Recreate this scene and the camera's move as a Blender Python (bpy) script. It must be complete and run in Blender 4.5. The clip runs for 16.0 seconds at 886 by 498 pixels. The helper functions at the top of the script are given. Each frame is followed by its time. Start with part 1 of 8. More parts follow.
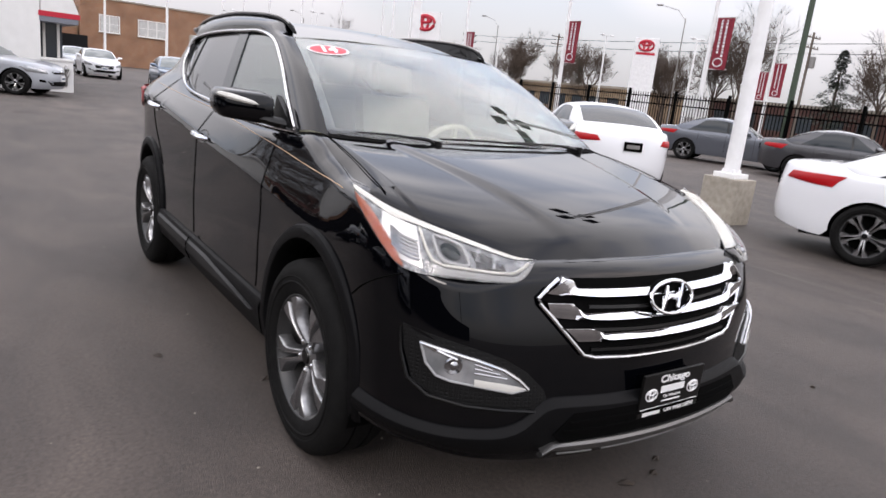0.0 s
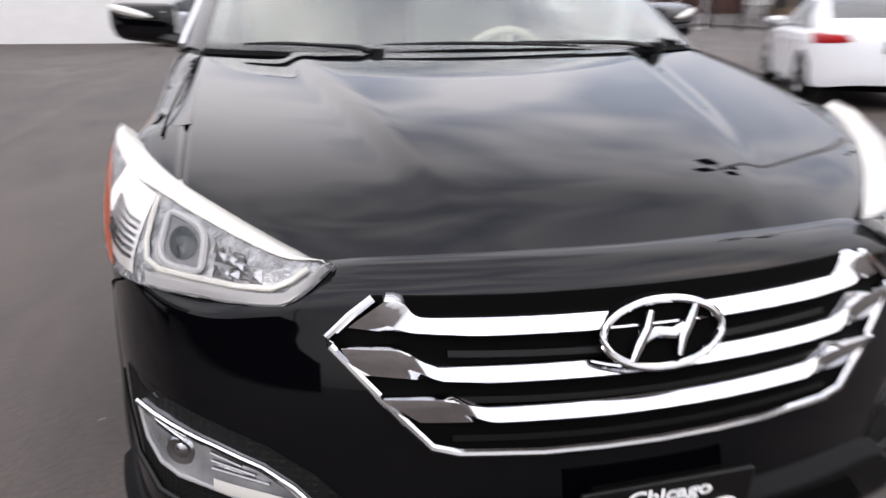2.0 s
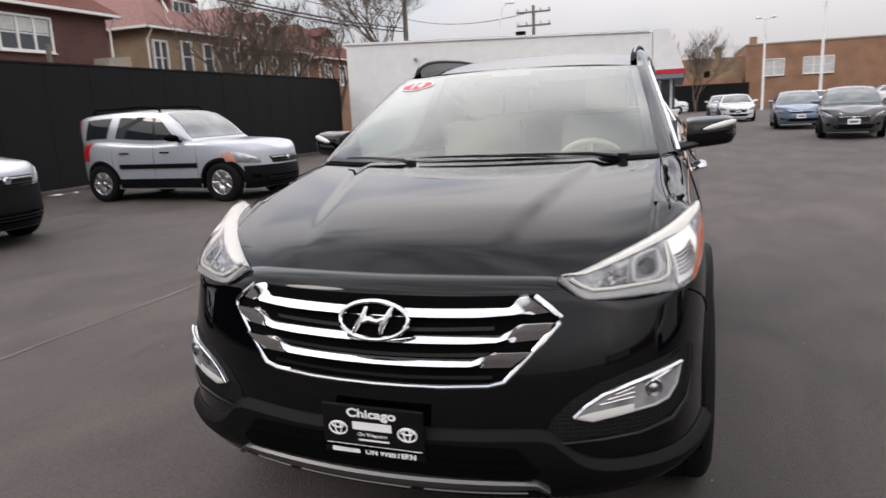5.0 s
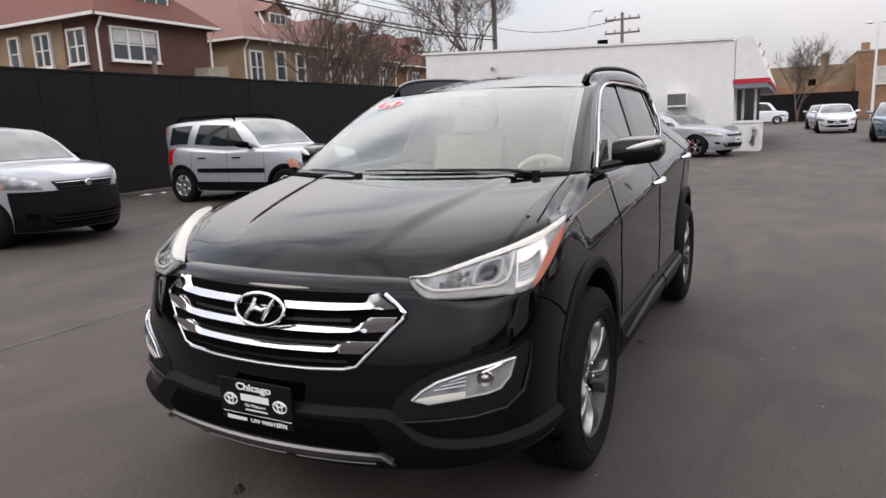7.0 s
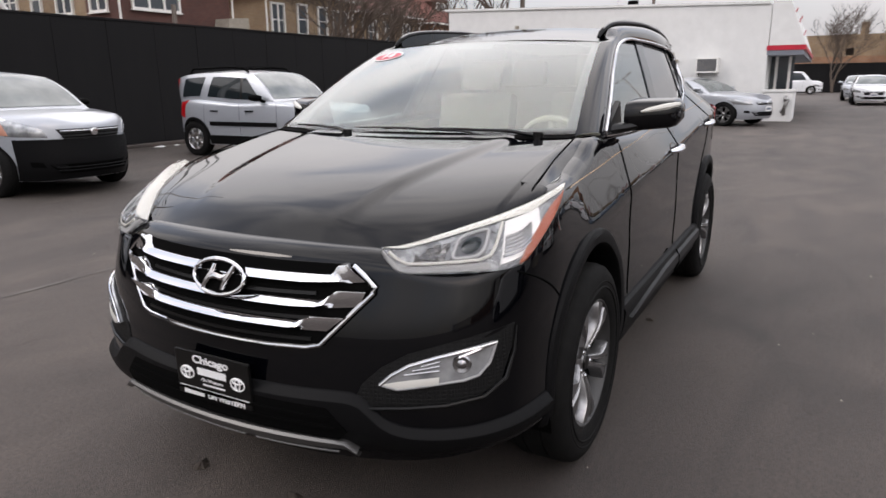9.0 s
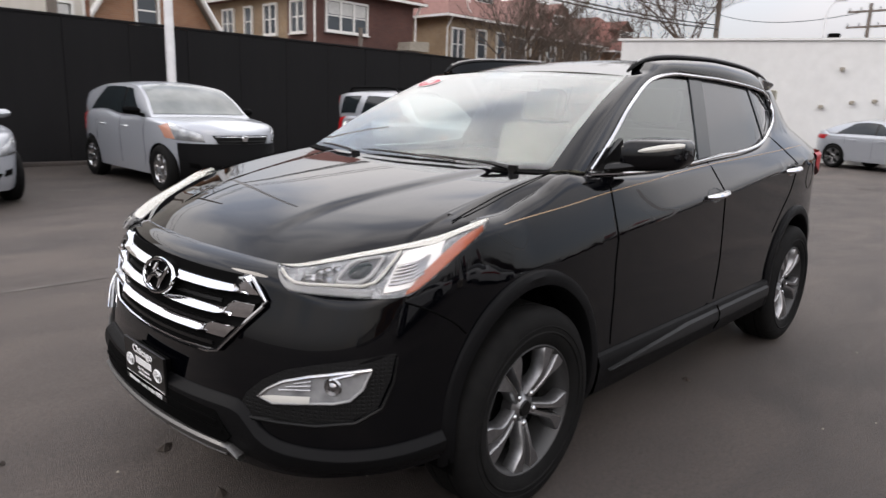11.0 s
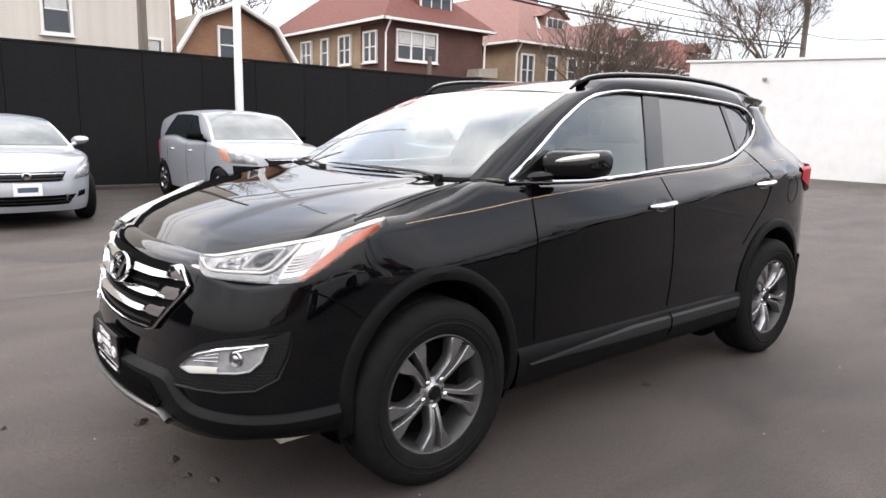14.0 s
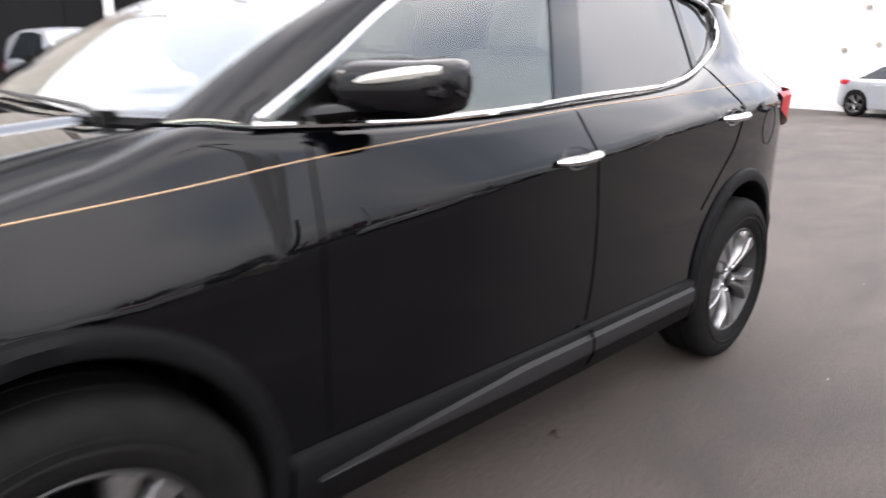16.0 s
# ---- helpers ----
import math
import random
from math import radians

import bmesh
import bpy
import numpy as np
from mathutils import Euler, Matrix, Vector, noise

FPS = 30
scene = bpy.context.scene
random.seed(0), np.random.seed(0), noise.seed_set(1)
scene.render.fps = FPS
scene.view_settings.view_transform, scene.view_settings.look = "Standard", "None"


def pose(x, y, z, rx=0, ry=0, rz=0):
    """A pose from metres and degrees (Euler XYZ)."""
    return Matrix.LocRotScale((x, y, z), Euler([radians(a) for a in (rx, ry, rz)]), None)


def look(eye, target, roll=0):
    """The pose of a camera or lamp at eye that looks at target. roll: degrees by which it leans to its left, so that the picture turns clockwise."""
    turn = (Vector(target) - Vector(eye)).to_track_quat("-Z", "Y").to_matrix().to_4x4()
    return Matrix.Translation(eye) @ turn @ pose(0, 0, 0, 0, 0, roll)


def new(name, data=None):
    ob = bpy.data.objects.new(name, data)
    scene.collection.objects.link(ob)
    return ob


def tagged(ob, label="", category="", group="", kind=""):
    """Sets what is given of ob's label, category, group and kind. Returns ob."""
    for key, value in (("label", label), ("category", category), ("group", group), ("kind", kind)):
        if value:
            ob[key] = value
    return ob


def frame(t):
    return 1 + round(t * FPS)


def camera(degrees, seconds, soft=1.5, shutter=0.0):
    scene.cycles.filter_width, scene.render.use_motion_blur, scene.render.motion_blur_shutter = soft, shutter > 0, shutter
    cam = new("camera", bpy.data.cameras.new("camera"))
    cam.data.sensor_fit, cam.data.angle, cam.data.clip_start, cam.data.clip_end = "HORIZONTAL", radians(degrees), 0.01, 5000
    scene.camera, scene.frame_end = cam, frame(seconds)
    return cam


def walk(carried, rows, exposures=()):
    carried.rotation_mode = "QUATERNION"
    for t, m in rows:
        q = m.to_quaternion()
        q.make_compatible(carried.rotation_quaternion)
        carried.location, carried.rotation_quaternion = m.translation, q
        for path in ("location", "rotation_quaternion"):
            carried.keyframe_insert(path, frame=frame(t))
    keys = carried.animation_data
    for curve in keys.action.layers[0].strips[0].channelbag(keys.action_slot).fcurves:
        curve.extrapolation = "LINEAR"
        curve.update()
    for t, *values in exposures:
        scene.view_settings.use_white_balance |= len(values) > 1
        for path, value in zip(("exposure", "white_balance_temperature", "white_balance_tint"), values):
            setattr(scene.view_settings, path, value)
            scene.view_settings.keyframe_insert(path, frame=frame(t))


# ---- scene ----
cam = camera(66.6, 16.0, shutter=0.8)
PATH = [
    (0, (3.534, -1.881, 1.389), (1.949, -0.75, 0.929), 6.4),
    (0.5, (3.371, -1.651, 1.351), (1.779, -0.56, 0.827), 5.0),
    (1, (3.294, -1.275, 1.317), (1.65, -0.379, 0.613), 4.1),
    (1.5, (3.136, -0.901, 1.293), (1.447, -0.1, 0.584), 3.1),
    (2, (3.065, -0.576, 1.293), (1.246, -0.11, 0.605), 0.4),
    (2.5, (3.188, -0.273, 1.328), (1.308, -0.378, 0.655), -1.5),
    (3, (3.417, -0.054, 1.367), (1.509, -0.279, 0.81), -0.9),
    (3.5, (3.501, 0.254, 1.357), (1.612, -0.115, 0.813), -2.6),
    (4, (3.653, 0.46, 1.355), (1.793, -0.022, 0.799), -2.7),
    (4.5, (3.829, 0.608, 1.366), (1.955, 0.091, 0.894), -0.4),
    (5, (3.887, 0.809, 1.38), (2.041, 0.154, 0.976), -2.8),
    (7.5, (3.898, 1.631, 1.404), (2.165, 0.708, 1.02), -1.7),
    (8, (3.859, 1.64, 1.393), (2.137, 0.711, 0.981), -1.2),
    (8.5, (3.781, 1.637, 1.381), (2.063, 0.715, 0.935), -1.2),
    (9, (3.627, 1.558, 1.374), (1.928, 0.619, 0.892), -0.7),
    (11.5, (3.127, 2.405, 1.397), (1.77, 0.991, 0.998), 1.2),
    (12, (3.165, 2.592, 1.378), (1.832, 1.15, 1.0), -0.0),
    (12.5, (3.185, 2.71, 1.396), (1.854, 1.259, 1.042), 1.0),
    (13, (3.091, 2.757, 1.393), (1.79, 1.275, 1.06), 1.3),
    (13.5, (3.0, 2.779, 1.387), (1.736, 1.267, 1.044), 1.3),
    (14, (2.902, 2.797, 1.368), (1.646, 1.281, 1.015), 1.4),
    (14.5, (2.78, 2.726, 1.369), (1.526, 1.217, 0.98), 1.9),
    (15, (2.526, 2.492, 1.351), (1.259, 1.008, 0.915), 2.4),
    (15.5, (2.069, 2.267, 1.315), (0.785, 0.818, 0.816), 0.9),
    (16, (1.596, 2.039, 1.297), (0.241, 0.674, 0.748), 1.3),
]
walk(cam, [(t, look(eye, target, roll)) for t, eye, target, roll in PATH], [(0.0, -0.64, 6650, 17.0), (1.5, -0.50, 6650, 17.0), (2.0, -0.50, 6650, 17.0), (3.0, -0.74, 6700, 17.0), (5.0, -0.88, 6800, 16.0), (9.0, -0.84, 6800, 16.0), (11.5, -0.72, 6800, 15.0), (12.5, -0.38, 6800, 15.0), (13.5, -0.12, 6800, 15.0), (14.5, -0.16, 6800, 15.0), (15.5, 0.02, 6800, 16.0), (16.0, 0.30, 6800, 16.0)])

# ---- light ----
world = bpy.data.worlds.new("sky")
scene.world = world
world.use_nodes = True
wn, wl = world.node_tree.nodes, world.node_tree.links
wn.clear()
w_out = wn.new("ShaderNodeOutputWorld")
w_bg = wn.new("ShaderNodeBackground")
w_sky = wn.new("ShaderNodeTexSky")
w_sky.sky_type = "NISHITA"
w_sky.sun_disc = False
w_sky.sun_elevation = radians(32)
w_sky.sun_rotation = radians(40)
w_tc = wn.new("ShaderNodeTexCoord")
w_map = wn.new("ShaderNodeMapping")
w_map.inputs["Scale"].default_value = (1.0, 1.0, 1.9)
w_noise = wn.new("ShaderNodeTexNoise")
w_noise.inputs["Scale"].default_value = 2.3
w_noise.inputs["Detail"].default_value = 2.0
w_noise.inputs["Roughness"].default_value = 0.55
w_noise.inputs["Distortion"].default_value = 0.35
w_ramp = wn.new("ShaderNodeValToRGB")
w_ramp.color_ramp.elements[0].position = 0.36
w_ramp.color_ramp.elements[1].position = 0.56
w_ramp.color_ramp.elements[0].color = (0.46, 0.46, 0.46, 1)
w_ramp.color_ramp.elements[1].color = (1, 1, 1, 1)
w_n2 = wn.new("ShaderNodeTexNoise")
w_n2.inputs["Scale"].default_value = 1.3
w_n2.inputs["Detail"].default_value = 4.0
w_cloud = wn.new("ShaderNodeMix")
w_cloud.data_type = "RGBA"
w_cloud.inputs["A"].default_value = (5.4, 5.85, 6.5, 1)
w_cloud.inputs["B"].default_value = (8.8, 8.8, 8.7, 1)
w_mix = wn.new("ShaderNodeMix")
w_mix.data_type = "RGBA"
wl.new(w_tc.outputs["Generated"], w_map.inputs["Vector"])
wl.new(w_map.outputs["Vector"], w_noise.inputs["Vector"])
wl.new(w_map.outputs["Vector"], w_n2.inputs["Vector"])
wl.new(w_noise.outputs["Fac"], w_ramp.inputs["Fac"])
wl.new(w_n2.outputs["Fac"], w_cloud.inputs["Factor"])
w_low, w_cover = wn.new("ShaderNodeMapRange"), wn.new("ShaderNodeMath")
w_low.inputs["From Min"].default_value, w_low.inputs["From Max"].default_value = 0.05, 0.34
w_low.inputs["To Min"].default_value, w_low.inputs["To Max"].default_value = 0.9, 0.0
w_cover.operation = "MAXIMUM"
wl.new(w_ramp.outputs["Color"], w_cover.inputs[0])
wl.new(w_low.outputs["Result"], w_cover.inputs[1])
wl.new(w_cover.outputs["Value"], w_mix.inputs["Factor"])
wl.new(w_sky.outputs["Color"], w_mix.inputs["A"])
wl.new(w_cloud.outputs["Result"], w_mix.inputs["B"])
wl.new(w_mix.outputs["Result"], w_bg.inputs["Color"])
w_bg.inputs["Strength"].default_value = 0.15
# an overcast sky is brighter towards the zenith
w_sep = wn.new("ShaderNodeSeparateXYZ")
w_rise = wn.new("ShaderNodeMapRange")
w_rise.inputs["From Min"].default_value, w_rise.inputs["From Max"].default_value = 0.0, 0.56
w_rise.inputs["To Min"].default_value, w_rise.inputs["To Max"].default_value = 0.12, 0.54
wl.new(w_tc.outputs["Generated"], w_sep.inputs["Vector"])
wl.new(w_sep.outputs["Z"], w_rise.inputs["Value"])
wl.new(w_sep.outputs["Z"], w_low.inputs["Value"])
wl.new(w_rise.outputs["Result"], w_bg.inputs["Strength"])
wl.new(w_bg.outputs["Background"], w_out.inputs["Surface"])

sun = new("sun", bpy.data.lights.new("sun", "SUN"))
sun.data.energy = 1.2
sun.data.angle = radians(14)
sun.data.color = (1.0, 0.96, 0.9)
sun.matrix_world = look((0, 0, 30), (-14, 17, 14))


# ---- materials ----
def material(name, colour, rough=0.5, metal=0.0, coat=0.0, **more):
    m = bpy.data.materials.new(name)
    m.use_nodes = True
    b = m.node_tree.nodes["Principled BSDF"]
    b.inputs["Base Color"].default_value = (*colour, 1)
    b.inputs["Roughness"].default_value = rough
    b.inputs["Metallic"].default_value = metal
    b.inputs["Coat Weight"].default_value = coat
    b.inputs["Coat Roughness"].default_value = 0.02
    for key, value in more.items():
        b.inputs[key.replace("_", " ")].default_value = value
    return m


def speckle(m, scale, low, high, detail=4.0, rough=None, bump=0.0, bump_scale=None, coords="Object", stretch=(1, 1, 1), big=0.0, big_scale=0.3):
    """Two-scale colour variation, roughness variation and fine relief."""
    n, l = m.node_tree.nodes, m.node_tree.links
    b = n["Principled BSDF"]
    tc = n.new("ShaderNodeTexCoord")
    mp = n.new("ShaderNodeMapping")
    mp.inputs["Scale"].default_value = stretch
    l.new(tc.outputs[coords], mp.inputs["Vector"])
    t = n.new("ShaderNodeTexNoise")
    t.inputs["Scale"].default_value = scale
    t.inputs["Detail"].default_value = detail
    l.new(mp.outputs["Vector"], t.inputs["Vector"])
    r = n.new("ShaderNodeValToRGB")
    r.color_ramp.elements[0].position, r.color_ramp.elements[1].position = 0.3, 0.7
    r.color_ramp.elements[0].color, r.color_ramp.elements[1].color = (*low, 1), (*high, 1)
    l.new(t.outputs["Fac"], r.inputs["Fac"])
    colour = r.outputs["Color"]
    if big:
        t2 = n.new("ShaderNodeTexNoise")
        t2.inputs["Scale"].default_value = big_scale
        t2.inputs["Detail"].default_value = 5.0
        l.new(mp.outputs["Vector"], t2.inputs["Vector"])
        r2 = n.new("ShaderNodeValToRGB")
        r2.color_ramp.elements[0].position, r2.color_ramp.elements[1].position = 0.32, 0.68
        lo = 1.0 - big
        r2.color_ramp.elements[0].color, r2.color_ramp.elements[1].color = (lo, lo, lo, 1), (1, 1, 1, 1)
        l.new(t2.outputs["Fac"], r2.inputs["Fac"])
        mx = n.new("ShaderNodeMix")
        mx.data_type, mx.blend_type = "RGBA", "MULTIPLY"
        mx.inputs["Factor"].default_value = 1.0
        l.new(colour, mx.inputs["A"])
        l.new(r2.outputs["Color"], mx.inputs["B"])
        colour = mx.outputs["Result"]
    l.new(colour, b.inputs["Base Color"])
    if rough:
        mr = n.new("ShaderNodeMapRange")
        mr.inputs["To Min"].default_value, mr.inputs["To Max"].default_value = rough
        l.new(t.outputs["Fac"], mr.inputs["Value"])
        l.new(mr.outputs["Result"], b.inputs["Roughness"])
    if bump:
        tb = n.new("ShaderNodeTexNoise")
        tb.inputs["Scale"].default_value = bump_scale or scale * 4
        tb.inputs["Detail"].default_value = 3.0
        l.new(mp.outputs["Vector"], tb.inputs["Vector"])
        bp = n.new("ShaderNodeBump")
        bp.inputs["Strength"].default_value = bump
        bp.inputs["Distance"].default_value = 0.01
        l.new(tb.outputs["Fac"], bp.inputs["Height"])
        l.new(bp.outputs["Normal"], b.inputs["Normal"])
    return m


def gloss_by_angle(m, low=0.5):
    """Dark lacquer: the coat's gloss grows towards grazing angles."""
    n, l = m.node_tree.nodes, m.node_tree.links
    lw, mr = n.new("ShaderNodeLayerWeight"), n.new("ShaderNodeMapRange")
    mr.inputs["From Min"].default_value, mr.inputs["From Max"].default_value = 0.34, 0.80
    mr.inputs["To Min"].default_value, mr.inputs["To Max"].default_value = low, 1.0
    l.new(lw.outputs["Facing"], mr.inputs["Value"])
    l.new(mr.outputs["Result"], n["Principled BSDF"].inputs["Coat Weight"])


def brickwork(name, a, b_, mortar, scale=1.0, rough=0.85):
    """Brick courses at true size (0.2 x 0.067 m), on world axes of the object."""
    m = material(name, a, rough)
    n, l = m.node_tree.nodes, m.node_tree.links
    tc = n.new("ShaderNodeTexCoord")
    sep = n.new("ShaderNodeSeparateXYZ")
    add = n.new("ShaderNodeMath")
    com = n.new("ShaderNodeCombineXYZ")
    l.new(tc.outputs["Object"], sep.inputs["Vector"])
    l.new(sep.outputs["X"], add.inputs[0])
    l.new(sep.outputs["Y"], add.inputs[1])
    l.new(add.outputs["Value"], com.inputs["X"])
    l.new(sep.outputs["Z"], com.inputs["Y"])
    t = n.new("ShaderNodeTexBrick")
    t.inputs["Color1"].default_value = (*a, 1)
    t.inputs["Color2"].default_value = (*b_, 1)
    t.inputs["Mortar"].default_value = (*mortar, 1)
    t.inputs["Scale"].default_value = 1.0
    t.inputs["Brick Width"].default_value = 0.21 * scale
    t.inputs["Row Height"].default_value = 0.075 * scale
    t.inputs["Mortar Size"].default_value = 0.008 * scale
    l.new(com.outputs["Vector"], t.inputs["Vector"])
    ns = n.new("ShaderNodeTexNoise")
    ns.inputs["Scale"].default_value = 0.7
    ns.inputs["Detail"].default_value = 6
    l.new(tc.outputs["Object"], ns.inputs["Vector"])
    rp = n.new("ShaderNodeValToRGB")
    rp.color_ramp.elements[0].position, rp.color_ramp.elements[1].position = 0.3, 0.7
    rp.color_ramp.elements[0].color, rp.color_ramp.elements[1].color = (0.68, 0.66, 0.66, 1), (1, 1, 1, 1)
    l.new(ns.outputs["Fac"], rp.inputs["Fac"])
    mx = n.new("ShaderNodeMix")
    mx.data_type, mx.blend_type = "RGBA", "MULTIPLY"
    mx.inputs["Factor"].default_value = 1.0
    l.new(t.outputs["Color"], mx.inputs["A"])
    l.new(rp.outputs["Color"], mx.inputs["B"])
    l.new(mx.outputs["Result"], m.node_tree.nodes["Principled BSDF"].inputs["Base Color"])
    return m


ASPHALT = speckle(material("asphalt", (0.06, 0.06, 0.06), 0.85), 60, (0.042, 0.0345, 0.031), (0.112, 0.093, 0.083), 8, (0.55, 0.85), 0.9, 180, big=0.42, big_scale=0.16)
an, al = ASPHALT.node_tree.nodes, ASPHALT.node_tree.links
a_tc, a_map, a_wave, a_ramp, a_mix = an.new("ShaderNodeTexCoord"), an.new("ShaderNodeMapping"), an.new("ShaderNodeTexNoise"), an.new("ShaderNodeValToRGB"), an.new("ShaderNodeMix")
a_map.inputs["Scale"].default_value = (0.5, 1.1, 1)
a_map.inputs["Rotation"].default_value = (0, 0, 0.22)
a_wave.inputs["Scale"].default_value, a_wave.inputs["Detail"].default_value, a_wave.inputs["Distortion"].default_value = 1.5, 11.0, 0.8
a_ramp.color_ramp.elements[0].position, a_ramp.color_ramp.elements[1].position = 0.30, 0.72
a_ramp.color_ramp.elements[0].color, a_ramp.color_ramp.elements[1].color = (0.62, 0.60, 0.59, 1), (1.32, 1.26, 1.20, 1)
a_mix.data_type, a_mix.blend_type = "RGBA", "MULTIPLY"
a_mix.inputs["Factor"].default_value = 1.0
a_old = an["Principled BSDF"].inputs["Base Color"].links[0].from_socket
al.new(a_tc.outputs["Object"], a_map.inputs["Vector"])
al.new(a_map.outputs["Vector"], a_wave.inputs["Vector"])
al.new(a_wave.outputs["Fac"], a_ramp.inputs["Fac"])
al.new(a_old, a_mix.inputs["A"])
al.new(a_ramp.outputs["Color"], a_mix.inputs["B"])
al.new(a_mix.outputs["Result"], an["Principled BSDF"].inputs["Base Color"])
CONCRETE = speckle(material("concrete", (0.4, 0.37, 0.33), 0.9), 14, (0.30, 0.27, 0.22), (0.42, 0.38, 0.32), 6, bump=0.4, big=0.2, big_scale=1.5)
WALL_WHITE = speckle(material("white_render", (0.8, 0.8, 0.78), 0.75), 3, (0.67, 0.67, 0.655), (0.73, 0.73, 0.715), 5, bump=0.25, bump_scale=40, big=0.07, big_scale=0.4)
FENCE_BLACK = speckle(material("black_boards", (0.006, 0.006, 0.006), 0.8, Specular_IOR_Level=0.2), 5, (0.0065, 0.0063, 0.0070), (0.0110, 0.0106, 0.0112), 4, (0.7, 0.9), 0.2, 30, stretch=(1, 1, 0.15), big=0.3, big_scale=0.5)
POLE_WHITE = speckle(material("white_paint_metal", (0.78, 0.78, 0.78), 0.4), 6, (0.70, 0.70, 0.70), (0.80, 0.80, 0.80))
PAINT_BLACK = speckle(material("black_car_paint", (0.004, 0.004, 0.005), 0.25, 0.0, 1.0, Specular_IOR_Level=0.0, Coat_IOR=1.95), 900, (0.0006, 0.0007, 0.0012), (0.0010, 0.0011, 0.0018))
gloss_by_angle(PAINT_BLACK, 0.25)
PLASTIC = speckle(material("grey_black_plastic", (0.03, 0.03, 0.03), 0.5, Specular_IOR_Level=0.10), 300, (0.0024, 0.0024, 0.0027), (0.0046, 0.0046, 0.005), bump=0.15, bump_scale=900)
BLACK = material("gloss_black_trim", (0.003, 0.003, 0.003), 0.28, Specular_IOR_Level=0.3)
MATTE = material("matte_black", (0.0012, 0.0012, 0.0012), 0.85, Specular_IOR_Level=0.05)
CHROME = material("chrome", (0.66, 0.66, 0.67), 0.07, 1.0)
SATIN = material("satin_silver", (0.32, 0.31, 0.30), 0.34, 0.9)
SKID = material("satin_grey_trim", (0.13, 0.128, 0.125), 0.42, 0.8)
TYRE = speckle(material("tyre_rubber", (0.02, 0.02, 0.02), 0.75, Specular_IOR_Level=0.10), 30, (0.0046, 0.0046, 0.0046), (0.0085, 0.0083, 0.0080), bump=0.2, bump_scale=200)
RIM_DARK = speckle(material("rim_grey", (0.31, 0.31, 0.315), 0.30, 0.95), 60, (0.27, 0.27, 0.275), (0.35, 0.35, 0.355))
# dark colour puts the shade between twin spokes into the rim barrel
RIM_SHADE = material("rim_barrel_shade", (0.05, 0.05, 0.05), 0.45, 0.6)
RIM_SILVER = material("rim_machined", (0.62, 0.62, 0.62), 0.22, 1.0)
SCREEN_GLASS = speckle(material("pale_windscreen_glass", (0.09, 0.11, 0.11), 0.04, IOR=1.9), 2.2, (0.05, 0.065, 0.065), (0.16, 0.18, 0.175))
GLASS_DARK = material("dark_window_glass", (0.012, 0.016, 0.018), 0.03, 0.0, 0.0)
LAMP_RED = material("red_lens", (0.34, 0.005, 0.008), 0.3, 0.0, 0.1, Specular_IOR_Level=0.2)
LAMP_AMBER = material("amber_lens", (0.31, 0.075, 0.035), 0.2, 0.0, 0.5)
LAMP_AMBER_PALE = material("faded_orange_lens", (0.46, 0.22, 0.15), 0.2, 0.0, 0.6)
LAMP_CLEAR = speckle(material("clear_lamp", (0.40, 0.41, 0.42), 0.15, 0.6, 0.6), 14, (0.22, 0.23, 0.24), (0.52, 0.53, 0.54))
WHITE_PAINT = material("white_car_paint", (0.74, 0.75, 0.77), 0.3, 0.0, 1.0)
SILVER_PAINT = speckle(material("silver_car_paint", (0.42, 0.44, 0.47), 0.34, 0.4, 0.8), 900, (0.34, 0.36, 0.39), (0.42, 0.44, 0.475))
GREY_PAINT = speckle(material("grey_car_paint", (0.10, 0.11, 0.13), 0.3, 0.5, 1.0), 900, (0.085, 0.093, 0.115), (0.12, 0.13, 0.15))
DARK_PAINT = speckle(material("charcoal_car_paint", (0.035, 0.035, 0.038), 0.3, 0.4, 1.0), 900, (0.028, 0.028, 0.032), (0.045, 0.045, 0.05))
BLUE_PAINT = speckle(material("steel_blue_car_paint", (0.12, 0.17, 0.24), 0.3, 0.5, 1.0), 900, (0.10, 0.15, 0.21), (0.14, 0.19, 0.27))
NAVY_PAINT = speckle(material("navy_car_paint", (0.012, 0.018, 0.032), 0.3, 0.2, 1.0), 900, (0.010, 0.015, 0.028), (0.015, 0.02, 0.036))
BRICK_RED = brickwork("red_brown_brick", (0.30, 0.13, 0.075), (0.24, 0.10, 0.06), (0.28, 0.20, 0.16))
BRICK_TAN = brickwork("tan_brick", (0.33, 0.23, 0.13), (0.26, 0.17, 0.10), (0.32, 0.27, 0.21))
BRICK_DARK = brickwork("dark_red_brick", (0.115, 0.045, 0.034), (0.085, 0.034, 0.027), (0.10, 0.065, 0.055))
BRICK_ORANGE = brickwork("orange_brick", (0.33, 0.165, 0.085), (0.28, 0.13, 0.07), (0.30, 0.23, 0.17))
SHINGLE_RED = speckle(material("red_shingle", (0.22, 0.07, 0.05), 0.9), 9, (0.115, 0.042, 0.034), (0.185, 0.068, 0.050), 6, bump=0.5, bump_scale=25)
SHINGLE_PINK = speckle(material("faded_red_shingle", (0.3, 0.14, 0.12), 0.9), 9, (0.19, 0.098, 0.083), (0.27, 0.145, 0.125), 6, bump=0.5, bump_scale=25)
SIDING = speckle(material("cream_siding", (0.60, 0.56, 0.50), 0.7), 4, (0.55, 0.515, 0.455), (0.63, 0.59, 0.53), big=0.1, big_scale=0.6)
TRIM = material("white_trim", (0.72, 0.71, 0.68), 0.6)
WINDOW = material("house_window_glass", (0.05, 0.06, 0.07), 0.08)
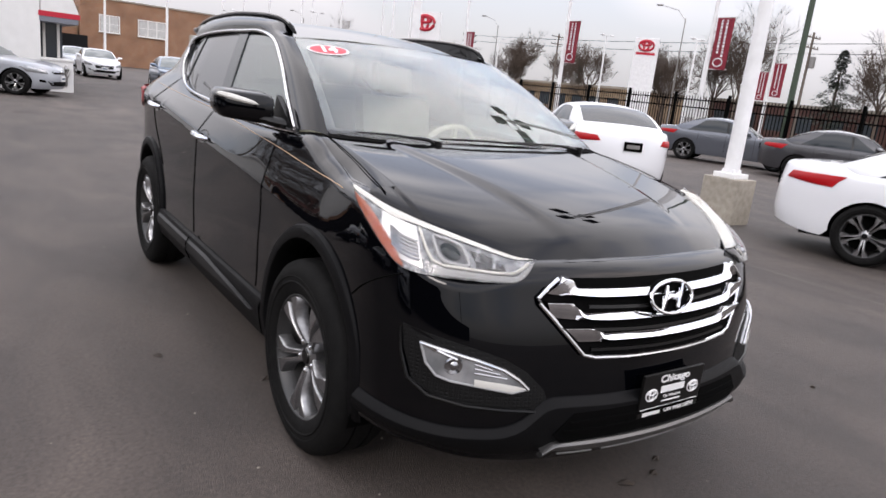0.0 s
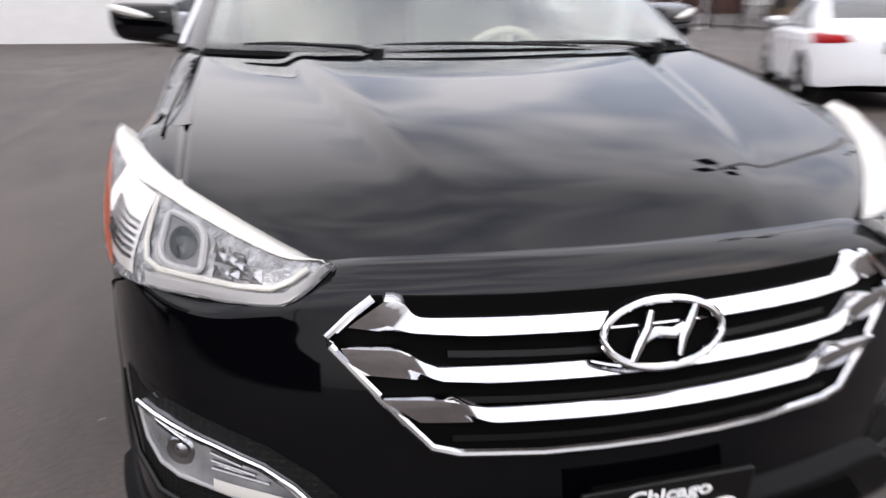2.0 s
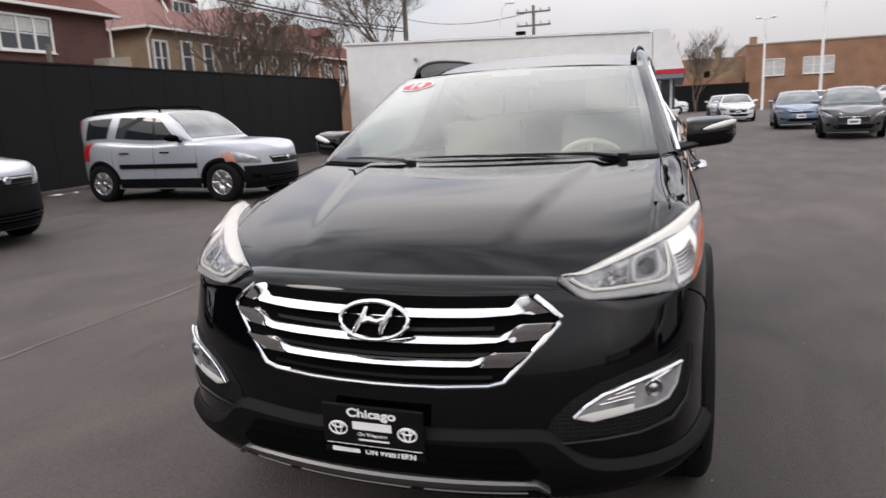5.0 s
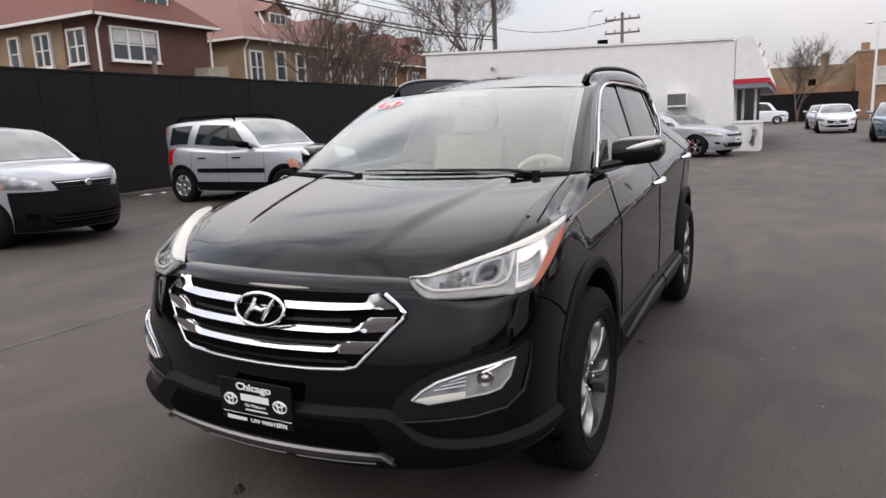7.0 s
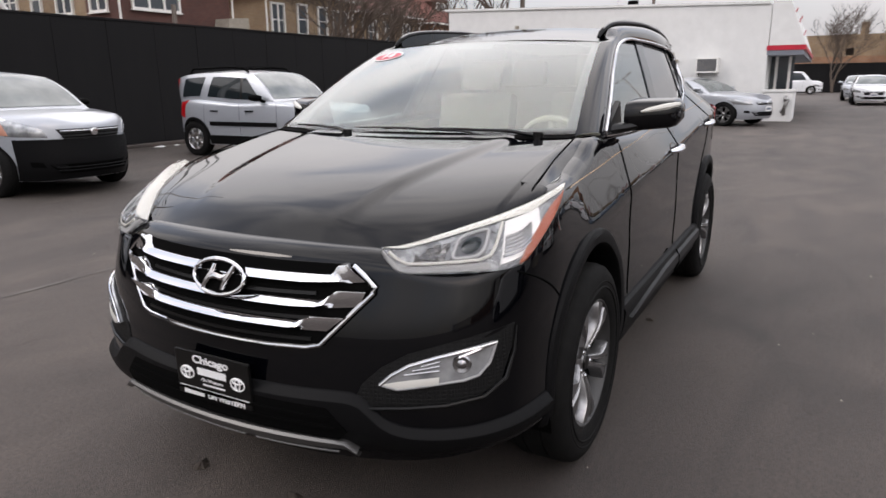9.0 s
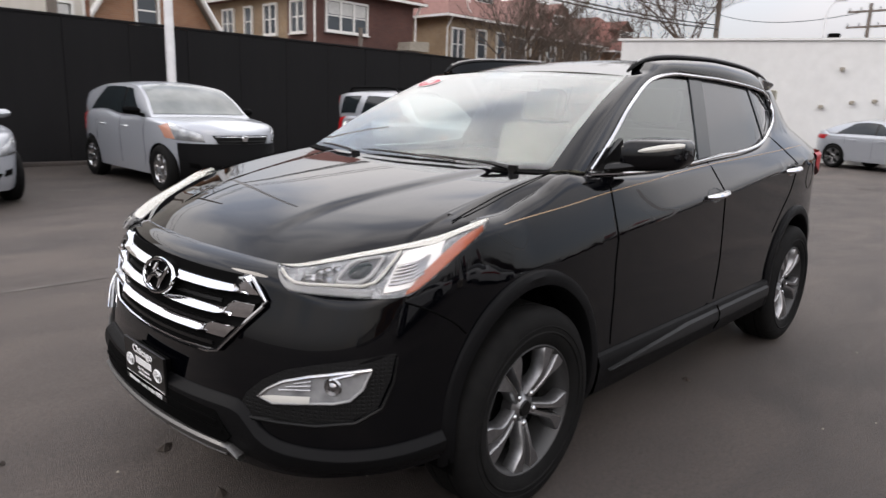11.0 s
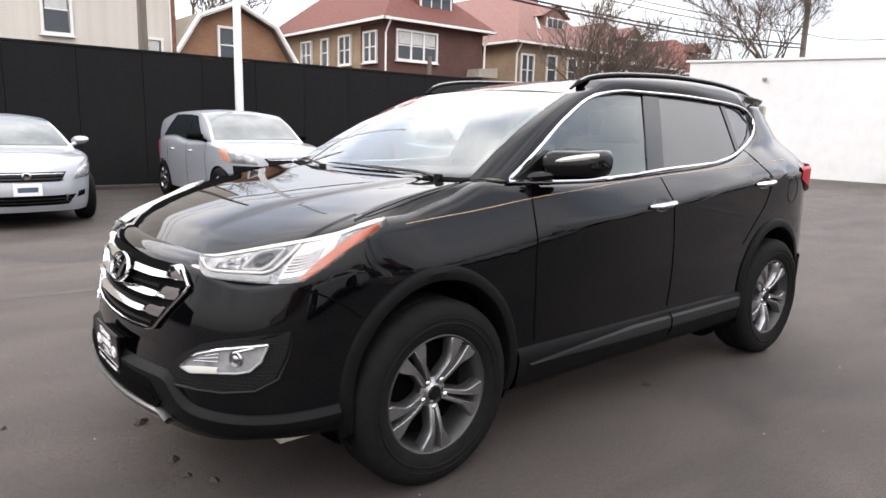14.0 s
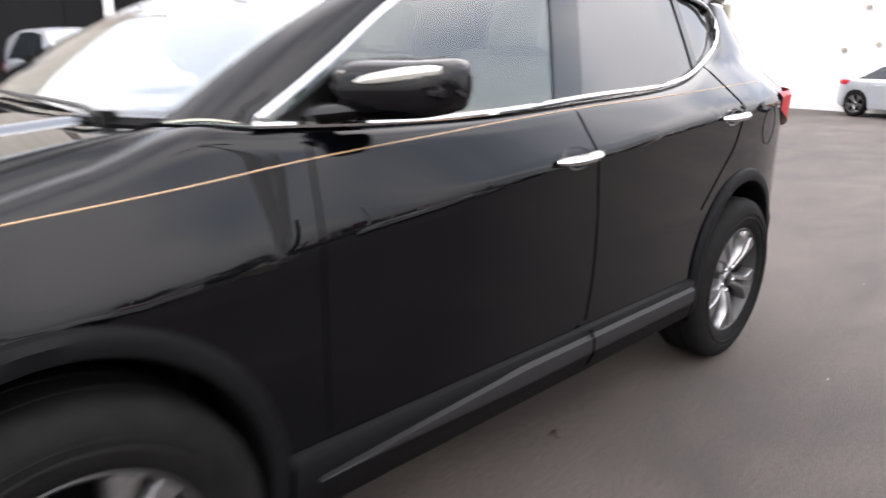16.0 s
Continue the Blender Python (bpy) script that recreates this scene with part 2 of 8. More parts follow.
BLIND = speckle(material("pale_blind", (0.5, 0.5, 0.48), 0.7), 4, (0.42, 0.42, 0.41), (0.55, 0.55, 0.53))
BARK = speckle(material("bark", (0.09, 0.065, 0.05), 0.95), 8, (0.06, 0.045, 0.035), (0.12, 0.09, 0.07), bump=0.5)
NEEDLES = speckle(material("spruce_needles", (0.03, 0.04, 0.03), 0.9), 6, (0.02, 0.028, 0.02), (0.045, 0.06, 0.042))
WOODPOLE = speckle(material("weathered_wood", (0.16, 0.13, 0.11), 0.9), 5, (0.12, 0.10, 0.085), (0.20, 0.17, 0.145), stretch=(1, 1, 0.1))
RED_FLAG = speckle(material("red_banner_cloth", (0.30, 0.012, 0.03), 0.75), 8, (0.17, 0.008, 0.020), (0.23, 0.011, 0.027))
WHITE_INK = material("white_print", (0.75, 0.75, 0.75), 0.5)
RED_SIGN = material("red_sign_paint", (0.45, 0.01, 0.03), 0.4)
GREY_SIGN = material("grey_band_paint", (0.16, 0.17, 0.20), 0.5)
GREEN_POLE = material("green_paint_metal", (0.038, 0.058, 0.036), 0.5)
WIRE = material("cable_black", (0.02, 0.02, 0.02), 0.7)


# ---- mesh helpers ----
def part(name, bm, mat, parent=None, label="", smooth=True, recalc=True):
    """One bmesh as one mesh object, under its thing if parent is given."""
    if recalc:
        bmesh.ops.recalc_face_normals(bm, faces=bm.faces)
    me = bpy.data.meshes.new(name)
    bm.to_mesh(me)
    bm.free()
    if smooth:
        for p in me.polygons:
            p.use_smooth = True
        me.set_sharp_from_angle(angle=radians(38))
    for m in mat if isinstance(mat, (list, tuple)) else [mat]:
        me.materials.append(m)
    ob = new(name, me)
    if parent is not None:
        ob.parent = parent
    if label:
        tagged(ob, label)
    return ob


def box(bm, lo, hi, bevel=0.0, m=None):
    lo, hi = Vector(lo), Vector(hi)
    made = bmesh.ops.create_cube(bm, size=1.0)["verts"]
    for v in made:
        v.co = Vector([lo[i] + (v.co[i] + 0.5) * (hi[i] - lo[i]) for i in range(3)])
    if bevel:
        edges = list({e for v in made for e in v.link_edges})
        made = bmesh.ops.bevel(bm, geom=edges, offset=bevel, segments=2, affect="EDGES", profile=0.6)["verts"] + [v for v in made if v.is_valid]
    if m is not None:
        bmesh.ops.transform(bm, matrix=m, verts=list({v for v in made if v.is_valid}))
    return bm


def solid(lo, hi, bevel=0.0, m=None):
    return box(bmesh.new(), lo, hi, bevel, m)


def tube(bm, pts, r, sides=8, closed=False, squash=1.0):
    """A round bar along points; r may be one radius or one for each point."""
    pts = [Vector(p) for p in pts]
    rs = r if isinstance(r, (list, tuple)) else [r] * len(pts)
    rings, n = [], len(pts)
    up = Vector((0, 0, 1))
    for i, p in enumerate(pts):
        a = pts[(i - 1) % n] if closed or i else pts[0]
        b = pts[(i + 1) % n] if closed or i < n - 1 else pts[-1]
        d = (b - a).normalized()
        s = d.cross(up)
        if s.length < 0.05:
            s = d.cross(Vector((1, 0, 0)))
        s.normalize()
        q = s.cross(d)
        rings.append([bm.verts.new(p + rs[i] * (math.cos(2 * math.pi * k / sides) * s + squash * math.sin(2 * math.pi * k / sides) * q)) for k in range(sides)])
    for i in range(n if closed else n - 1):
        u, v = rings[i], rings[(i + 1) % n]
        for k in range(sides):
            bm.faces.new((u[k], u[(k + 1) % sides], v[(k + 1) % sides], v[k]))
    if not closed:
        bm.faces.new(rings[0])
        bm.faces.new(rings[-1])
    return bm


def lathe(bm, profile, axis_at=(0, 0, 0), steps=48):
    """Revolves (radius, y) pairs about the y axis through axis_at."""
    rings = []
    for k in range(steps):
        a = 2 * math.pi * k / steps
        rings.append([bm.verts.new((axis_at[0] + r * math.cos(a), axis_at[1] + y, axis_at[2] + r * math.sin(a))) for r, y in profile])
    for k in range(steps):
        u, v = rings[k], rings[(k + 1) % steps]
        for i in range(len(profile) - 1):
            bm.faces.new((u[i], v[i], v[i + 1], u[i + 1]))
    return bm


def sheet(bm, grid, closed=False):
    """Quads over a grid of points (rows of equal length)."""
    rows = [[bm.verts.new(p) for p in row] for row in grid]
    for a, b in zip(rows, rows[1:]):
        for i in range(len(a) - 1):
            bm.faces.new((a[i], a[i + 1], b[i + 1], b[i]))
        if closed:
            bm.faces.new((a[-1], a[0], b[0], b[-1]))
    return bm


def prism(bm, outline, lo, hi, axis="y"):
    """A flat outline (u, v) pulled along an axis: y gives (u, d, v), x gives (d, u, v), z gives (u, v, d)."""
    def at(u, v, d):
        return {"y": (u, d, v), "x": (d, u, v), "z": (u, v, d)}[axis]
    a = [bm.verts.new(at(u, v, lo)) for u, v in outline]
    b = [bm.verts.new(at(u, v, hi)) for u, v in outline]
    n = len(outline)
    bm.faces.new(a)
    bm.faces.new(b[::-1])
    for i in range(n):
        bm.faces.new((a[i], a[(i + 1) % n], b[(i + 1) % n], b[i]))
    return bm


def curve(xs, ys):
    """A smooth curve through given values that never overshoots them."""
    xs, ys = np.array(xs, float), np.array(ys, float)
    if xs[0] > xs[-1]:
        xs, ys = xs[::-1], ys[::-1]
    h, d = np.diff(xs), np.diff(ys) / np.diff(xs)
    m = np.zeros(len(xs))
    m[0], m[-1] = d[0], d[-1]
    for i in range(1, len(xs) - 1):
        if d[i - 1] * d[i] > 0:
            w1, w2 = 2 * h[i] + h[i - 1], h[i] + 2 * h[i - 1]
            m[i] = (w1 + w2) / (w1 / d[i - 1] + w2 / d[i])

    def at(x):
        x = min(max(float(x), xs[0]), xs[-1])
        i = min(int(np.searchsorted(xs, x, "right")) - 1, len(h) - 1)
        t = (x - xs[i]) / h[i]
        return float((2 * t ** 3 - 3 * t ** 2 + 1) * ys[i] + (t ** 3 - 2 * t ** 2 + t) * h[i] * m[i] + (3 * t ** 2 - 2 * t ** 3) * ys[i + 1] + (t ** 3 - t ** 2) * h[i] * m[i + 1])
    return at


def empty(name, m=None):
    ob = new(name)
    ob.empty_display_size = 0.2
    if m is not None:
        ob.matrix_basis = m
    return ob


# ---- the setting ----
ground = tagged(part("ground", sheet(bmesh.new(), [[(-900 + 1800 * i / 12, -900 + 1800 * j / 12, 0) for i in range(13)] for j in range(13)]), ASPHALT),
                "dark grey-brown worn asphalt of a car lot", "ground", kind="structure")

FENCE_Y, WALL_X = -12.1, -20.9
# black fence of tall boards with posts behind and a cap rail
fence = tagged(empty("board_fence", pose(0, FENCE_Y, 0)), "tall black-painted board fence along the lot", "fence", kind="structure")
bm = bmesh.new()
box(bm, (-21.2, -0.16, 0.0), (22.0, -0.06, 2.70))
part("backing", bm, FENCE_BLACK, fence, smooth=False)
board = None
for i in range(36):
    x = -20.88 + 1.22 * i
    if board is None:
        board = part("board", solid((-0.606, -0.06, 0.03), (0.606, -0.012, 2.74), 0.004), FENCE_BLACK, fence, smooth=False)
        ob = board
    else:
        ob = new("board", board.data)
        ob.parent = fence
    ob.location = (x + 0.61, 0.004 * math.sin(3.1 * i), 0.012 * math.sin(1.7 * i))
part("cap_rail", solid((-21.2, -0.18, 2.745), (22.0, 0.005, 2.79), 0.004), FENCE_BLACK, fence, smooth=False)


def window_unit(name, parent, w, h, depth=0.09, mullions=1, sash=True, frame_mat=TRIM, pane_mat=WINDOW, blind=0.0):
    """A window whose outer face looks along -y, its sill at the origin."""
    ob = empty(name)
    ob.parent = parent
    f = 0.09
    bm = bmesh.new()
    box(bm, (-w / 2 - f, -depth, -f), (w / 2 + f, 0.02, 0))
    box(bm, (-w / 2 - f, -depth, h), (w / 2 + f, 0.02, h + f))
    box(bm, (-w / 2 - f, -depth, 0), (-w / 2, 0.02, h))
    box(bm, (w / 2, -depth, 0), (w / 2 + f, 0.02, h))
    for k in range(mullions):
        x = -w / 2 + w * (k + 1) / (mullions + 1)
        box(bm, (x - 0.05, -depth + 0.01, 0), (x + 0.05, 0.02, h))
    part("frame", bm, frame_mat, ob, smooth=False)
    for k in range(mullions + 1):
        a, b = -w / 2 + w * k / (mullions + 1) + 0.04, -w / 2 + w * (k + 1) / (mullions + 1) - 0.04
        part("pane", solid((a, -0.03, 0.02), (b, -0.015, h - 0.02)), pane_mat, ob, smooth=False)
        if sash:
            part("sash_bar", solid((a, -0.055, h * 0.5 - 0.025), (b, -0.031, h * 0.5 + 0.025)), frame_mat, ob, smooth=False)
        if blind:
            part("blind", solid((a + 0.03, -0.042, h * (1 - blind)), (b - 0.03, -0.0305, h - 0.03)), BLIND, ob, smooth=False)
    part("sill", solid((-w / 2 - f - 0.05, -depth - 0.06, -f - 0.05), (w / 2 + f + 0.05, 0.02, -f - 0.003)), frame_mat, ob, smooth=False)
    return ob


# white rendered building with a sloped parapet, awning fascia and low annex wall
shop = tagged(empty("white_building", pose(WALL_X, 0, 0)), "low white-rendered building with a red and grey edged fascia", "building", kind="structure")
bm = bmesh.new()
prism(bm, [(-11.6, 0), (-0.12, 0), (-0.12, 3.62), (-11.6, 4.02)], -16.0, 0.0, "x")
part("wall", bm, WALL_WHITE, shop, smooth=False)
bm = bmesh.new()
prism(bm, [(-11.75, 4.02), (-0.2, 3.623), (-0.2, 3.70), (-11.75, 4.10)], -16.1, 0.06, "x")
part("coping", bm, WALL_WHITE, shop, smooth=False)
bm = bmesh.new()
prism(bm, [(-0.1, 3.70), (0.42, 3.68), (0.92, 2.36), (-0.1, 2.36)], -14.0, 0.02, "x")
part("fascia", bm, WALL_WHITE, shop, "sloped white fascia panel", smooth=False)
bm = bmesh.new()
box(bm, (-14.0, -0.16, 2.21), (0.03, 0.95, 2.356))
part("fascia_band", bm, RED_SIGN, shop, "red edge band", smooth=False)
bm = bmesh.new()
box(bm, (-14.0, -0.14, 2.06), (0.015, 0.90, 2.206))
part("soffit", bm, GREY_SIGN, shop, "grey soffit edge", smooth=False)
part("annex_wall", solid((-2.2, -0.10, 0), (0.03, 0.74, 0.92), 0.01), WALL_WHITE, shop, "low white parapet wall", smooth=False)
part("annex_cap", solid((-2.25, -0.13, 0.923), (0.06, 0.78, 0.99), 0.01), WALL_WHITE, shop, smooth=False)
for y in (0.05, 0.45):
    part("door_frame", solid((-1.6, y, 0.99), (-1.5, y + 0.08, 2.055)), TRIM, shop, smooth=False)
part("doorway", solid((-1.75, -0.1, 0.99), (-1.72, 0.62, 2.055)), WINDOW, shop, "dark glazed shop front", smooth=False)
bm = bmesh.new()
for k, (y, z, s) in enumerate(((0.36, 2.7, 0.16), (0.36, 3.1, 0.2), (0.36, 3.4, 0.13))):
    box(bm, (-1.2 + 0.3 * k, 0, 0), (-0.9 + 0.3 * k, 0.02, s), m=pose(-0.3, 0.93 - (z - 2.36) * 0.38, z, -20))
part("fascia_sign", bm, RED_SIGN, shop, "red sign shapes", smooth=False)
# small fixtures on the white wall
for y, z in ((-3.9, 2.9), (-4.35, 1.75), (-2.9, 1.95), (-3.5, 1.9), (-8.7, 3.3)):
    bm = solid((0, -0.06, -0.05), (0.12, 0.06, 0.05), 0.01)
    box(bm, (0.12, -0.03, -0.07), (0.18, 0.03, 0.0), 0.01)
    tagged(part("wall_fixture", bm, CONCRETE), "small pale box fixture on the white wall", "fixture").matrix_basis = pose(WALL_X, y, z)
bm = solid((0, -0.09, -0.13), (0.1, 0.09, 0.13), 0.01)
box(bm, (0.1, -0.06, -0.08), (0.115, 0.06, 0.08), 0.004)
tagged(part("meter_box", bm, SATIN), "small grey meter box on the white wall", "meter").matrix_basis = pose(WALL_X, -9.9, 0.75)
bm = bmesh.new()
tube(bm, [(0.02, 0, 0.0), (0.10, 0, 0.25), (0.10, 0, 0.5), (0.05, 0.02, 0.6)], 0.05, 8)
tube(bm, [(0.05, -0.1, 0.08), (0.12, 0.05, 0.3), (0.06, 0.1, 0.5)], 0.035, 8)
tagged(part("fire_hose_connection", bm, SATIN), "weathered grey pipe connection on the low annex wall", "pipe").matrix_basis = pose(WALL_X + 0.03, 0.52, 0.2)

# air conditioner in the wall
ac = tagged(empty("air_conditioner", pose(WALL_X, -1.88, 1.55)), "off-white window air conditioner set in the wall", "air conditioner")
bm = bmesh.new()
box(bm, (0.003, -0.34, 0.0), (0.34, -0.30, 0.47))
box(bm, (0.003, 0.30, 0.0), (0.34, 0.34, 0.47))
box(bm, (0.003, -0.30, 0.43), (0.34, 0.30, 0.47))
box(bm, (0.003, -0.30, 0.0), (0.34, 0.30, 0.05))
part("casing", bm, TRIM, ac, smooth=False)
part("coil", solid((0.003, -0.30, 0.05), (0.30, 0.30, 0.43)), GREY_SIGN, ac, smooth=False)
for k in range(11):
    part("louvre", solid((0.305, -0.298, 0.065 + 0.033 * k), (0.325, 0.298, 0.078 + 0.033 * k)), SATIN, ac, smooth=False)
for y in (-0.28, 0.28):
    part("bracket", solid((0.003, y - 0.02, -0.09), (0.3, y + 0.02, -0.003)), SATIN, ac, smooth=False)


def pole(name, x, y, h, r, mat, label, base=None, cat="pole"):
    ob = tagged(empty(name, pose(x, y, 0)), label, cat)
    z0 = base[1] if base else 0.0
    bm = bmesh.new()
    tube(bm, [(0, 0, z0), (0, 0, z0 + 0.35 * h), (0, 0, z0 + h)], [r, r * 0.9, r * 0.7], 12)
    part("shaft", bm, mat, ob)
    part("foot_plate", solid((-1.6 * r, -1.6 * r, z0), (1.6 * r, 1.6 * r, z0 + 0.07), 0.01), mat, ob, smooth=False)
    if base:
        bm = bmesh.new()
        s = base[0]
        prism(bm, [(-s, -s * 0.8), (-s * 0.8, -s), (s * 0.8, -s), (s, -s * 0.8), (s, s * 0.8), (s * 0.8, s), (-s * 0.8, s), (-s, s * 0.8)], 0, base[1], "z")
        part("concrete_base", bm, CONCRETE, ob, "stained concrete footing", smooth=False)
    return ob


BRONZE = material("dark_bronze_housing", (0.02, 0.018, 0.016), 0.5)
lot_pole = pole("lot_light_pole", -1.96, 6.81, 7.0, 0.105, POLE_WHITE, "white-painted lot light pole on a concrete footing", (0.27, 0.62), "light pole")
for k in range(4):
    a = radians(20 + 90 * k)
    bm = bmesh.new()
    tube(bm, [(0, 0, 7.45), (0.42 * math.cos(a), 0.42 * math.sin(a), 7.5)], 0.035, 6)
    part("lamp_arm", bm, POLE_WHITE, lot_pole)
    part("lamp_head", solid((-0.24, -0.20, -0.07), (0.24, 0.20, 0.07), 0.02, m=pose(0.62 * math.cos(a), 0.62 * math.sin(a), 7.5, 0, 0, 20 + 90 * k)), BRONZE, lot_pole, "dark lamp head", smooth=False)
for k in range(4):
    a = math.pi / 4 + k * math.pi / 2
    part("anchor_cover", solid((0.09 * math.cos(a) - 0.03, 0.09 * math.sin(a) - 0.03, 0.69), (0.09 * math.cos(a) + 0.03, 0.09 * math.sin(a) + 0.03, 0.74), 0.008), POLE_WHITE, lot_pole, smooth=False)
pole("fence_light_pole", -3.18, -11.6, 9.0, 0.095, POLE_WHITE, "tall white light pole beside the black fence", cat="light pole")


pylon = tagged(empty("sign_pylon", pose(-11.5, 7.25, 0, 0, 0, 62)), "plain white sign pylon standing behind the parked cars", "sign")
part("column", solid((-0.10, -0.21, 0.06), (0.10, 0.21, 4.2), 0.02), POLE_WHITE, pylon, smooth=False)
part("plinth", solid((-0.14, -0.25, 0.0), (0.14, 0.25, 0.08), 0.01), CONCRETE, pylon, smooth=False)


def gable_house(name, label, m, w, d, eave, ridge, wall_mat, roof_mat, front_mat=None, hip=True, over=0.45, windows=(), dormer=None):
    """A house whose front looks along +y, its front's middle at the origin. windows: (x, sill, width, height, mullions)."""
    ob = tagged(empty(name, m), label, "house")
    bm = bmesh.new()
    box(bm, (-w / 2, -d, 0), (w / 2, -0.02, eave))
    part("wall", bm, wall_mat, ob, smooth=False)
    if front_mat:
        part("front_wall", solid((-w / 2 - 0.01, -0.3, 0), (w / 2 + 0.01, 0.0, eave - 0.003)), front_mat, ob, smooth=False)
    bm = bmesh.new()
    o = over
    c = [bm.verts.new(p) for p in ((-w / 2 - o, o, eave), (w / 2 + o, o, eave), (w / 2 + o, -d - o, eave), (-w / 2 - o, -d - o, eave))]
    lo = [bm.verts.new(v.co - Vector((0, 0, 0.16))) for v in c]
    inset = w / 2 if hip else -o
    if hip:
        r = [bm.verts.new((0, -min(w / 2, d / 2 - 0.5), ridge)), bm.verts.new((0, -d + min(w / 2, d / 2 - 0.5), ridge))]
    else:
        r = [bm.verts.new((0, o, ridge)), bm.verts.new((0, -d - o, ridge))]
    bm.faces.new((c[0], c[1], r[0]))
    bm.faces.new((c[1], c[2], r[1], r[0]))
    bm.faces.new((c[2], c[3], r[1]))
    bm.faces.new((c[3], c[0], r[0], r[1]))
    for k in range(4):
        bm.faces.new((lo[k], lo[(k + 1) % 4], c[(k + 1) % 4], c[k]))
    bm.faces.new(lo)
    part("roof", bm, roof_mat, ob, smooth=False)
    bm = bmesh.new()
    box(bm, (-w / 2 - o - 0.06, o - 0.02, eave - 0.17), (w / 2 + o + 0.06, o + 0.09, eave - 0.05))
    box(bm, (-w / 2 - o - 0.09, -d, eave - 0.17), (-w / 2 - o + 0.02, o + 0.09, eave - 0.041))
    box(bm, (w / 2 + o - 0.02, -d, eave - 0.17), (w / 2 + o + 0.09, o + 0.09, eave - 0.041))
    part("gutter", bm, TRIM, ob, smooth=False)
    bm = bmesh.new()
    for x in (-w / 2 - 0.1, w / 2 + 0.1):
        tube(bm, [(x, o, eave - 0.2), (x, 0.08, eave - 0.7), (x, 0.08, 0)], 0.05, 6)
        part("downpipe", bm, TRIM, ob)
        bm = bmesh.new()
    bm.free()
    for wx, sill, ww, hh, mul in windows:
        u = window_unit("window", ob, ww, hh, mullions=mul, blind=0.45 if mul == 2 else 0.0)
        u.matrix_basis = pose(wx, 0.012, sill, 0, 0, 180)
    if dormer:
        dx, dz, dw, dh = dormer
        dy = -(dz - eave) / (ridge - eave) * min(w / 2, d / 2) * 0.96
        dob = empty("dormer")
        dob.parent = ob
        dob.matrix_basis = pose(dx, dy, dz)
        bm = bmesh.new()
        prism(bm, [(-dw / 2, -0.3), (dw / 2, -0.3), (dw / 2, dh), (0, dh + 0.55), (-dw / 2, dh)], -3.2, 0.05)
        part("cheek", bm, roof_mat, dob, smooth=False)
        bm = bmesh.new()
        for s in (-1, 1):
            v = [bm.verts.new(p) for p in ((0, 0.3, dh + 0.72), (s * (dw / 2 + 0.3), 0.3, dh - 0.02), (s * (dw / 2 + 0.3), -3.4, dh - 0.02), (0, -3.4, dh + 0.72))]
            bm.faces.new(v)
        part("dormer_roof", bm, roof_mat, dob, smooth=False)
        part("dormer_window", solid((-dw / 2 + 0.15, 0.05, 0.1), (dw / 2 - 0.15, 0.12, dh - 0.05)), TRIM, dob, smooth=False)
        n = 3
        for k in range(n):
            a = -dw / 2 + 0.22 + (dw - 0.44) * k / n
            part("dormer_pane", solid((a + 0.04, 0.12, 0.18), (a + (dw - 0.44) / n - 0.04, 0.135, dh - 0.13)), WINDOW, dob, smooth=False)
    return ob


# houses behind the fence; their fronts look towards the lot
HY = -24.0
h1 = gable_house("brick_house", "house of tan and dark red brick with red hipped roof", pose(-18.6, HY, 0), 6.0, 12.0, 6.35, 9.4, BRICK_TAN, SHINGLE_RED, BRICK_DARK,
                 windows=((1.25, 4.55, 2.3, 1.25, 2), (-2.0, 1.0, 1.0, 1.3, 0)), dormer=(-0.3, 7.0, 2.3, 1.0))
for y, s in ((-1.3, 1), (-3.6, 1), (-5.6, 0), (-7.6, 1)):
    u = window_unit("window", h1, 1.0 if s else 0.6, 1.3, mullions=s)
    u.matrix_basis = pose(3.02, y, 4.45, 0, 0, 90)
part("side_wall", solid((3.0, -2.2, 0), (3.012, 0.0, 6.15)), BRICK_DARK, h1, smooth=False)
bm = bmesh.new()
prism(bm, [(-3.3, 3.95), (-1.95, 3.95), (-2.05, 4.35), (-3.3, 4.45)], 0.0, 0.9)
part("porch_hood", bm, CONCRETE, h1, "small weathered porch roof", smooth=False)
h2 = gable_house("tan_brick_house", "tan brick two-storey house with a faded red roof and dormer", pose(-28.5, HY - 0.6, 0), 7.4, 14.0, 6.25, 9.9, BRICK_TAN, SHINGLE_PINK, None,
                 windows=((2.9, 3.9, 0.9, 1.6, 1), (0.9, 4.1, 0.7, 1.5, 0), (-0.9, 4.1, 0.7, 1.5, 0), (-2.6, 4.0, 1.4, 1.5, 1)), dormer=(-0.2, 7.2, 1.8, 0.8))
bm = bmesh.new()
lathe(bm, [(0.01, 0.0), (0.2, 0.02), (0.36, 0.09)], steps=20)
tube(bm, [(0, 0, 0), (0, -0.1, -0.6), (0, 0, -0.9)], 0.03, 6)
tagged(part("satellite_dish", bm, TRIM), "grey satellite dish on the roof of a brick house", "satellite dish").matrix_basis = pose(-25.9, HY - 0.3, 7.25, 20, 0, 30)
h3 = gable_house("pale_brick_house", "pale tan brick house with a weathered red roof", pose(-37.5, HY - 1, 0), 7.0, 13.0, 5.9, 9.0, BRICK_TAN, SHINGLE_PINK, None,
                 windows=((2.4, 3.9, 0.9, 1.4, 1), (0.4, 3.9, 0.9, 1.4, 1), (-1.8, 3.9, 0.9, 1.4, 1)), dormer=(0.2, 6.9, 1.6, 0.8))
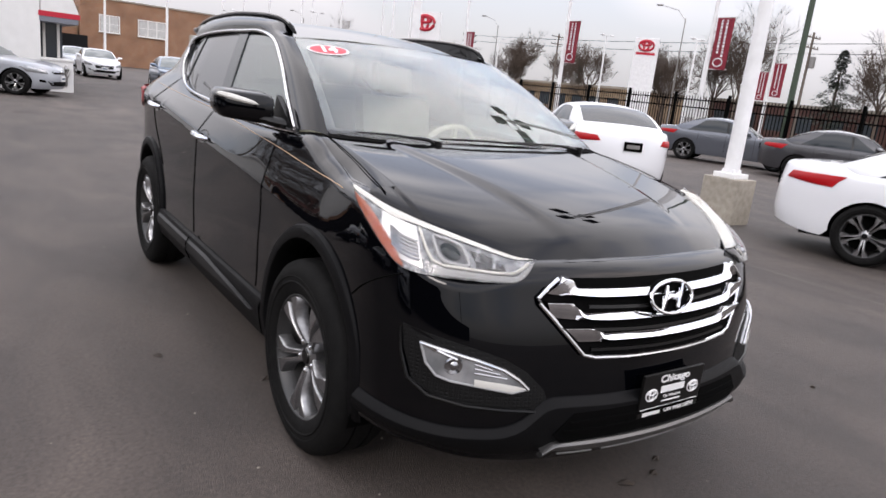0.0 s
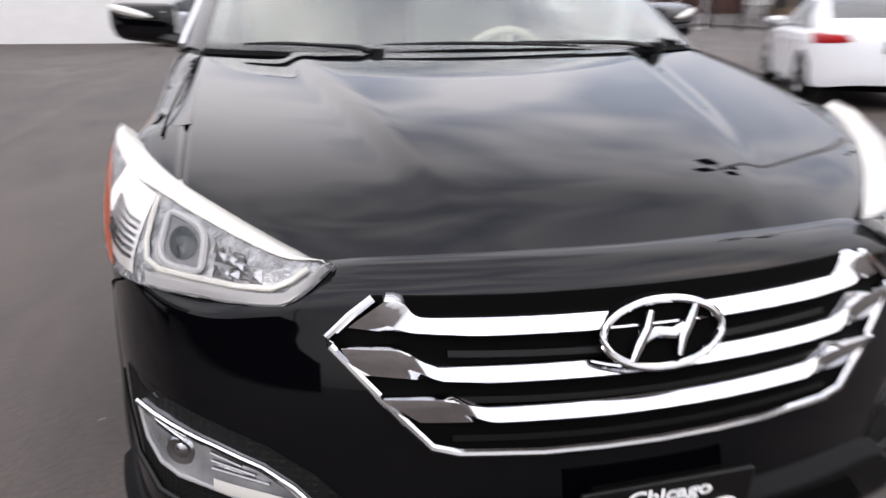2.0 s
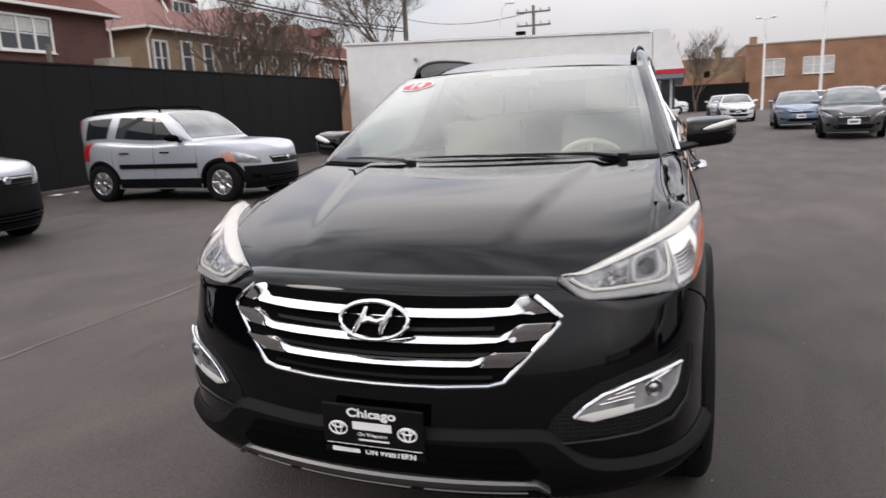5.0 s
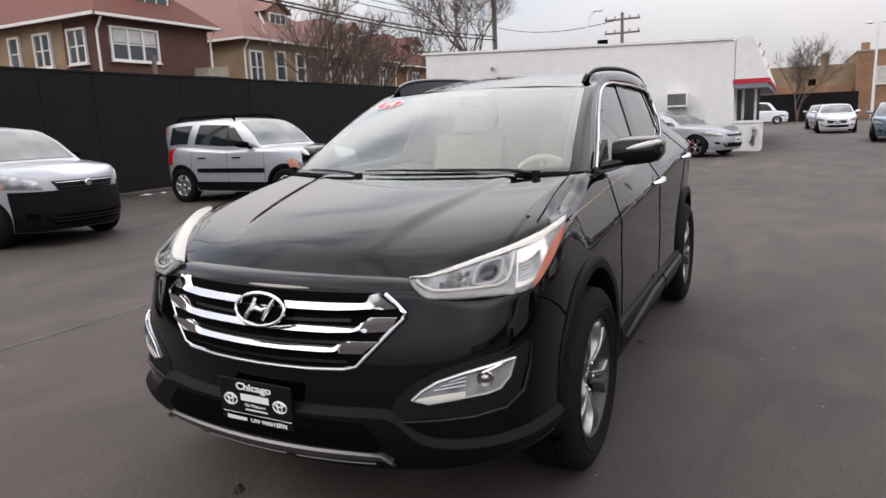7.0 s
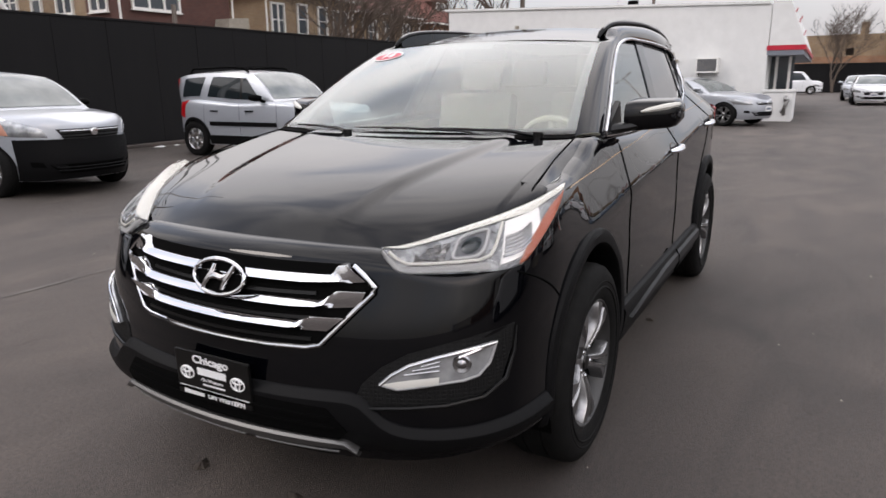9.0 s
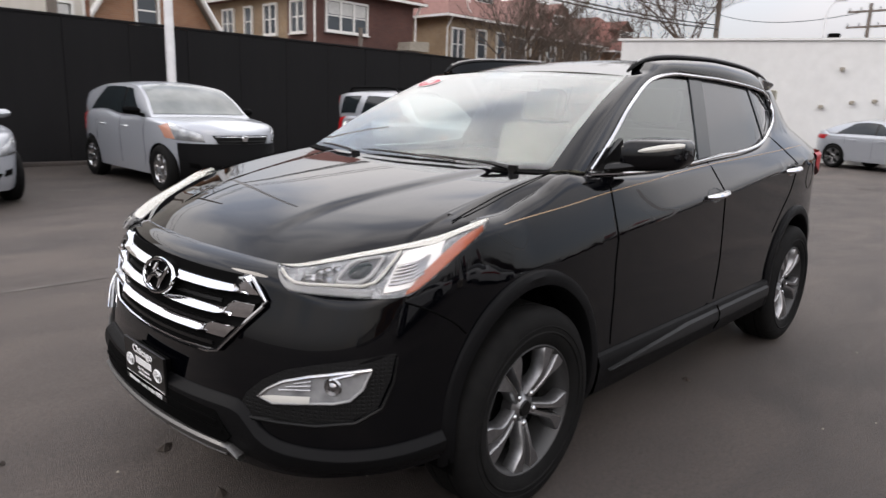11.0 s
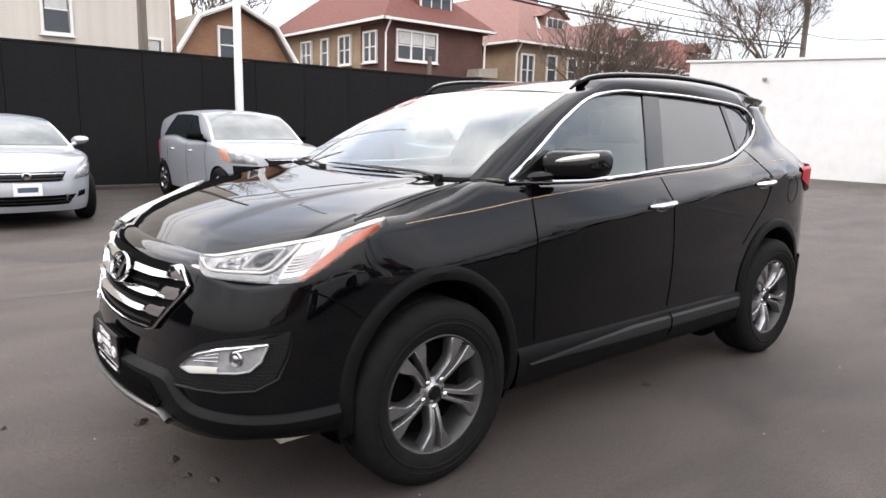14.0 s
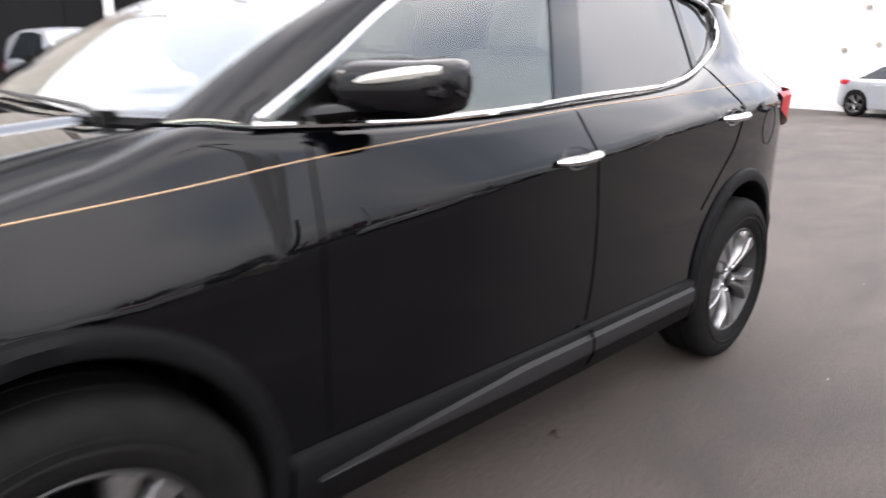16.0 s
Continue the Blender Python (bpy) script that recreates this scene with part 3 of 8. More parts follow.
h4 = gable_house("red_brick_house", "red-brown brick house with a faded roof", pose(-47.0, HY - 1.2, 0), 7.4, 13.0, 5.8, 8.8, BRICK_ORANGE, SHINGLE_RED, None,
                 windows=((2.4, 3.8, 0.9, 1.4, 1), (0.0, 3.8, 0.9, 1.4, 1), (-2.2, 3.8, 0.9, 1.4, 1)), dormer=(0.2, 6.8, 1.6, 0.8))
h5 = gable_house("grey_roofed_house", "tan house with a grey-brown roof", pose(-57.0, HY - 1.4, 0), 8.0, 13.0, 5.2, 8.2, BRICK_TAN, CONCRETE, None,
                 windows=((2.6, 3.4, 1.2, 1.3, 1), (-1.0, 3.4, 1.2, 1.3, 1)))
# gambrel-roofed brick garage house
barn = tagged(empty("gambrel_house", pose(-8.35, HY, 0)), "brick house end with a white-edged gambrel roof", "house")
gam = [(-2.55, 3.7), (-1.55, 5.2), (0.05, 5.95), (1.55, 5.3), (2.45, 3.9)]
bm = bmesh.new()
prism(bm, [(-2.4, 0)] + [(u * 0.97, v - 0.08) for u, v in gam] + [(2.4, 0)], -9.0, 0.0)
part("wall", bm, BRICK_ORANGE, barn, smooth=False)
bm = bmesh.new()
for (a, b), (c, d_) in zip(gam, gam[1:]):
    v = [bm.verts.new(p) for p in ((a, 0.35, b), (c, 0.35, d_), (c, -9.2, d_), (a, -9.2, b))]
    v2 = [bm.verts.new(p) for p in ((a, 0.35, b + 0.12), (c, 0.35, d_ + 0.12), (c, -9.2, d_ + 0.12), (a, -9.2, b + 0.12))]
    bm.faces.new(v), bm.faces.new(v2[::-1])
    for k in range(4):
        bm.faces.new((v[k], v[(k + 1) % 4], v2[(k + 1) % 4], v2[k]))
part("roof", bm, CONCRETE, barn, smooth=False)
bm = bmesh.new()
tube(bm, [(u, 0.38, v + 0.02) for u, v in gam], 0.10, 6)
part("bargeboard", bm, TRIM, barn)
u = window_unit("window", barn, 0.75, 1.25, mullions=0)
u.matrix_basis = pose(0.30, 0.012, 3.75, 0, 0, 180)
# cream clapboard house, each board a lapped strip
sid = tagged(empty("clapboard_house", pose(-0.4, HY, 0)), "cream clapboard house with white-framed windows", "house")
part("wall", solid((-5.4, -10, 0), (9.0, -0.03, 8.6)), SIDING, sid, smooth=False)
lap = None
for k in range(80):
    bm = bmesh.new()
    prism(bm, [(-0.03, 0), (0.014, 0), (0.004, 0.1), (-0.03, 0.1)], -5.42, 9.02, "x")
    if lap is None:
        lap = part("siding_board", bm, SIDING, sid, smooth=False)
        ob = lap
    else:
        bm.free()
        ob = new("siding_board", lap.data)
        ob.parent = sid
    ob.location = (0, 0, 0.1 * k + 0.5)
part("corner_board", solid((-5.52, -0.1, 0), (-5.40, 0.05, 8.6)), TRIM, sid, smooth=False)
for x, z, w, h in ((-1.65, 4.25, 0.8, 1.5), (-4.75, 3.35, 0.55, 0.95), (2.4, 4.25, 0.8, 1.5)):
    u = window_unit("window", sid, w, h, mullions=0, blind=0.5)
    u.matrix_basis = pose(x, 0.035, z, 0, 0, 180)

# far brick building at the end of the lot
BX = -75.0
brick = tagged(empty("brick_building", pose(BX, 0, 0)), "long two-storey orange-brown brick commercial building", "building")
part("wall", solid((-18, 7.2, 0), (0, 20.6, 6.35)), BRICK_ORANGE, brick, smooth=False)
part("parapet_cap", solid((-18.1, 7.1, 6.353), (0.1, 20.7, 6.5)), CONCRETE, brick, smooth=False)
part("low_wing", solid((-16, -14, 0), (-1.5, 7.195, 5.4)), BRICK_TAN, brick, smooth=False)
part("low_front_wall", solid((-1.495, -14, 0), (-0.6, 7.0, 3.3)), BRICK_ORANGE, brick, smooth=False)
part("chimney", solid((-2.2, 7.6, 6.5), (-1.4, 8.3, 7.3)), BRICK_ORANGE, brick, smooth=False)
part("stack", solid((-3.2, 4.2, 5.4), (-2.5, 4.9, 6.6)), BRICK_TAN, brick, smooth=False)
for y, w, mul in ((9.85, 1.75, 1), (13.9, 2.6, 2)):
    u = window_unit("window", brick, w, 1.5, mullions=mul, frame_mat=TRIM, pane_mat=BLIND)
    u.matrix_basis = pose(0.012, y, 3.3, 0, 0, 90)
part("roof_vent", solid((-2.2, 3.0, 3.303), (-1.5, 3.9, 4.2), 0.1), SATIN, brick)
screen = tagged(part("black_screen_fence", solid((-68.2, -16, 0), (-68.1, 7.0, 2.55)), FENCE_BLACK, smooth=False), "black mesh screen fence before a brick building", "fence", kind="structure")

# low far town strip, trees and buildings along the street
for i, (x, y, w, d, h, mat) in enumerate(((-130, 34, 14, 10, 5.0, BRICK_ORANGE), (-110, 40, 12, 12, 4.2, BRICK_TAN), (-95, 60, 20, 12, 4.0, BRICK_DARK), (-62, 66, 22, 10, 3.6, BRICK_TAN), (-30, 70, 26, 10, 3.4, BRICK_DARK), (0, 72, 24, 10, 3.6, BRICK_TAN), (32, 70, 26, 10, 4.0, BRICK_ORANGE))):
    far = tagged(empty("street_building", pose(x, y, 0)), "low flat-roofed building across the street", "building")
    part("wall", solid((-w / 2, -d / 2, 0), (w / 2, d / 2, h)), mat, far, smooth=False)
    part("parapet", solid((-w / 2 - 0.1, -d / 2 - 0.1, h), (w / 2 + 0.1, d / 2 + 0.1, h + 0.25)), CONCRETE, far, smooth=False)
    for k in range(int(w // 3)):
        part("window", solid((-w / 2 + 0.8 + 3 * k, -d / 2 - 0.06, 0.9), (-w / 2 + 2.6 + 3 * k, -d / 2 - 0.01, 2.5)), WINDOW, far, smooth=False)

# black iron picket fence along the street side
IY = 21.8
iron = tagged(empty("iron_fence", pose(0, IY, 0)), "black iron picket fence along the street", "fence", kind="structure")
bm = bmesh.new()
for z in (0.25, 1.75, 2.05):
    box(bm, (-78, -0.02, z - 0.025), (26, 0.02, z + 0.025))
part("rail", bm, MATTE, iron, smooth=False)
picket = None
bm = bmesh.new()
for k in range(800):
    x = -78 + 0.13 * k
    if -34 < x < 5:
        if picket is None:
            pb = bmesh.new()
            box(pb, (-0.012, -0.012, 0.1), (0.012, 0.012, 2.2))
            picket = part("picket", pb, MATTE, iron, smooth=False)
            ob = picket
        else:
            ob = new("picket", picket.data)
            ob.parent = iron
        ob.location = (x, 0, 0)
    else:
        box(bm, (x - 0.012, -0.012, 0.1), (x + 0.012, 0.012, 2.2))
tagged(part("far_pickets", bm, MATTE, iron, smooth=False), kind="stuff")
for k in range(43):
    part("post", solid((-78 + 2.44 * k - 0.05, -0.05, 0), (-78 + 2.44 * k + 0.05, 0.05, 2.32), 0.01), MATTE, iron, smooth=False)


def banner_pole(x, y, z0, z1, width=0.72, side=1, h=9.0):
    ob = tagged(empty("banner_pole", pose(x, y, 0)), "white pole carrying a dark red printed banner", "banner pole", "banner poles along the fence")
    bm = bmesh.new()
    tube(bm, [(0, 0, 0), (0, 0, h)], [0.11, 0.08], 10)
    part("shaft", bm, POLE_WHITE, ob)
    s = side
    bm = bmesh.new()
    n = 10
    for sgn in (0.012, -0.012):
        sheet(bm, [[(s * (0.14 + width * i / 5), sgn + 0.03 * math.sin(2.5 * j / n + i * 0.4), z1 - (z1 - z0) * j / n) for i in range(6)] for j in range(n + 1)])
    part("banner", bm, RED_FLAG, ob, "dark red cloth banner with pale lettering")
    for z in (z0 + 0.01, z1 - 0.01):
        bm = bmesh.new()
        tube(bm, [(0, 0, z), (s * (0.2 + width), 0, z)], 0.018, 6)
        part("arm", bm, POLE_WHITE, ob)
    # two columns of lettering turned on its side, as plain bars
    for col, cw in ((0.36, 0.085), (0.66, 0.085)):
        bm = bmesh.new()
        zz = z1 - 0.12
        k = 0
        while zz > z0 + (0.55 if col > 0.5 else 0.6):
            hh = 0.05 + 0.022 * ((k * 7) % 3)
            for sg in (-1, 1):
                box(bm, (s * (0.14 + width * col) - cw / 2, sg * 0.045 - 0.01, zz - hh), (s * (0.14 + width * col) + cw / 2, sg * 0.045 + 0.01, zz))
            zz -= hh + 0.045
            k += 1
        part("lettering", bm, WHITE_INK, ob, smooth=False)
    bm = bmesh.new()
    for sg in (-0.05, 0.05):
        tube(bm, [(s * (0.14 + width * 0.5) + 0.2 * math.cos(a * math.pi / 8), sg, z0 + 0.27 + 0.15 * math.sin(a * math.pi / 8)) for a in range(16)], 0.022, 6, closed=True)
    part("roundel", bm, WHITE_INK, ob)
    return ob


for x in (-13.5, -21.6):
    banner_pole(x, 21.9, 3.25, 5.2)
banner_pole(-30.5, 22.3, 3.0, 4.8)
for x in (-38.8, -46.9, -54.9, -62.9, -70.6, -78.2):
    banner_pole(x, 22.0, 1.9, 3.8)
for x, y in ((-24.0, 44.0), (-30.0, 52.0), (-12.5, 50.0), (-3.5, 48.0)):
    banner_pole(x, y, 3.3, 5.6, 0.85)
pole("green_street_pole", -10.2, 22.6, 9.5, 0.12, GREEN_POLE, "tall dark green street pole behind the iron fence")


def ring_emblem(bm, at, w, h, r, axis="y"):
    """Three joined ovals, as a plain roundel shape."""
    def loop(cx, cz, a, b):
        return [((at[0] + cx + a * math.cos(t * math.pi / 12), at[1], at[2] + cz + b * math.sin(t * math.pi / 12)) if axis == "y" else
                 (at[0], at[1] + cx + a * math.cos(t * math.pi / 12), at[2] + cz + b * math.sin(t * math.pi / 12))) for t in range(24)]
    tube(bm, loop(0, 0, w / 2, h / 2), r, 6, closed=True)
    tube(bm, loop(0, 0, w * 0.17, h * 0.47), r, 6, closed=True)
    tube(bm, loop(0, h * 0.22, w * 0.33, h * 0.2), r, 6, closed=True)
    return bm


def totem(x, y, z0, z1, w, name, word=True):
    ob = tagged(empty(name, pose(x, y, 0, 0, 0, 30)), "white dealer sign panel with a red oval emblem", "sign")
    part("panel", solid((-w / 2, -0.15, z0), (w / 2, 0.15, z1), 0.03), POLE_WHITE, ob, smooth=False)
    bm = bmesh.new()
    e = w * 0.62
    for yy in (-0.17, 0.17):
        ring_emblem(bm, (0, yy, z1 - e * 0.5), e, e * 0.66, 0.045 * w)
    part("emblem", bm, RED_SIGN, ob)
    if word:
        part("word_bar", solid((-w * 0.4, -0.165, z1 - e * 1.12), (w * 0.4, 0.165, z1 - e * 0.95)), RED_SIGN, ob, smooth=False)
    if z0 > 0.5:
        for xx in (-w * 0.3, w * 0.3):
            part("leg", solid((xx - 0.1, -0.1, 0), (xx + 0.1, 0.1, z0)), POLE_WHITE, ob, smooth=False)
    return ob


totem(-28.5, 36.0, 1.2, 6.2, 1.6, "dealer_sign")
big = totem(-68.0, 43.0, 6.4, 10.0, 4.0, "roof_sign", False)


# ---- cars: shared surfaces ----
class Shell:
    """The lower body of a car: plan outlines stacked by height, nose along +x. front and rear: (x0, n, m) of the rounded ends."""

    def __init__(self, nose, tail, width, top, front, rear, arches, sill, roll=0.06, crease=None):
        self.crease = crease
        self.nose, self.tail, self.width, self.top = nose, tail, width, top
        self.front, self.rear, self.arches, self.sill, self.roll = front, rear, arches, sill, roll

    def outline(self, s, z):
        """s: 0 at the middle of the nose, 1..2 along the side, 3 at the middle of the tail."""
        w = self.width(z)
        if s <= 1:
            x0, n, m = self.front
            a = s * math.pi / 2
            return Vector((x0 + (self.nose(z) - x0) * max(math.cos(a), 0) ** (2 / n), w * max(math.sin(a), 0) ** (2 / m), z))
        if s <= 2:
            return Vector((self.front[0] + (self.rear[0] - self.front[0]) * (s - 1), w, z))
        x0, n, m = self.rear
        a = (s - 2) * math.pi / 2
        return Vector((x0 + (self.tail(z) - x0) * max(math.sin(a), 0) ** (2 / n), w * max(math.cos(a), 0) ** (2 / m), z))

    def s_of(self, x, z=0.6):
        if x > self.front[0]:
            x0, n, m = self.front
            return math.acos(min(1, ((x - x0) / (self.nose(z) - x0)) ** (n / 2))) * 2 / math.pi
        if x < self.rear[0]:
            x0, n, m = self.rear
            return 2 + math.asin(min(1, ((x - x0) / (self.tail(z) - x0)) ** (n / 2))) * 2 / math.pi
        return 1 + (x - self.front[0]) / (self.rear[0] - self.front[0])

    def s_at_y(self, y, z):
        """The front's s at a half-breadth y."""
        m = self.front[2]
        return math.asin(min(1, (y / self.width(z)) ** (m / 2))) * 2 / math.pi

    def point(self, s, z, off=0.0, zt=None):
        p = self.outline(s, z)
        a, b = self.outline(max(s - 0.004, 0), z), self.outline(min(s + 0.004, 3), z)
        t = b - a
        nrm = Vector((-t.y, t.x, 0))
        nrm = Vector((t.y, -t.x, 0)) if nrm.dot(Vector((p.x * 0.25, p.y, 0))) < 0 else nrm
        if s < 1e-6:
            nrm = Vector((1, 0, 0))
        if s > 3 - 1e-6:
            nrm = Vector((-1, 0, 0))
        nrm.normalize()
        if self.crease:
            off += self.crease(p.x, z)
        d = (self.ztop(s) if zt is None else zt) - z
        if d < self.roll:
            q = 1 - max(d, 0) / self.roll
            off -= self.roll * (1 - math.sqrt(max(0, 1 - q * q)))
        if p.y + nrm.y * off < 0:
            return Vector((p.x + nrm.x * off, 0, p.z))
        return p + nrm * off

    def ztop(self, s):
        z = 0.9
        for _ in range(4):
            p = self.outline(s, z)
            z = self.top(p.x, p.y)
        return z

    def bottom(self, s):
        x = self.outline(s, 0.55).x
        z = self.sill(x)
        for xc, zc, r in self.arches:
            if abs(x - xc) < r:
                z = max(z, zc + math.sqrt(r * r - (x - xc) ** 2))
        return z

    def columns(self, n=20):
        s = [0.0] + [self.s_at_y(self.width(0.6) * k / n, 0.6) for k in range(1, n)]
        s = [v for v in s if self.outline(v, 0.55).x > self.front[0] + 0.2]
        xs = list(np.arange(self.rear[0], self.front[0] + 1.25, 0.06))
        for xc, zc, r in self.arches:
            xs += [xc + r * math.cos(math.pi * k / 16) for k in range(17)] + [xc + r * 1.004, xc - r * 1.004]
        s += [self.s_of(x, 0.55) for x in xs if x < self.nose(0.55) - 0.05]
        s += [2 + k / 14 for k in range(15)]
        out = []
        for v in sorted(s):
            if not out or v - out[-1] > 0.0025 or abs(self.outline(v, 0.55).x - self.outline(out[-1], 0.55).x) > 0.006:
                out.append(v)
        return out

    def grid(self, rows=24, n=20):
        cols = self.columns(n)
        low = rows // 4
        vs = [1 - (1 - k / (rows - low)) ** 1.7 for k in range(1, rows - low + 1)]
        out = []
        for s in cols:
            zb, zt = self.bottom(s), self.ztop(s)
            zm = max(0.5, zb + 0.02)
            zs = [zb + (zm - zb) * k / low for k in range(low + 1)] + [zm + (zt - zm) * v for v in vs]
            out.append([self.point(s, z, 0, zt) for z in zs])
        return cols, out


def mirrored(bm):
    """Adds the other side of a half body built at y >= 0."""
    geom = bm.verts[:] + bm.edges[:] + bm.faces[:]
    made = bmesh.ops.duplicate(bm, geom=geom)["geom"]
    for v in made:
        if isinstance(v, bmesh.types.BMVert):
            v.co.y = -v.co.y
    bmesh.ops.reverse_faces(bm, faces=[g for g in made if isinstance(g, bmesh.types.BMFace)])
    bmesh.ops.remove_doubles(bm, verts=bm.verts[:], dist=0.0004)
    return bm


def flipped(bm):
    """The half body's other side alone."""
    for v in bm.verts:
        v.co.y = -v.co.y
    bmesh.ops.reverse_faces(bm, faces=bm.faces[:])
    return bm


def inside(poly, u, v):
    hit = False
    for (a, b), (c, d) in zip(poly, poly[1:] + poly[:1]):
        if (b > v) != (d > v) and u < (c - a) * (v - b) / (d - b) + a:
            hit = not hit
    return hit


def ring_patch(bm, outer, place, rings=6, off=0.0, dome=0.0, inner=0.0):
    """A filled outline (u, v pairs) shrunk in rings to its middle and set on a surface by place(u, v, off)."""
    cu, cv = sum(p[0] for p in outer) / len(outer), sum(p[1] for p in outer) / len(outer)
    rows = []
    for k in range(rings + 1):
        f = 1 - (1 - inner) * k / rings
        o = off + dome * (1 - f * f)
        if k == rings and inner == 0:
            c = bm.verts.new(place(cu, cv, o))
            for i in range(len(outer)):
                bm.faces.new((rows[-1][i], rows[-1][(i + 1) % len(outer)], c))
        else:
            rows.append([bm.verts.new(place(cu + (u - cu) * f, cv + (v - cv) * f, o)) for u, v in outer])
            if k:
                for i in range(len(outer)):
                    j = (i + 1) % len(outer)
                    bm.faces.new((rows[-2][i], rows[-2][j], rows[-1][j], rows[-1][i]))
    # a turned-in rim, so that the patch has thickness
    rim = [bm.verts.new(place(u, v, off - 0.02)) for u, v in outer]
    for i in range(len(outer)):
        j = (i + 1) % len(outer)
        bm.faces.new((rim[i], rim[j], rows[0][j], rows[0][i]))
    return bm


def refine(poly, step=0.03):
    """Extra points along the sides of an outline."""
    out = []
    for (a, b), (c, d) in zip(poly, poly[1:] + poly[:1]):
        n = max(1, int(math.hypot(c - a, d - b) / step))
        out += [(a + (c - a) * k / n, b + (d - b) * k / n) for k in range(n)]
    return out


def wheel_meshes(radius, width, rim_r, spokes, twin, dark, bright):
    """Tyre, rim barrel, spoke and hub meshes about the y axis; the outer face looks along +y."""
    h = width / 2
    bm = bmesh.new()
    lathe(bm, [(rim_r - 0.004, h * 0.80), (rim_r + 0.010, h * 0.93), (rim_r + 0.04, h * 1.0), (rim_r + (radius - rim_r) * 0.62, h * 1.04), (radius - 0.022, h * 0.93), (radius - 0.006, h * 0.80), (radius, h * 0.6),
               (radius, h * 0.34), (radius - 0.008, h * 0.33), (radius - 0.008, h * 0.27), (radius, h * 0.26), (radius, -h * 0.26), (radius - 0.008, -h * 0.27), (radius - 0.008, -h * 0.33), (radius, -h * 0.34), (radius, -h * 0.6),
               (radius - 0.02, -h * 0.93), (rim_r + 0.04, -h), (rim_r, -h * 0.85)], steps=64)
    # sidewall ribs
    for rr in (0.34, 0.5):
        r0 = rim_r + (radius - rim_r) * rr
        lathe(bm, [(r0, h * 1.0), (r0 + 0.003, h * 1.046), (r0 + 0.007, h * 1.046), (r0 + 0.011, h * 1.0)], steps=64)
    tyre = bm
    bm = bmesh.new()
    lathe(bm, [(rim_r + 0.006, h * 0.88), (rim_r, h * 0.90), (rim_r - 0.008, h * 0.84), (rim_r - 0.022, h * 0.4), (rim_r - 0.03, -h * 0.5), (rim_r, -h * 0.8)], steps=64)
    barrel = bm
    bm = bmesh.new()
    lathe(bm, [(0.001, h * 0.05), (rim_r - 0.05, h * 0.05), (rim_r - 0.05, -h * 0.02), (0.001, -h * 0.02)], steps=40)
    disc = bm
    spoke = bmesh.new()
    face = bmesh.new()
    ro = rim_r - 0.005
    for sgn in ((-1, 1) if twin else (0,)):
        rows, frow = [], []
        for k in range(11):
            t = k / 10
            r = 0.045 + (ro - 0.045) * t
            y = h * (0.62 + 0.26 * math.sin(min(1, t * 1.15) * math.pi * 0.62))
            if twin:
                # a pair of arms with a narrow slot, flared at the rim
                q = min(1, max(0, (t - 0.50) / 0.42))
                a, b = 0.0025 + 0.0165 * t, 0.022 + 0.018 * t + 0.036 * q * q * (3 - 2 * q)
                prof = [(a - 0.003, -0.05), (a, -0.004), (a + 0.003, 0.0), (b - 0.005, 0.0), (b, -0.006), (b + 0.004, -0.05)]
                edge = (a + 0.001, a + 0.0045)
            else:
                b = 0.045 + 0.022 * t
                prof = [(-b * 1.25, -0.05), (-b, -0.006), (-b * 0.8, 0.0), (b * 0.8, 0.0), (b, -0.006), (b * 1.25, -0.05)]
                edge = (-b * 0.75, b * 0.75)
            m_ = sgn or 1
            rows.append([Vector((r, y + dy, m_ * w_)) for w_, dy in prof])
            frow.append([Vector((r, y + 0.002, m_ * w_)) for w_ in edge])
        sheet(spoke, rows)
        sheet(face, frow)
    return tyre, barrel, disc, spoke, face


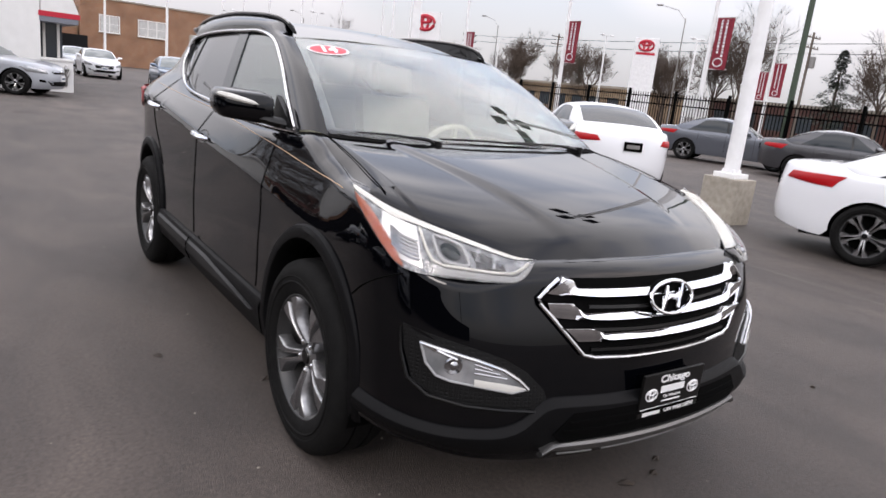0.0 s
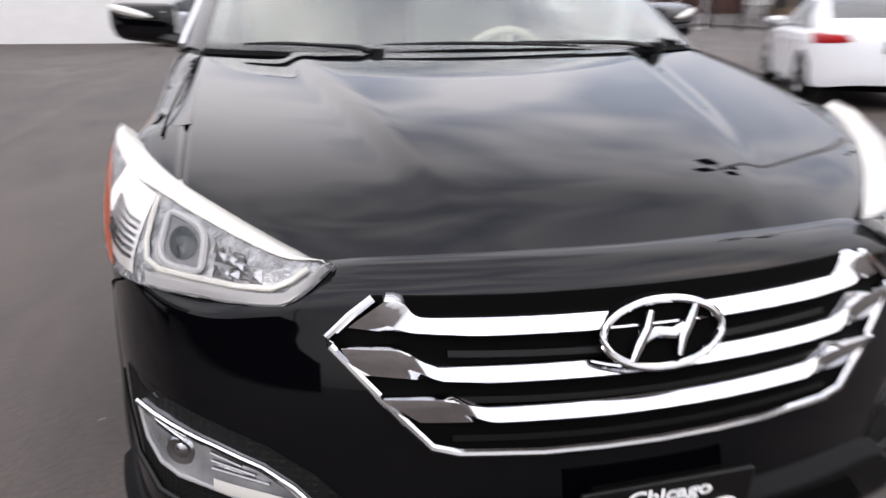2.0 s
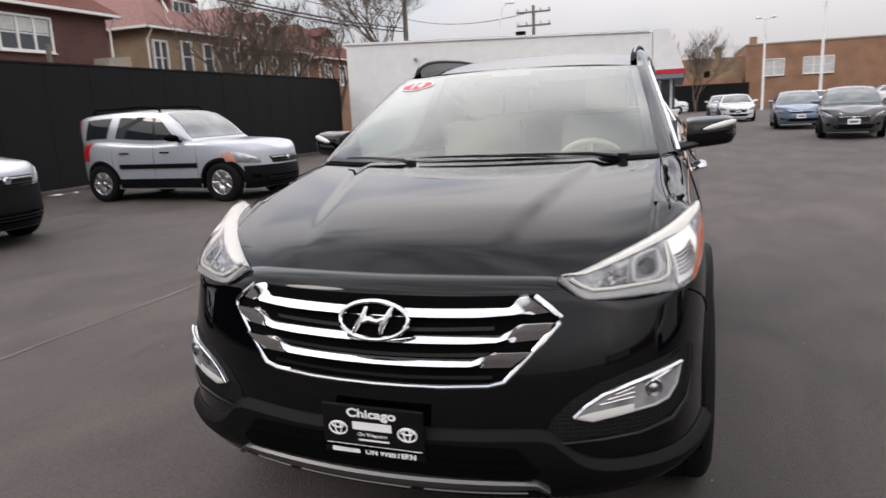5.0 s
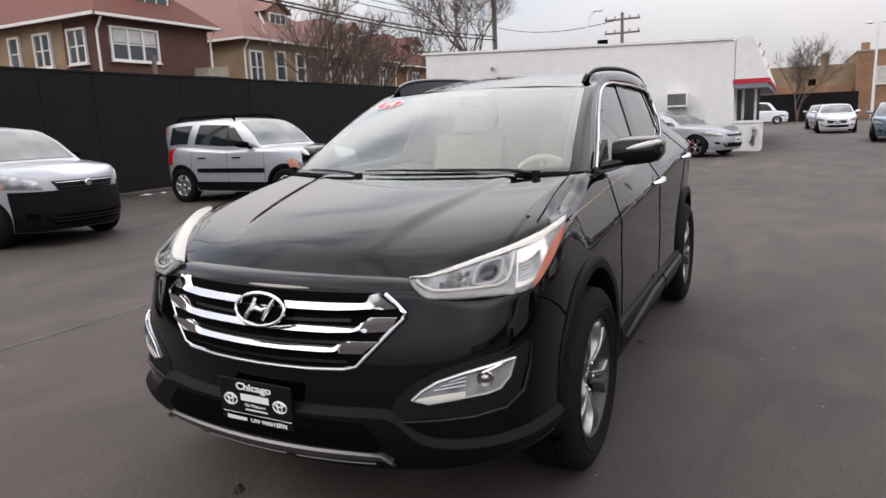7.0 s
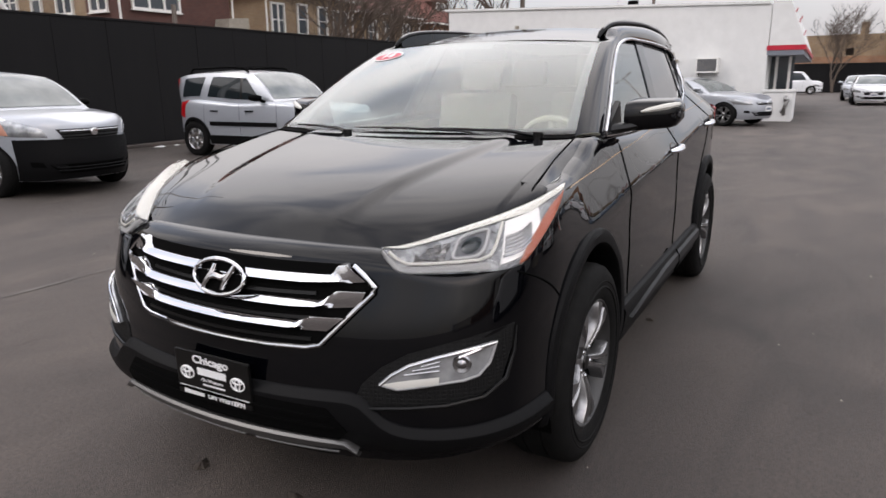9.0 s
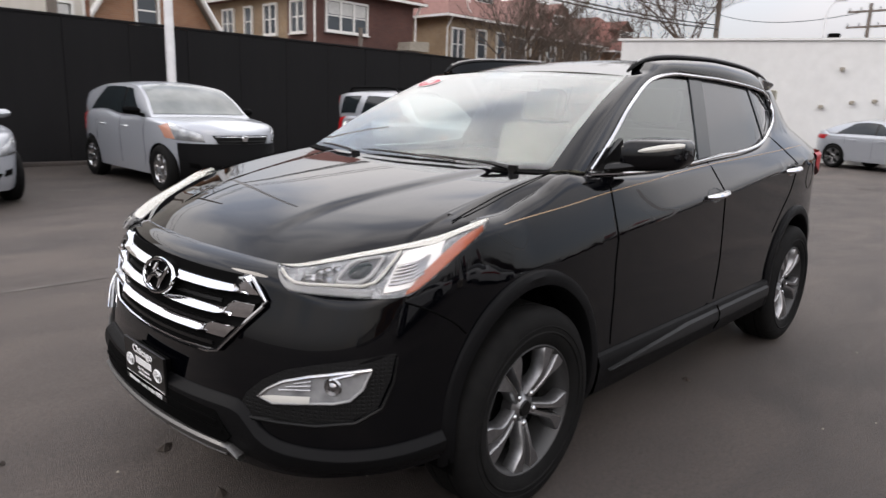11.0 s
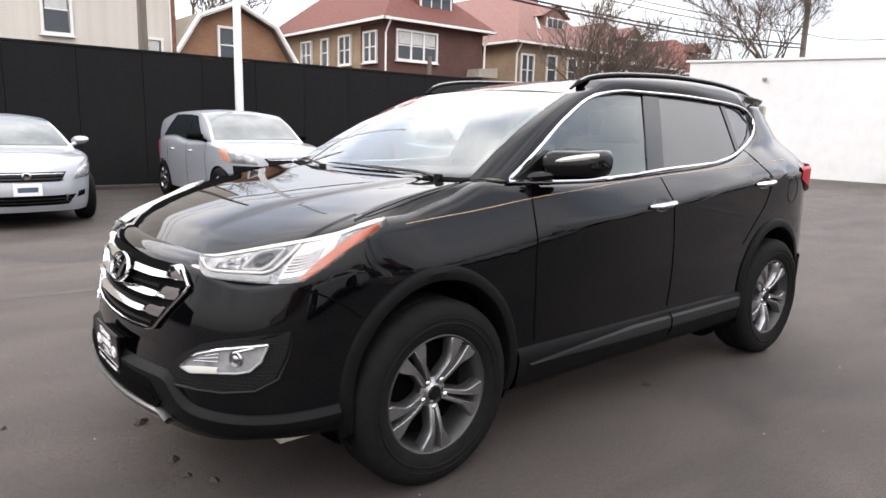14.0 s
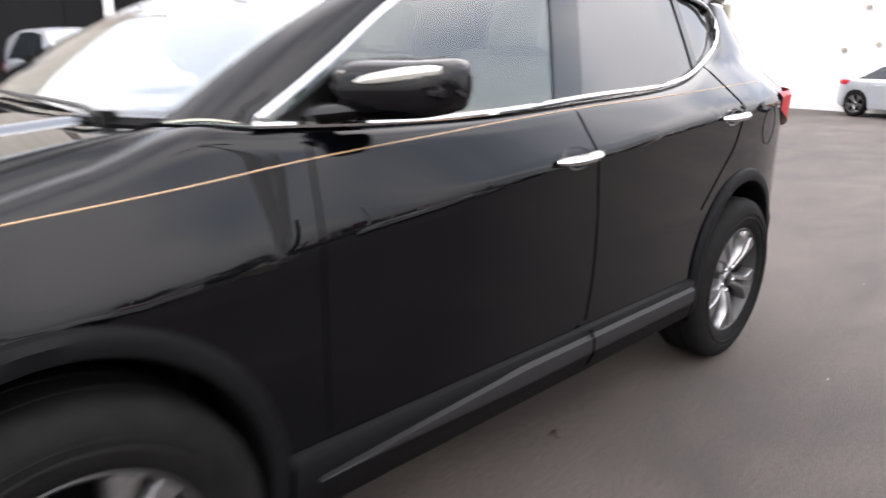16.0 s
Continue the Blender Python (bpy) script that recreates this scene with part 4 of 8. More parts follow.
class Wheels:
    """Builds one wheel's meshes once and hangs copies of them under a car."""

    def __init__(self, radius, width, rim_r, spokes=5, twin=False, dark=RIM_DARK, bright=RIM_SILVER, lugs=True):
        tyre, barrel, disc, spoke, face = wheel_meshes(radius, width, rim_r, spokes, twin, dark, bright)
        self.spokes = spokes
        self.made = {}
        # near-black brake disc: the shade behind the spokes is in its colour
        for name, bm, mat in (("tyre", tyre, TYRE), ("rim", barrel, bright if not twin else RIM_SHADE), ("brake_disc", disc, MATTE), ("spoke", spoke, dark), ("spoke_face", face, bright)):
            ob = part(name, bm, mat)
            self.made[name] = ob.data
            bpy.data.objects.remove(ob)
        bm = bmesh.new()
        h = width / 2
        lathe(bm, [(0.0005, h * 0.68), (0.028, h * 0.67), (0.034, h * 0.62), (0.060, h * 0.54), (0.064, h * 0.2)] if twin else [(0.0005, h * 0.80), (0.030, h * 0.79), (0.036, h * 0.72), (0.075, h * 0.66), (0.082, h * 0.3)], steps=32)
        ob = part("hub", bm, dark)
        self.made["hub"] = ob.data
        bpy.data.objects.remove(ob)
        bm = bmesh.new()
        lathe(bm, [(0.0005, h * 0.73), (0.026, h * 0.72), (0.030, h * 0.66)] if twin else [(0.0005, h * 0.82), (0.026, h * 0.81), (0.028, h * 0.78)], steps=24)
        ob = part("hub_cap", bm, BLACK if twin else bright)
        self.made["hub_cap"] = ob.data
        bpy.data.objects.remove(ob)
        bm = bmesh.new()
        tube(bm, [(0, h * 0.3, 0), (0, h * 0.68, 0), (0, h * 0.72, 0)], [0.0115, 0.0115, 0.006], 8)
        ob = part("lug_nut", bm, CHROME)
        self.made["lug_nut"] = ob.data
        bpy.data.objects.remove(ob)
        self.lugs = lugs

    def put(self, car, x, y, z):
        """A wheel at a place; y > 0 looks to the left of the car."""
        w = empty("wheel", pose(x, y, z, 0, 0, 0 if y > 0 else 180))
        w.parent = car
        tagged(w, "wheel with a black tyre and an alloy rim")
        for name in ("tyre", "rim", "brake_disc", "hub", "hub_cap"):
            new(name, self.made[name]).parent = w
        for k in range(self.spokes):
            for name in ("spoke", "spoke_face"):
                o = new(name, self.made[name])
                o.parent, o.matrix_basis = w, pose(0, 0, 0, 0, 360 / self.spokes * k + 18, 0)
        if self.lugs:
            for k in range(5):
                o = new("lug_nut", self.made["lug_nut"])
                a = radians(72 * k + 54)
                o.parent, o.matrix_basis = w, pose(0.057 * math.cos(a), 0, 0.057 * math.sin(a))
        return w


SMALL_WHEEL = Wheels(0.33, 0.20, 0.215, 5, False, RIM_DARK, RIM_SILVER, False)
SUV_WHEEL = Wheels(0.345, 0.21, 0.205, 6, False, RIM_SILVER, RIM_SILVER, False)
BIG_WHEEL = Wheels(0.335, 0.21, 0.235, 5, True, RIM_DARK, RIM_SILVER, False)


def parked_car(name, label, m, paint, wheels, L=4.6, W=1.8, H=1.45, base=2.7, front_over=0.9, hood=0.98, nose_h=0.70, cowl=0.75, header=-0.05, roof_end=-1.0, rear_base=-1.75, belt=0.95, trunk=1.02,
               van=False, cladding=None, rails=False, grille="bar", dark_bumper=False, lamp_h=0.66, lamp_w=0.34, plate=True, hatch=0.34, pillars=(0.0,), post=0.035, corner=False, dlo=0.42, bumper_top=0.66, sills=True, lamp_t=1.0, panes=(0.10, 0.90), lean=-0.04, tall_tail=False, category="car"):
    """A parked car with its nose along +x; its origin lies on the ground midway between the axles. Returns the Empty."""
    car = tagged(empty(name, m), label, category)
    xf = base / 2 + front_over
    xr = xf - L
    hw = W / 2
    r = 0.33
    nose = curve([0.15, 0.3, 0.45, 0.6, nose_h, hood - 0.05, hood + 0.3], [xf - 0.12, xf - 0.02, xf, xf - 0.02, xf - 0.05, xf - 0.16, xf - 0.3])
    tl = trunk if not van else H - 0.25
    tail = curve([0.15, 0.3, 0.5, 0.75, tl - 0.08, tl + 0.02, H], [xr + 0.15, xr + 0.04, xr, xr + 0.01, xr + 0.05, xr + 0.09, xr + 0.14])
    width = curve([0.15, 0.3, 0.5, 0.75, belt - 0.05, belt + 0.05, H], [hw * 0.93, hw * 0.97, hw * 0.985, hw, hw * 0.985, hw * 0.955, hw * 0.9])
    deck = curve([xr, rear_base + 0.02, roof_end if van else rear_base + 0.25, 0.0, cowl, (cowl + xf) / 2, xf - 0.25, xf - 0.05], [trunk - 0.05, trunk, belt + 0.03 if not van else belt + 0.08, belt, hood, hood - 0.025, (hood + nose_h) / 2 + 0.03, nose_h + 0.02])
    drop = curve([xr, rear_base, 0.0, cowl, xf - 0.5, xf], [0.05, 0.03, 0.0, 0.03, 0.07, 0.05])

    def top(x, y):
        return deck(x) - drop(x) * (abs(y) / hw) ** 2.2
    sill = curve([xr, xr + 0.4, -base / 2, base / 2, xf - 0.3, xf], [0.34, 0.26, 0.24, 0.22, 0.2, 0.22])
    sh = Shell(nose, tail, width, top, (base / 2 - 0.55, 3.0, 2.3), (-base / 2 + 0.4, 3.2, 2.4), [(base / 2, 0.32, 0.385), (-base / 2, 0.32, 0.385)], sill, 0.05)
    cols, g = sh.grid(16, 10)
    bm = bmesh.new()
    sheet(bm, g)
    # hood and trunk lids are carried on from the shell's top edge
    for lo, hi, end in ((cowl - 0.12, 9, cowl - 0.15), (-9, rear_base + 0.1, rear_base + 0.12)):
        rows = []
        for s, col in zip(cols, g):
            p = col[-1]
            if lo <= p.x <= hi:
                row = [p]
                for k in range(1, 7):
                    x = p.x + (end - p.x) * k / 6
                    row.append(Vector((x, p.y, top(x, p.y))))
                rows.append(row)
        if len(rows) > 1:
            sheet(bm, rows)
    mirrored(bm)
    part("body", bm, paint, car)
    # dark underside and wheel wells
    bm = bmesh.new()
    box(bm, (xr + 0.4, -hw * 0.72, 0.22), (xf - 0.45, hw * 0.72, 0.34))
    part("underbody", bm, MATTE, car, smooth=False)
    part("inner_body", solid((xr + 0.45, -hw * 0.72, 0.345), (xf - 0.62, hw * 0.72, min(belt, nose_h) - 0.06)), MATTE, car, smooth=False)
    # cabin
    roof = curve([rear_base, rear_base + 0.12, roof_end, (roof_end + header) / 2, header, (header + cowl) / 2, cowl - 0.04, cowl + 0.05],
                 [trunk - 0.05, trunk + 0.03, H - 0.05, H, H - 0.045, (H + hood) / 2 + 0.035, hood + 0.01, hood - 0.05]) if not van else \
        curve([xr + 0.08, xr + 0.16, xr + hatch, roof_end, (roof_end + header) / 2, header, (header + cowl) / 2, cowl - 0.04, cowl + 0.05], [trunk - 0.2, trunk + 0.1, H - 0.10, H - 0.02, H, H - 0.045, (H + hood) / 2 + 0.035, hood + 0.01, hood - 0.05])
    tw = hw * 0.70 if not van else hw * 0.76
    x_back = rear_base if not van else xr + 0.09

    def cabin(x, v):
        """v: 0 at the belt, 1 at the roof's edge, 2 at its middle."""
        zr = roof(x)
        zb = min(top(x, hw * 0.9), zr) - 0.02
        t = min(1.0, max(0.0, (zr - zb) / (H - belt)))
        yb = sh.width(zb) * 0.955 - 0.01 - (0.10 * max(0, (x_back + 0.8 - x) / 0.8) ** 2 if not van else 0.04 * max(0, (x_back + 0.6 - x) / 0.6) ** 2)
        if van and x < -base / 2:
            # the cabin's plan keeps within the rounded rear corners of the body
            yb = min(yb, sh.point(sh.s_of(x, belt - 0.1), belt - 0.1, 0.0).y - 0.02)
        yt = min(yb, yb + (tw - yb) * t)
        ze = zr - 0.055 * t
        if v <= 1:
            bow = 0.03 * math.sin(math.pi * v) * t
            return Vector((x, yb + (yt - yb) * v + bow, zb + (ze - zb) * v))
        q = v - 1
        return Vector((x, yt * (1 - q), ze + (zr - ze) * (1 - (1 - q) ** 2.4)))
    xs = sorted(set(list(np.linspace(x_back, cowl + 0.03, 34)) + [header, roof_end]))
    bm = bmesh.new()
    sheet(bm, [[cabin(x, v) for v in [k / 6 for k in range(7)] + [1.08, 1.2, 1.4, 1.7, 2.0]] for x in xs])
    mirrored(bm)
    part("cabin", bm, paint, car)

    def patch(nm, x0, x1, v0, v1, side=0, off=0.006, mat=GLASS_DARK, nx=12, nv=6):
        bm = bmesh.new()
        rows = []
        for i in range(nx + 1):
            row = []
            for j in range(nv + 1):
                v = v0 + (v1 - v0) * j / nv
                a, b = x0(v), x1(v)
                p = cabin(a + (b - a) * i / nx, v)
                up = Vector((0, 1, 0.3)) if v <= 1 else Vector((0.75 if a + b > 0.1 else -0.6, 0, 1))
                row.append(p + up.normalized() * off)
            rows.append(row)
        sheet(bm, rows)
        if v0 >= 1:
            mirrored(bm)
        elif side < 0:
            flipped(bm)
        part(nm, bm, mat, car)
    # side windows, split by dark pillars; their ends follow the screens
    front_x = lambda v: cowl - 0.16 - (cowl - header - 0.02) * v * 0.98
    rear_x = (lambda v: rear_base + 0.34 + (roof_end - rear_base - 0.22) * v) if not van else (lambda v: xr + dlo + (hatch - 0.2) * v)
    cuts = [front_x] + [lambda v, p=p, k=k: p + (lean if k else -0.04) * v for k, p in enumerate(pillars)] + [rear_x]
    gaps = [0.03] + [0.03 if k == 0 else post for k in range(len(pillars))] + [0.035]
    for side in (1, -1):
        for a, b, ga, gb in zip(cuts, cuts[1:], gaps, gaps[1:]):
            patch("side_window", lambda v, b=b, gb=gb: b(v) + gb, lambda v, a=a, ga=ga: a(v) - ga, *panes, side)
        patch("pillar_b", lambda v: cuts[1](v) - 0.032, lambda v: cuts[1](v) + 0.032, *panes, side, 0.004, BLACK, 2)
    patch("windscreen", lambda v: header + 0.04, lambda v: cowl - 0.06, 1.06, 2.0, off=0.008, mat=SCREEN_GLASS)
    if van:
        patch("rear_window", lambda v: xr + 0.17, lambda v: xr + hatch, 1.1, 2.0, off=0.012)
    else:
        patch("rear_window", lambda v: rear_base + 0.16, lambda v: roof_end - 0.02, 1.08, 2.0, off=0.008)

    def on(u, v, off, side=1):
        """Front face: u is the half-breadth, v the height."""
        p = sh.point(sh.s_at_y(abs(u), v), v, off)
        return Vector((p.x, side * p.y if u >= 0 else -side * p.y, p.z))

    def on_rear(u, v, off, side=1):
        m_ = sh.rear[2]
        s = 2 + math.acos(min(1, (abs(u) / sh.width(v)) ** (m_ / 2))) * 2 / math.pi
        p = sh.point(s, v, off)
        return Vector((p.x, side * p.y * (1 if u >= 0 else -1), p.z))
    e = hw
    for side in (1, -1):
        poly = refine([(e * (0.93 - lamp_w), lamp_h - 0.05), (e * 0.90, lamp_h - 0.03), (e * 0.955, lamp_h + 0.10 * lamp_t), (e * 0.90, lamp_h + 0.13 * lamp_t), (e * (0.96 - lamp_w), lamp_h + 0.03 * lamp_t)], 0.05)
        bm = bmesh.new()
        ring_patch(bm, poly, lambda u, v, o: on(u, v, o, side), 4, 0.008, 0.012)
        part("headlight", bm, LAMP_CLEAR, car)
        if corner:
            bm = bmesh.new()
            ring_patch(bm, refine([(e * 0.885, lamp_h - 0.02), (e * 0.945, lamp_h - 0.01), (e * 0.962, lamp_h + 0.10 * lamp_t), (e * 0.915, lamp_h + 0.13 * lamp_t)], 0.04), lambda u, v, o: on(u, v, o, side), 3, 0.016, 0.006)
            part("corner_lamp", bm, LAMP_AMBER_PALE, car, "faded orange corner lamp")
        z = trunk - 0.22
        poly = refine([(e * 0.56, z - 0.01), (e * 0.93, z - 0.05), (e * 0.94, z + 0.08), (e * 0.62, z + 0.07)], 0.05) if not van else refine([(e * 0.82, z - 0.06), (e * 0.93, z - 0.08), (e * 0.92, z + 0.34), (e * 0.85, z + 0.34)], 0.06)
        bm = bmesh.new()
        ring_patch(bm, poly, lambda u, v, o: on_rear(u, v, o, side), 4, 0.008, 0.012)
        part("tail_light", bm, LAMP_RED, car)
        if tall_tail:
            patch("tail_light", lambda v: xr + 0.115, lambda v: xr + hatch + 0.02, 0.72, 1.04, side, 0.010, LAMP_RED)
        # mirror on a short arm
        bm = bmesh.new()
        tube(bm, [(cowl - 0.27 - 0.03 * k, side * (hw - 0.03 + 0.05 * k), belt + 0.095 + 0.004 * k) for k in range(5)], [0.050, 0.075, 0.078, 0.072, 0.045], 10, squash=0.8)
        tube(bm, [(cowl - 0.24, side * (hw - 0.10), belt + 0.02), (cowl - 0.27, side * hw, belt + 0.06)], 0.03, 6)
        part("mirror", bm, MATTE if dark_bumper or rails else paint, car)
        for hx in (0.18, -0.72):
            bm = bmesh.new()
            p = Vector((hx, side * (sh.width(belt - 0.14) + 0.012), belt - 0.14))
            tube(bm, [p + Vector((-0.1, -0.012 * side, 0)), p + Vector((-0.07, 0.015 * side, 0)), p + Vector((0.07, 0.015 * side, 0)), p + Vector((0.1, -0.012 * side, 0))], 0.014, 6)
            part("door_handle", bm, MATTE if rails else paint, car)
        # shut lines of the doors
        for dx in (0.72 if not van else 0.85, pillars[0] - 0.02, -1.0):
            bm = bmesh.new()
            zs = np.linspace(0.34, belt - 0.01, 8)
            zs = [z_ for z_ in zs if abs(dx + base / 2) > 0.42 or z_ > 0.62]
            tube(bm, [(dx, side * (sh.width(z_) + 0.0005), z_) for z_ in zs], 0.0035, 4)
            part("door_gap", bm, MATTE, car)
    # grille, lower intake and plate
    if grille:
        gh = {"bar": 0.07, "tall": 0.17, "wide": 0.12}[grille]
        gz = lamp_h - 0.01 if grille != "tall" else lamp_h - 0.08
        poly = refine([(-e * 0.5, gz + gh / 2), (-e * 0.42, gz - gh / 2), (e * 0.42, gz - gh / 2), (e * 0.5, gz + gh / 2)], 0.06)
        bm = bmesh.new()
        ring_patch(bm, poly, on, 3, 0.006)
        part("grille", bm, BLACK, car)
        for k in range(3):
            bm = bmesh.new()
            zz = gz + (k - 1) * gh * 0.32
            tube(bm, [on(-e * 0.45 + e * 0.9 * i / 12, zz, 0.012) for i in range(13)], 0.007, 6)
            part("grille_bar", bm, CHROME if k == 2 else MATTE, car)
        bm = bmesh.new()
        lathe(bm, [(0.001, 0.0), (0.04, -0.002), (0.05, -0.012)], steps=20)
        o = part("badge", bm, CHROME, car)
        o.matrix_basis = Matrix.Translation(on(0, gz + 0.01, 0.028)) @ pose(0, 0, 0, 0, 0, -90)
    low_off = 0.016 if dark_bumper else 0.006
    poly = refine([(-e * 0.62, 0.42), (-e * 0.5, 0.30), (e * 0.5, 0.30), (e * 0.62, 0.42)], 0.06)
    bm = bmesh.new()
    ring_patch(bm, poly, on, 3, low_off)
    part("lower_intake", bm, MATTE, car)
    for zz in (0.335, 0.375):
        bm = bmesh.new()
        tube(bm, [on(-e * 0.54 + e * 1.08 * i / 12, zz, low_off + 0.004) for i in range(13)], 0.008, 6)
        part("intake_bar", bm, PLASTIC, car)
    for side in (1, -1):
        bm = bmesh.new()
        ring_patch(bm, refine([(e * 0.64, 0.38), (e * 0.76, 0.39), (e * 0.77, 0.46), (e * 0.67, 0.45)], 0.04), lambda u, v, o: on(u, v, o, side), 3, low_off)
        part("fog_pocket", bm, MATTE, car)
    if plate:
        for f, xx, zz in ((on, 0.02, 0.5), (on_rear, -0.02, trunk - 0.28)):
            c = f(0, zz, 0.014)
            part("number_plate", solid((c.x - 0.006, -0.155, zz - 0.075), (c.x + 0.006, 0.155, zz + 0.075), 0.004), WHITE_INK if f is on else MATTE, car, smooth=False)
            part("plate_print", solid((c.x - 0.008, -0.11, zz - 0.03), (c.x + 0.008, 0.11, zz + 0.03)), BLUE_PAINT if f is on else SATIN, car, smooth=False)
    if cladding or dark_bumper:
        mat = cladding or PLASTIC
        bm = bmesh.new()
        rows = []
        zt = bumper_top if dark_bumper else 0.5
        for k in range(25):
            q = -1 + k / 12
            s_ = sh.s_of(base / 2 + 0.40, 0.5) * abs(q)
            rows.append([])
            for z_ in np.linspace(sh.sill(sh.outline(s_, 0.4).x) + 0.005, zt, 6):
                p = sh.point(s_, z_, 0.012)
                rows[-1].append((p.x, p.y if q >= 0 else -p.y, p.z))
        sheet(bm, rows)
        part("front_bumper", bm, mat, car, "unpainted black plastic bumper")
        for side in (1, -1) if sills else ():
            bm = bmesh.new()
            sheet(bm, [[(x, side * (sh.width(z_) + 0.012), z_) for z_ in (0.25, 0.33, 0.42)] for x in np.linspace(-base / 2 + 0.42, base / 2 - 0.42, 12)])
            part("sill_cladding", bm, mat, car)
            for xc in (base / 2, -base / 2):
                bm = bmesh.new()
                rows = []
                for k in range(21):
                    a = math.pi * k / 20
                    row = []
                    for rr, o in ((0.380, -0.03), (0.380, 0.014), (0.43, 0.014), (0.44, 0.0)):
                        x, z_ = xc + rr * math.cos(a), 0.32 + rr * math.sin(a)
                        y = sh.point(sh.s_of(x, 0.55), z_, o).y
                        row.append((x, side * y, z_))
                    rows.append(row)
                sheet(bm, rows)
                part("arch_trim", bm, mat, car)
            if rails:
                bm = bmesh.new()
                sheet(bm, [[(x, side * (sh.width(z_) + 0.014), z_) for z_ in (0.60, 0.64, 0.68)] for x in np.linspace(-base / 2 + 0.46, base / 2 - 0.46, 8)])
                part("side_moulding", bm, mat, car)
    if rails:
        for side in (1, -1):
            bm = bmesh.new()
            y = side * tw * 0.86
            tube(bm, [(roof_end - 0.25, y, H - 0.06), (roof_end - 0.15, y, H + 0.03), (-0.45, y, H + 0.045), (header - 0.25, y, H + 0.02), (header - 0.15, y, H - 0.05)], 0.022, 8)
            part("roof_rail", bm, MATTE, car)
        for x_ in (-0.30, -1.0):
            bm = bmesh.new()
            tube(bm, [(x_, tw * 0.88 * k / 6, H + 0.040 + 0.018 * (1 - (k / 6) ** 2)) for k in range(-6, 7)], 0.018, 8, squash=0.6)
            part("cross_bar", bm, MATTE, car)
    for x in (base / 2, -base / 2):
        for side in (1, -1):
            wheels.put(car, x, side * (hw - 0.115), 0.335)
    return car


SEDAN = dict(L=4.75, W=1.82, H=1.46, base=2.75, front_over=0.93, hood=0.97, nose_h=0.72, cowl=0.80, header=-0.02, roof_end=-0.95, rear_base=-1.82, belt=0.96, trunk=1.08, pillars=(-0.12,))

# row before the black fence
parked_car("compact_suv", "silver boxy compact SUV with black plastic cladding and roof rails", pose(-6.72, -7.94, 0, 0, 0, 90), SILVER_PAINT, SUV_WHEEL, L=4.28, W=1.78, H=1.64, base=2.62, front_over=0.84, lamp_t=1.25, hatch=0.30, bumper_top=0.60,
           hood=1.08, nose_h=0.86, cowl=0.76, header=0.10, roof_end=-1.35, rear_base=-2.0, belt=1.02, trunk=1.04, van=True, cladding=PLASTIC, rails=True, grille="wide", dark_bumper=True, lamp_h=0.69, lamp_w=0.30, plate=False, pillars=(-0.05, -1.08), post=0.10, corner=True, panes=(0.16, 0.86), lean=0.17, tall_tail=True)
parked_car("crossover", "silver crossover with unpainted black front bumper", pose(-1.96, -8.90, 0, 0, 0, 90), SILVER_PAINT, SUV_WHEEL, L=4.48, W=1.76, H=1.60, base=2.65, front_over=0.92, hatch=0.85, dlo=0.74, sills=False, lamp_t=1.5,
           hood=1.08, nose_h=0.90, cowl=0.98, header=0.22, roof_end=-0.85, rear_base=-2.0, belt=1.04, trunk=1.06, van=True, cladding=PLASTIC, dark_bumper=True, grille="wide", lamp_h=0.80, lamp_w=0.34, plate=False, pillars=(-0.02,), corner=True, bumper_top=0.73)
parked_car("compact_sedan", "silver compact sedan with a black grille", pose(1.58, -9.05, 0, 0, 0, 90), SILVER_PAINT, SMALL_WHEEL, **dict(SEDAN, L=4.55, base=2.70, H=1.43, grille="wide", lamp_t=1.35))
# beside the white building and down the lot
parked_car("sports_sedan", "silver four-door sedan parked by the white building", pose(-19.3, -1.8, 0, 0, 0, 66), SILVER_PAINT, BIG_WHEEL, **dict(SEDAN, H=1.41, L=4.5, base=2.65, front_over=0.88))
parked_car("small_sedan", "charcoal sedan with a chrome-barred grille", pose(-20.3, 5.75, 0, 0, 0, -8), DARK_PAINT, SMALL_WHEEL, **dict(SEDAN, L=4.4, W=1.74, H=1.5, base=2.53, grille="tall"))
parked_car("blue_sedan", "steel-blue sedan facing down the lot", pose(-27.3, 5.3, 0, 0, 0, -4), BLUE_PAINT, SMALL_WHEEL, **dict(SEDAN, grille="bar"))
parked_car("white_sedan", "white sedan with a wide black front intake", pose(-37.6, 3.7, 0, 0, 0, 0), WHITE_PAINT, SMALL_WHEEL, **dict(SEDAN, grille="tall"))
parked_car("far_silver_car", "pale silver car parked behind a white sedan", pose(-44.5, 3.4, 0, 0, 0, 0), SILVER_PAINT, SMALL_WHEEL, **SEDAN)
parked_car("white_hatchback", "white car seen from behind with red tail lights", pose(-36.5, 7.4, 0, 0, 0, 176), WHITE_PAINT, SMALL_WHEEL, **SEDAN)
VAN = dict(L=4.7, W=1.75, H=1.86, base=2.92, front_over=0.85, hood=1.12, nose_h=0.92, cowl=1.45, header=0.75, roof_end=-1.5, rear_base=-2.0, belt=1.08, trunk=1.06, van=True, grille="bar", pillars=(0.05,), plate=False)
for x, y in ((-60.5, -0.8), (-61.5, -5.5)):
    parked_car("cargo_van", "white cargo van parked before a black screen", pose(x, y, 0, 0, 0, 90), WHITE_PAINT, SMALL_WHEEL, **dict(VAN, category="van"))
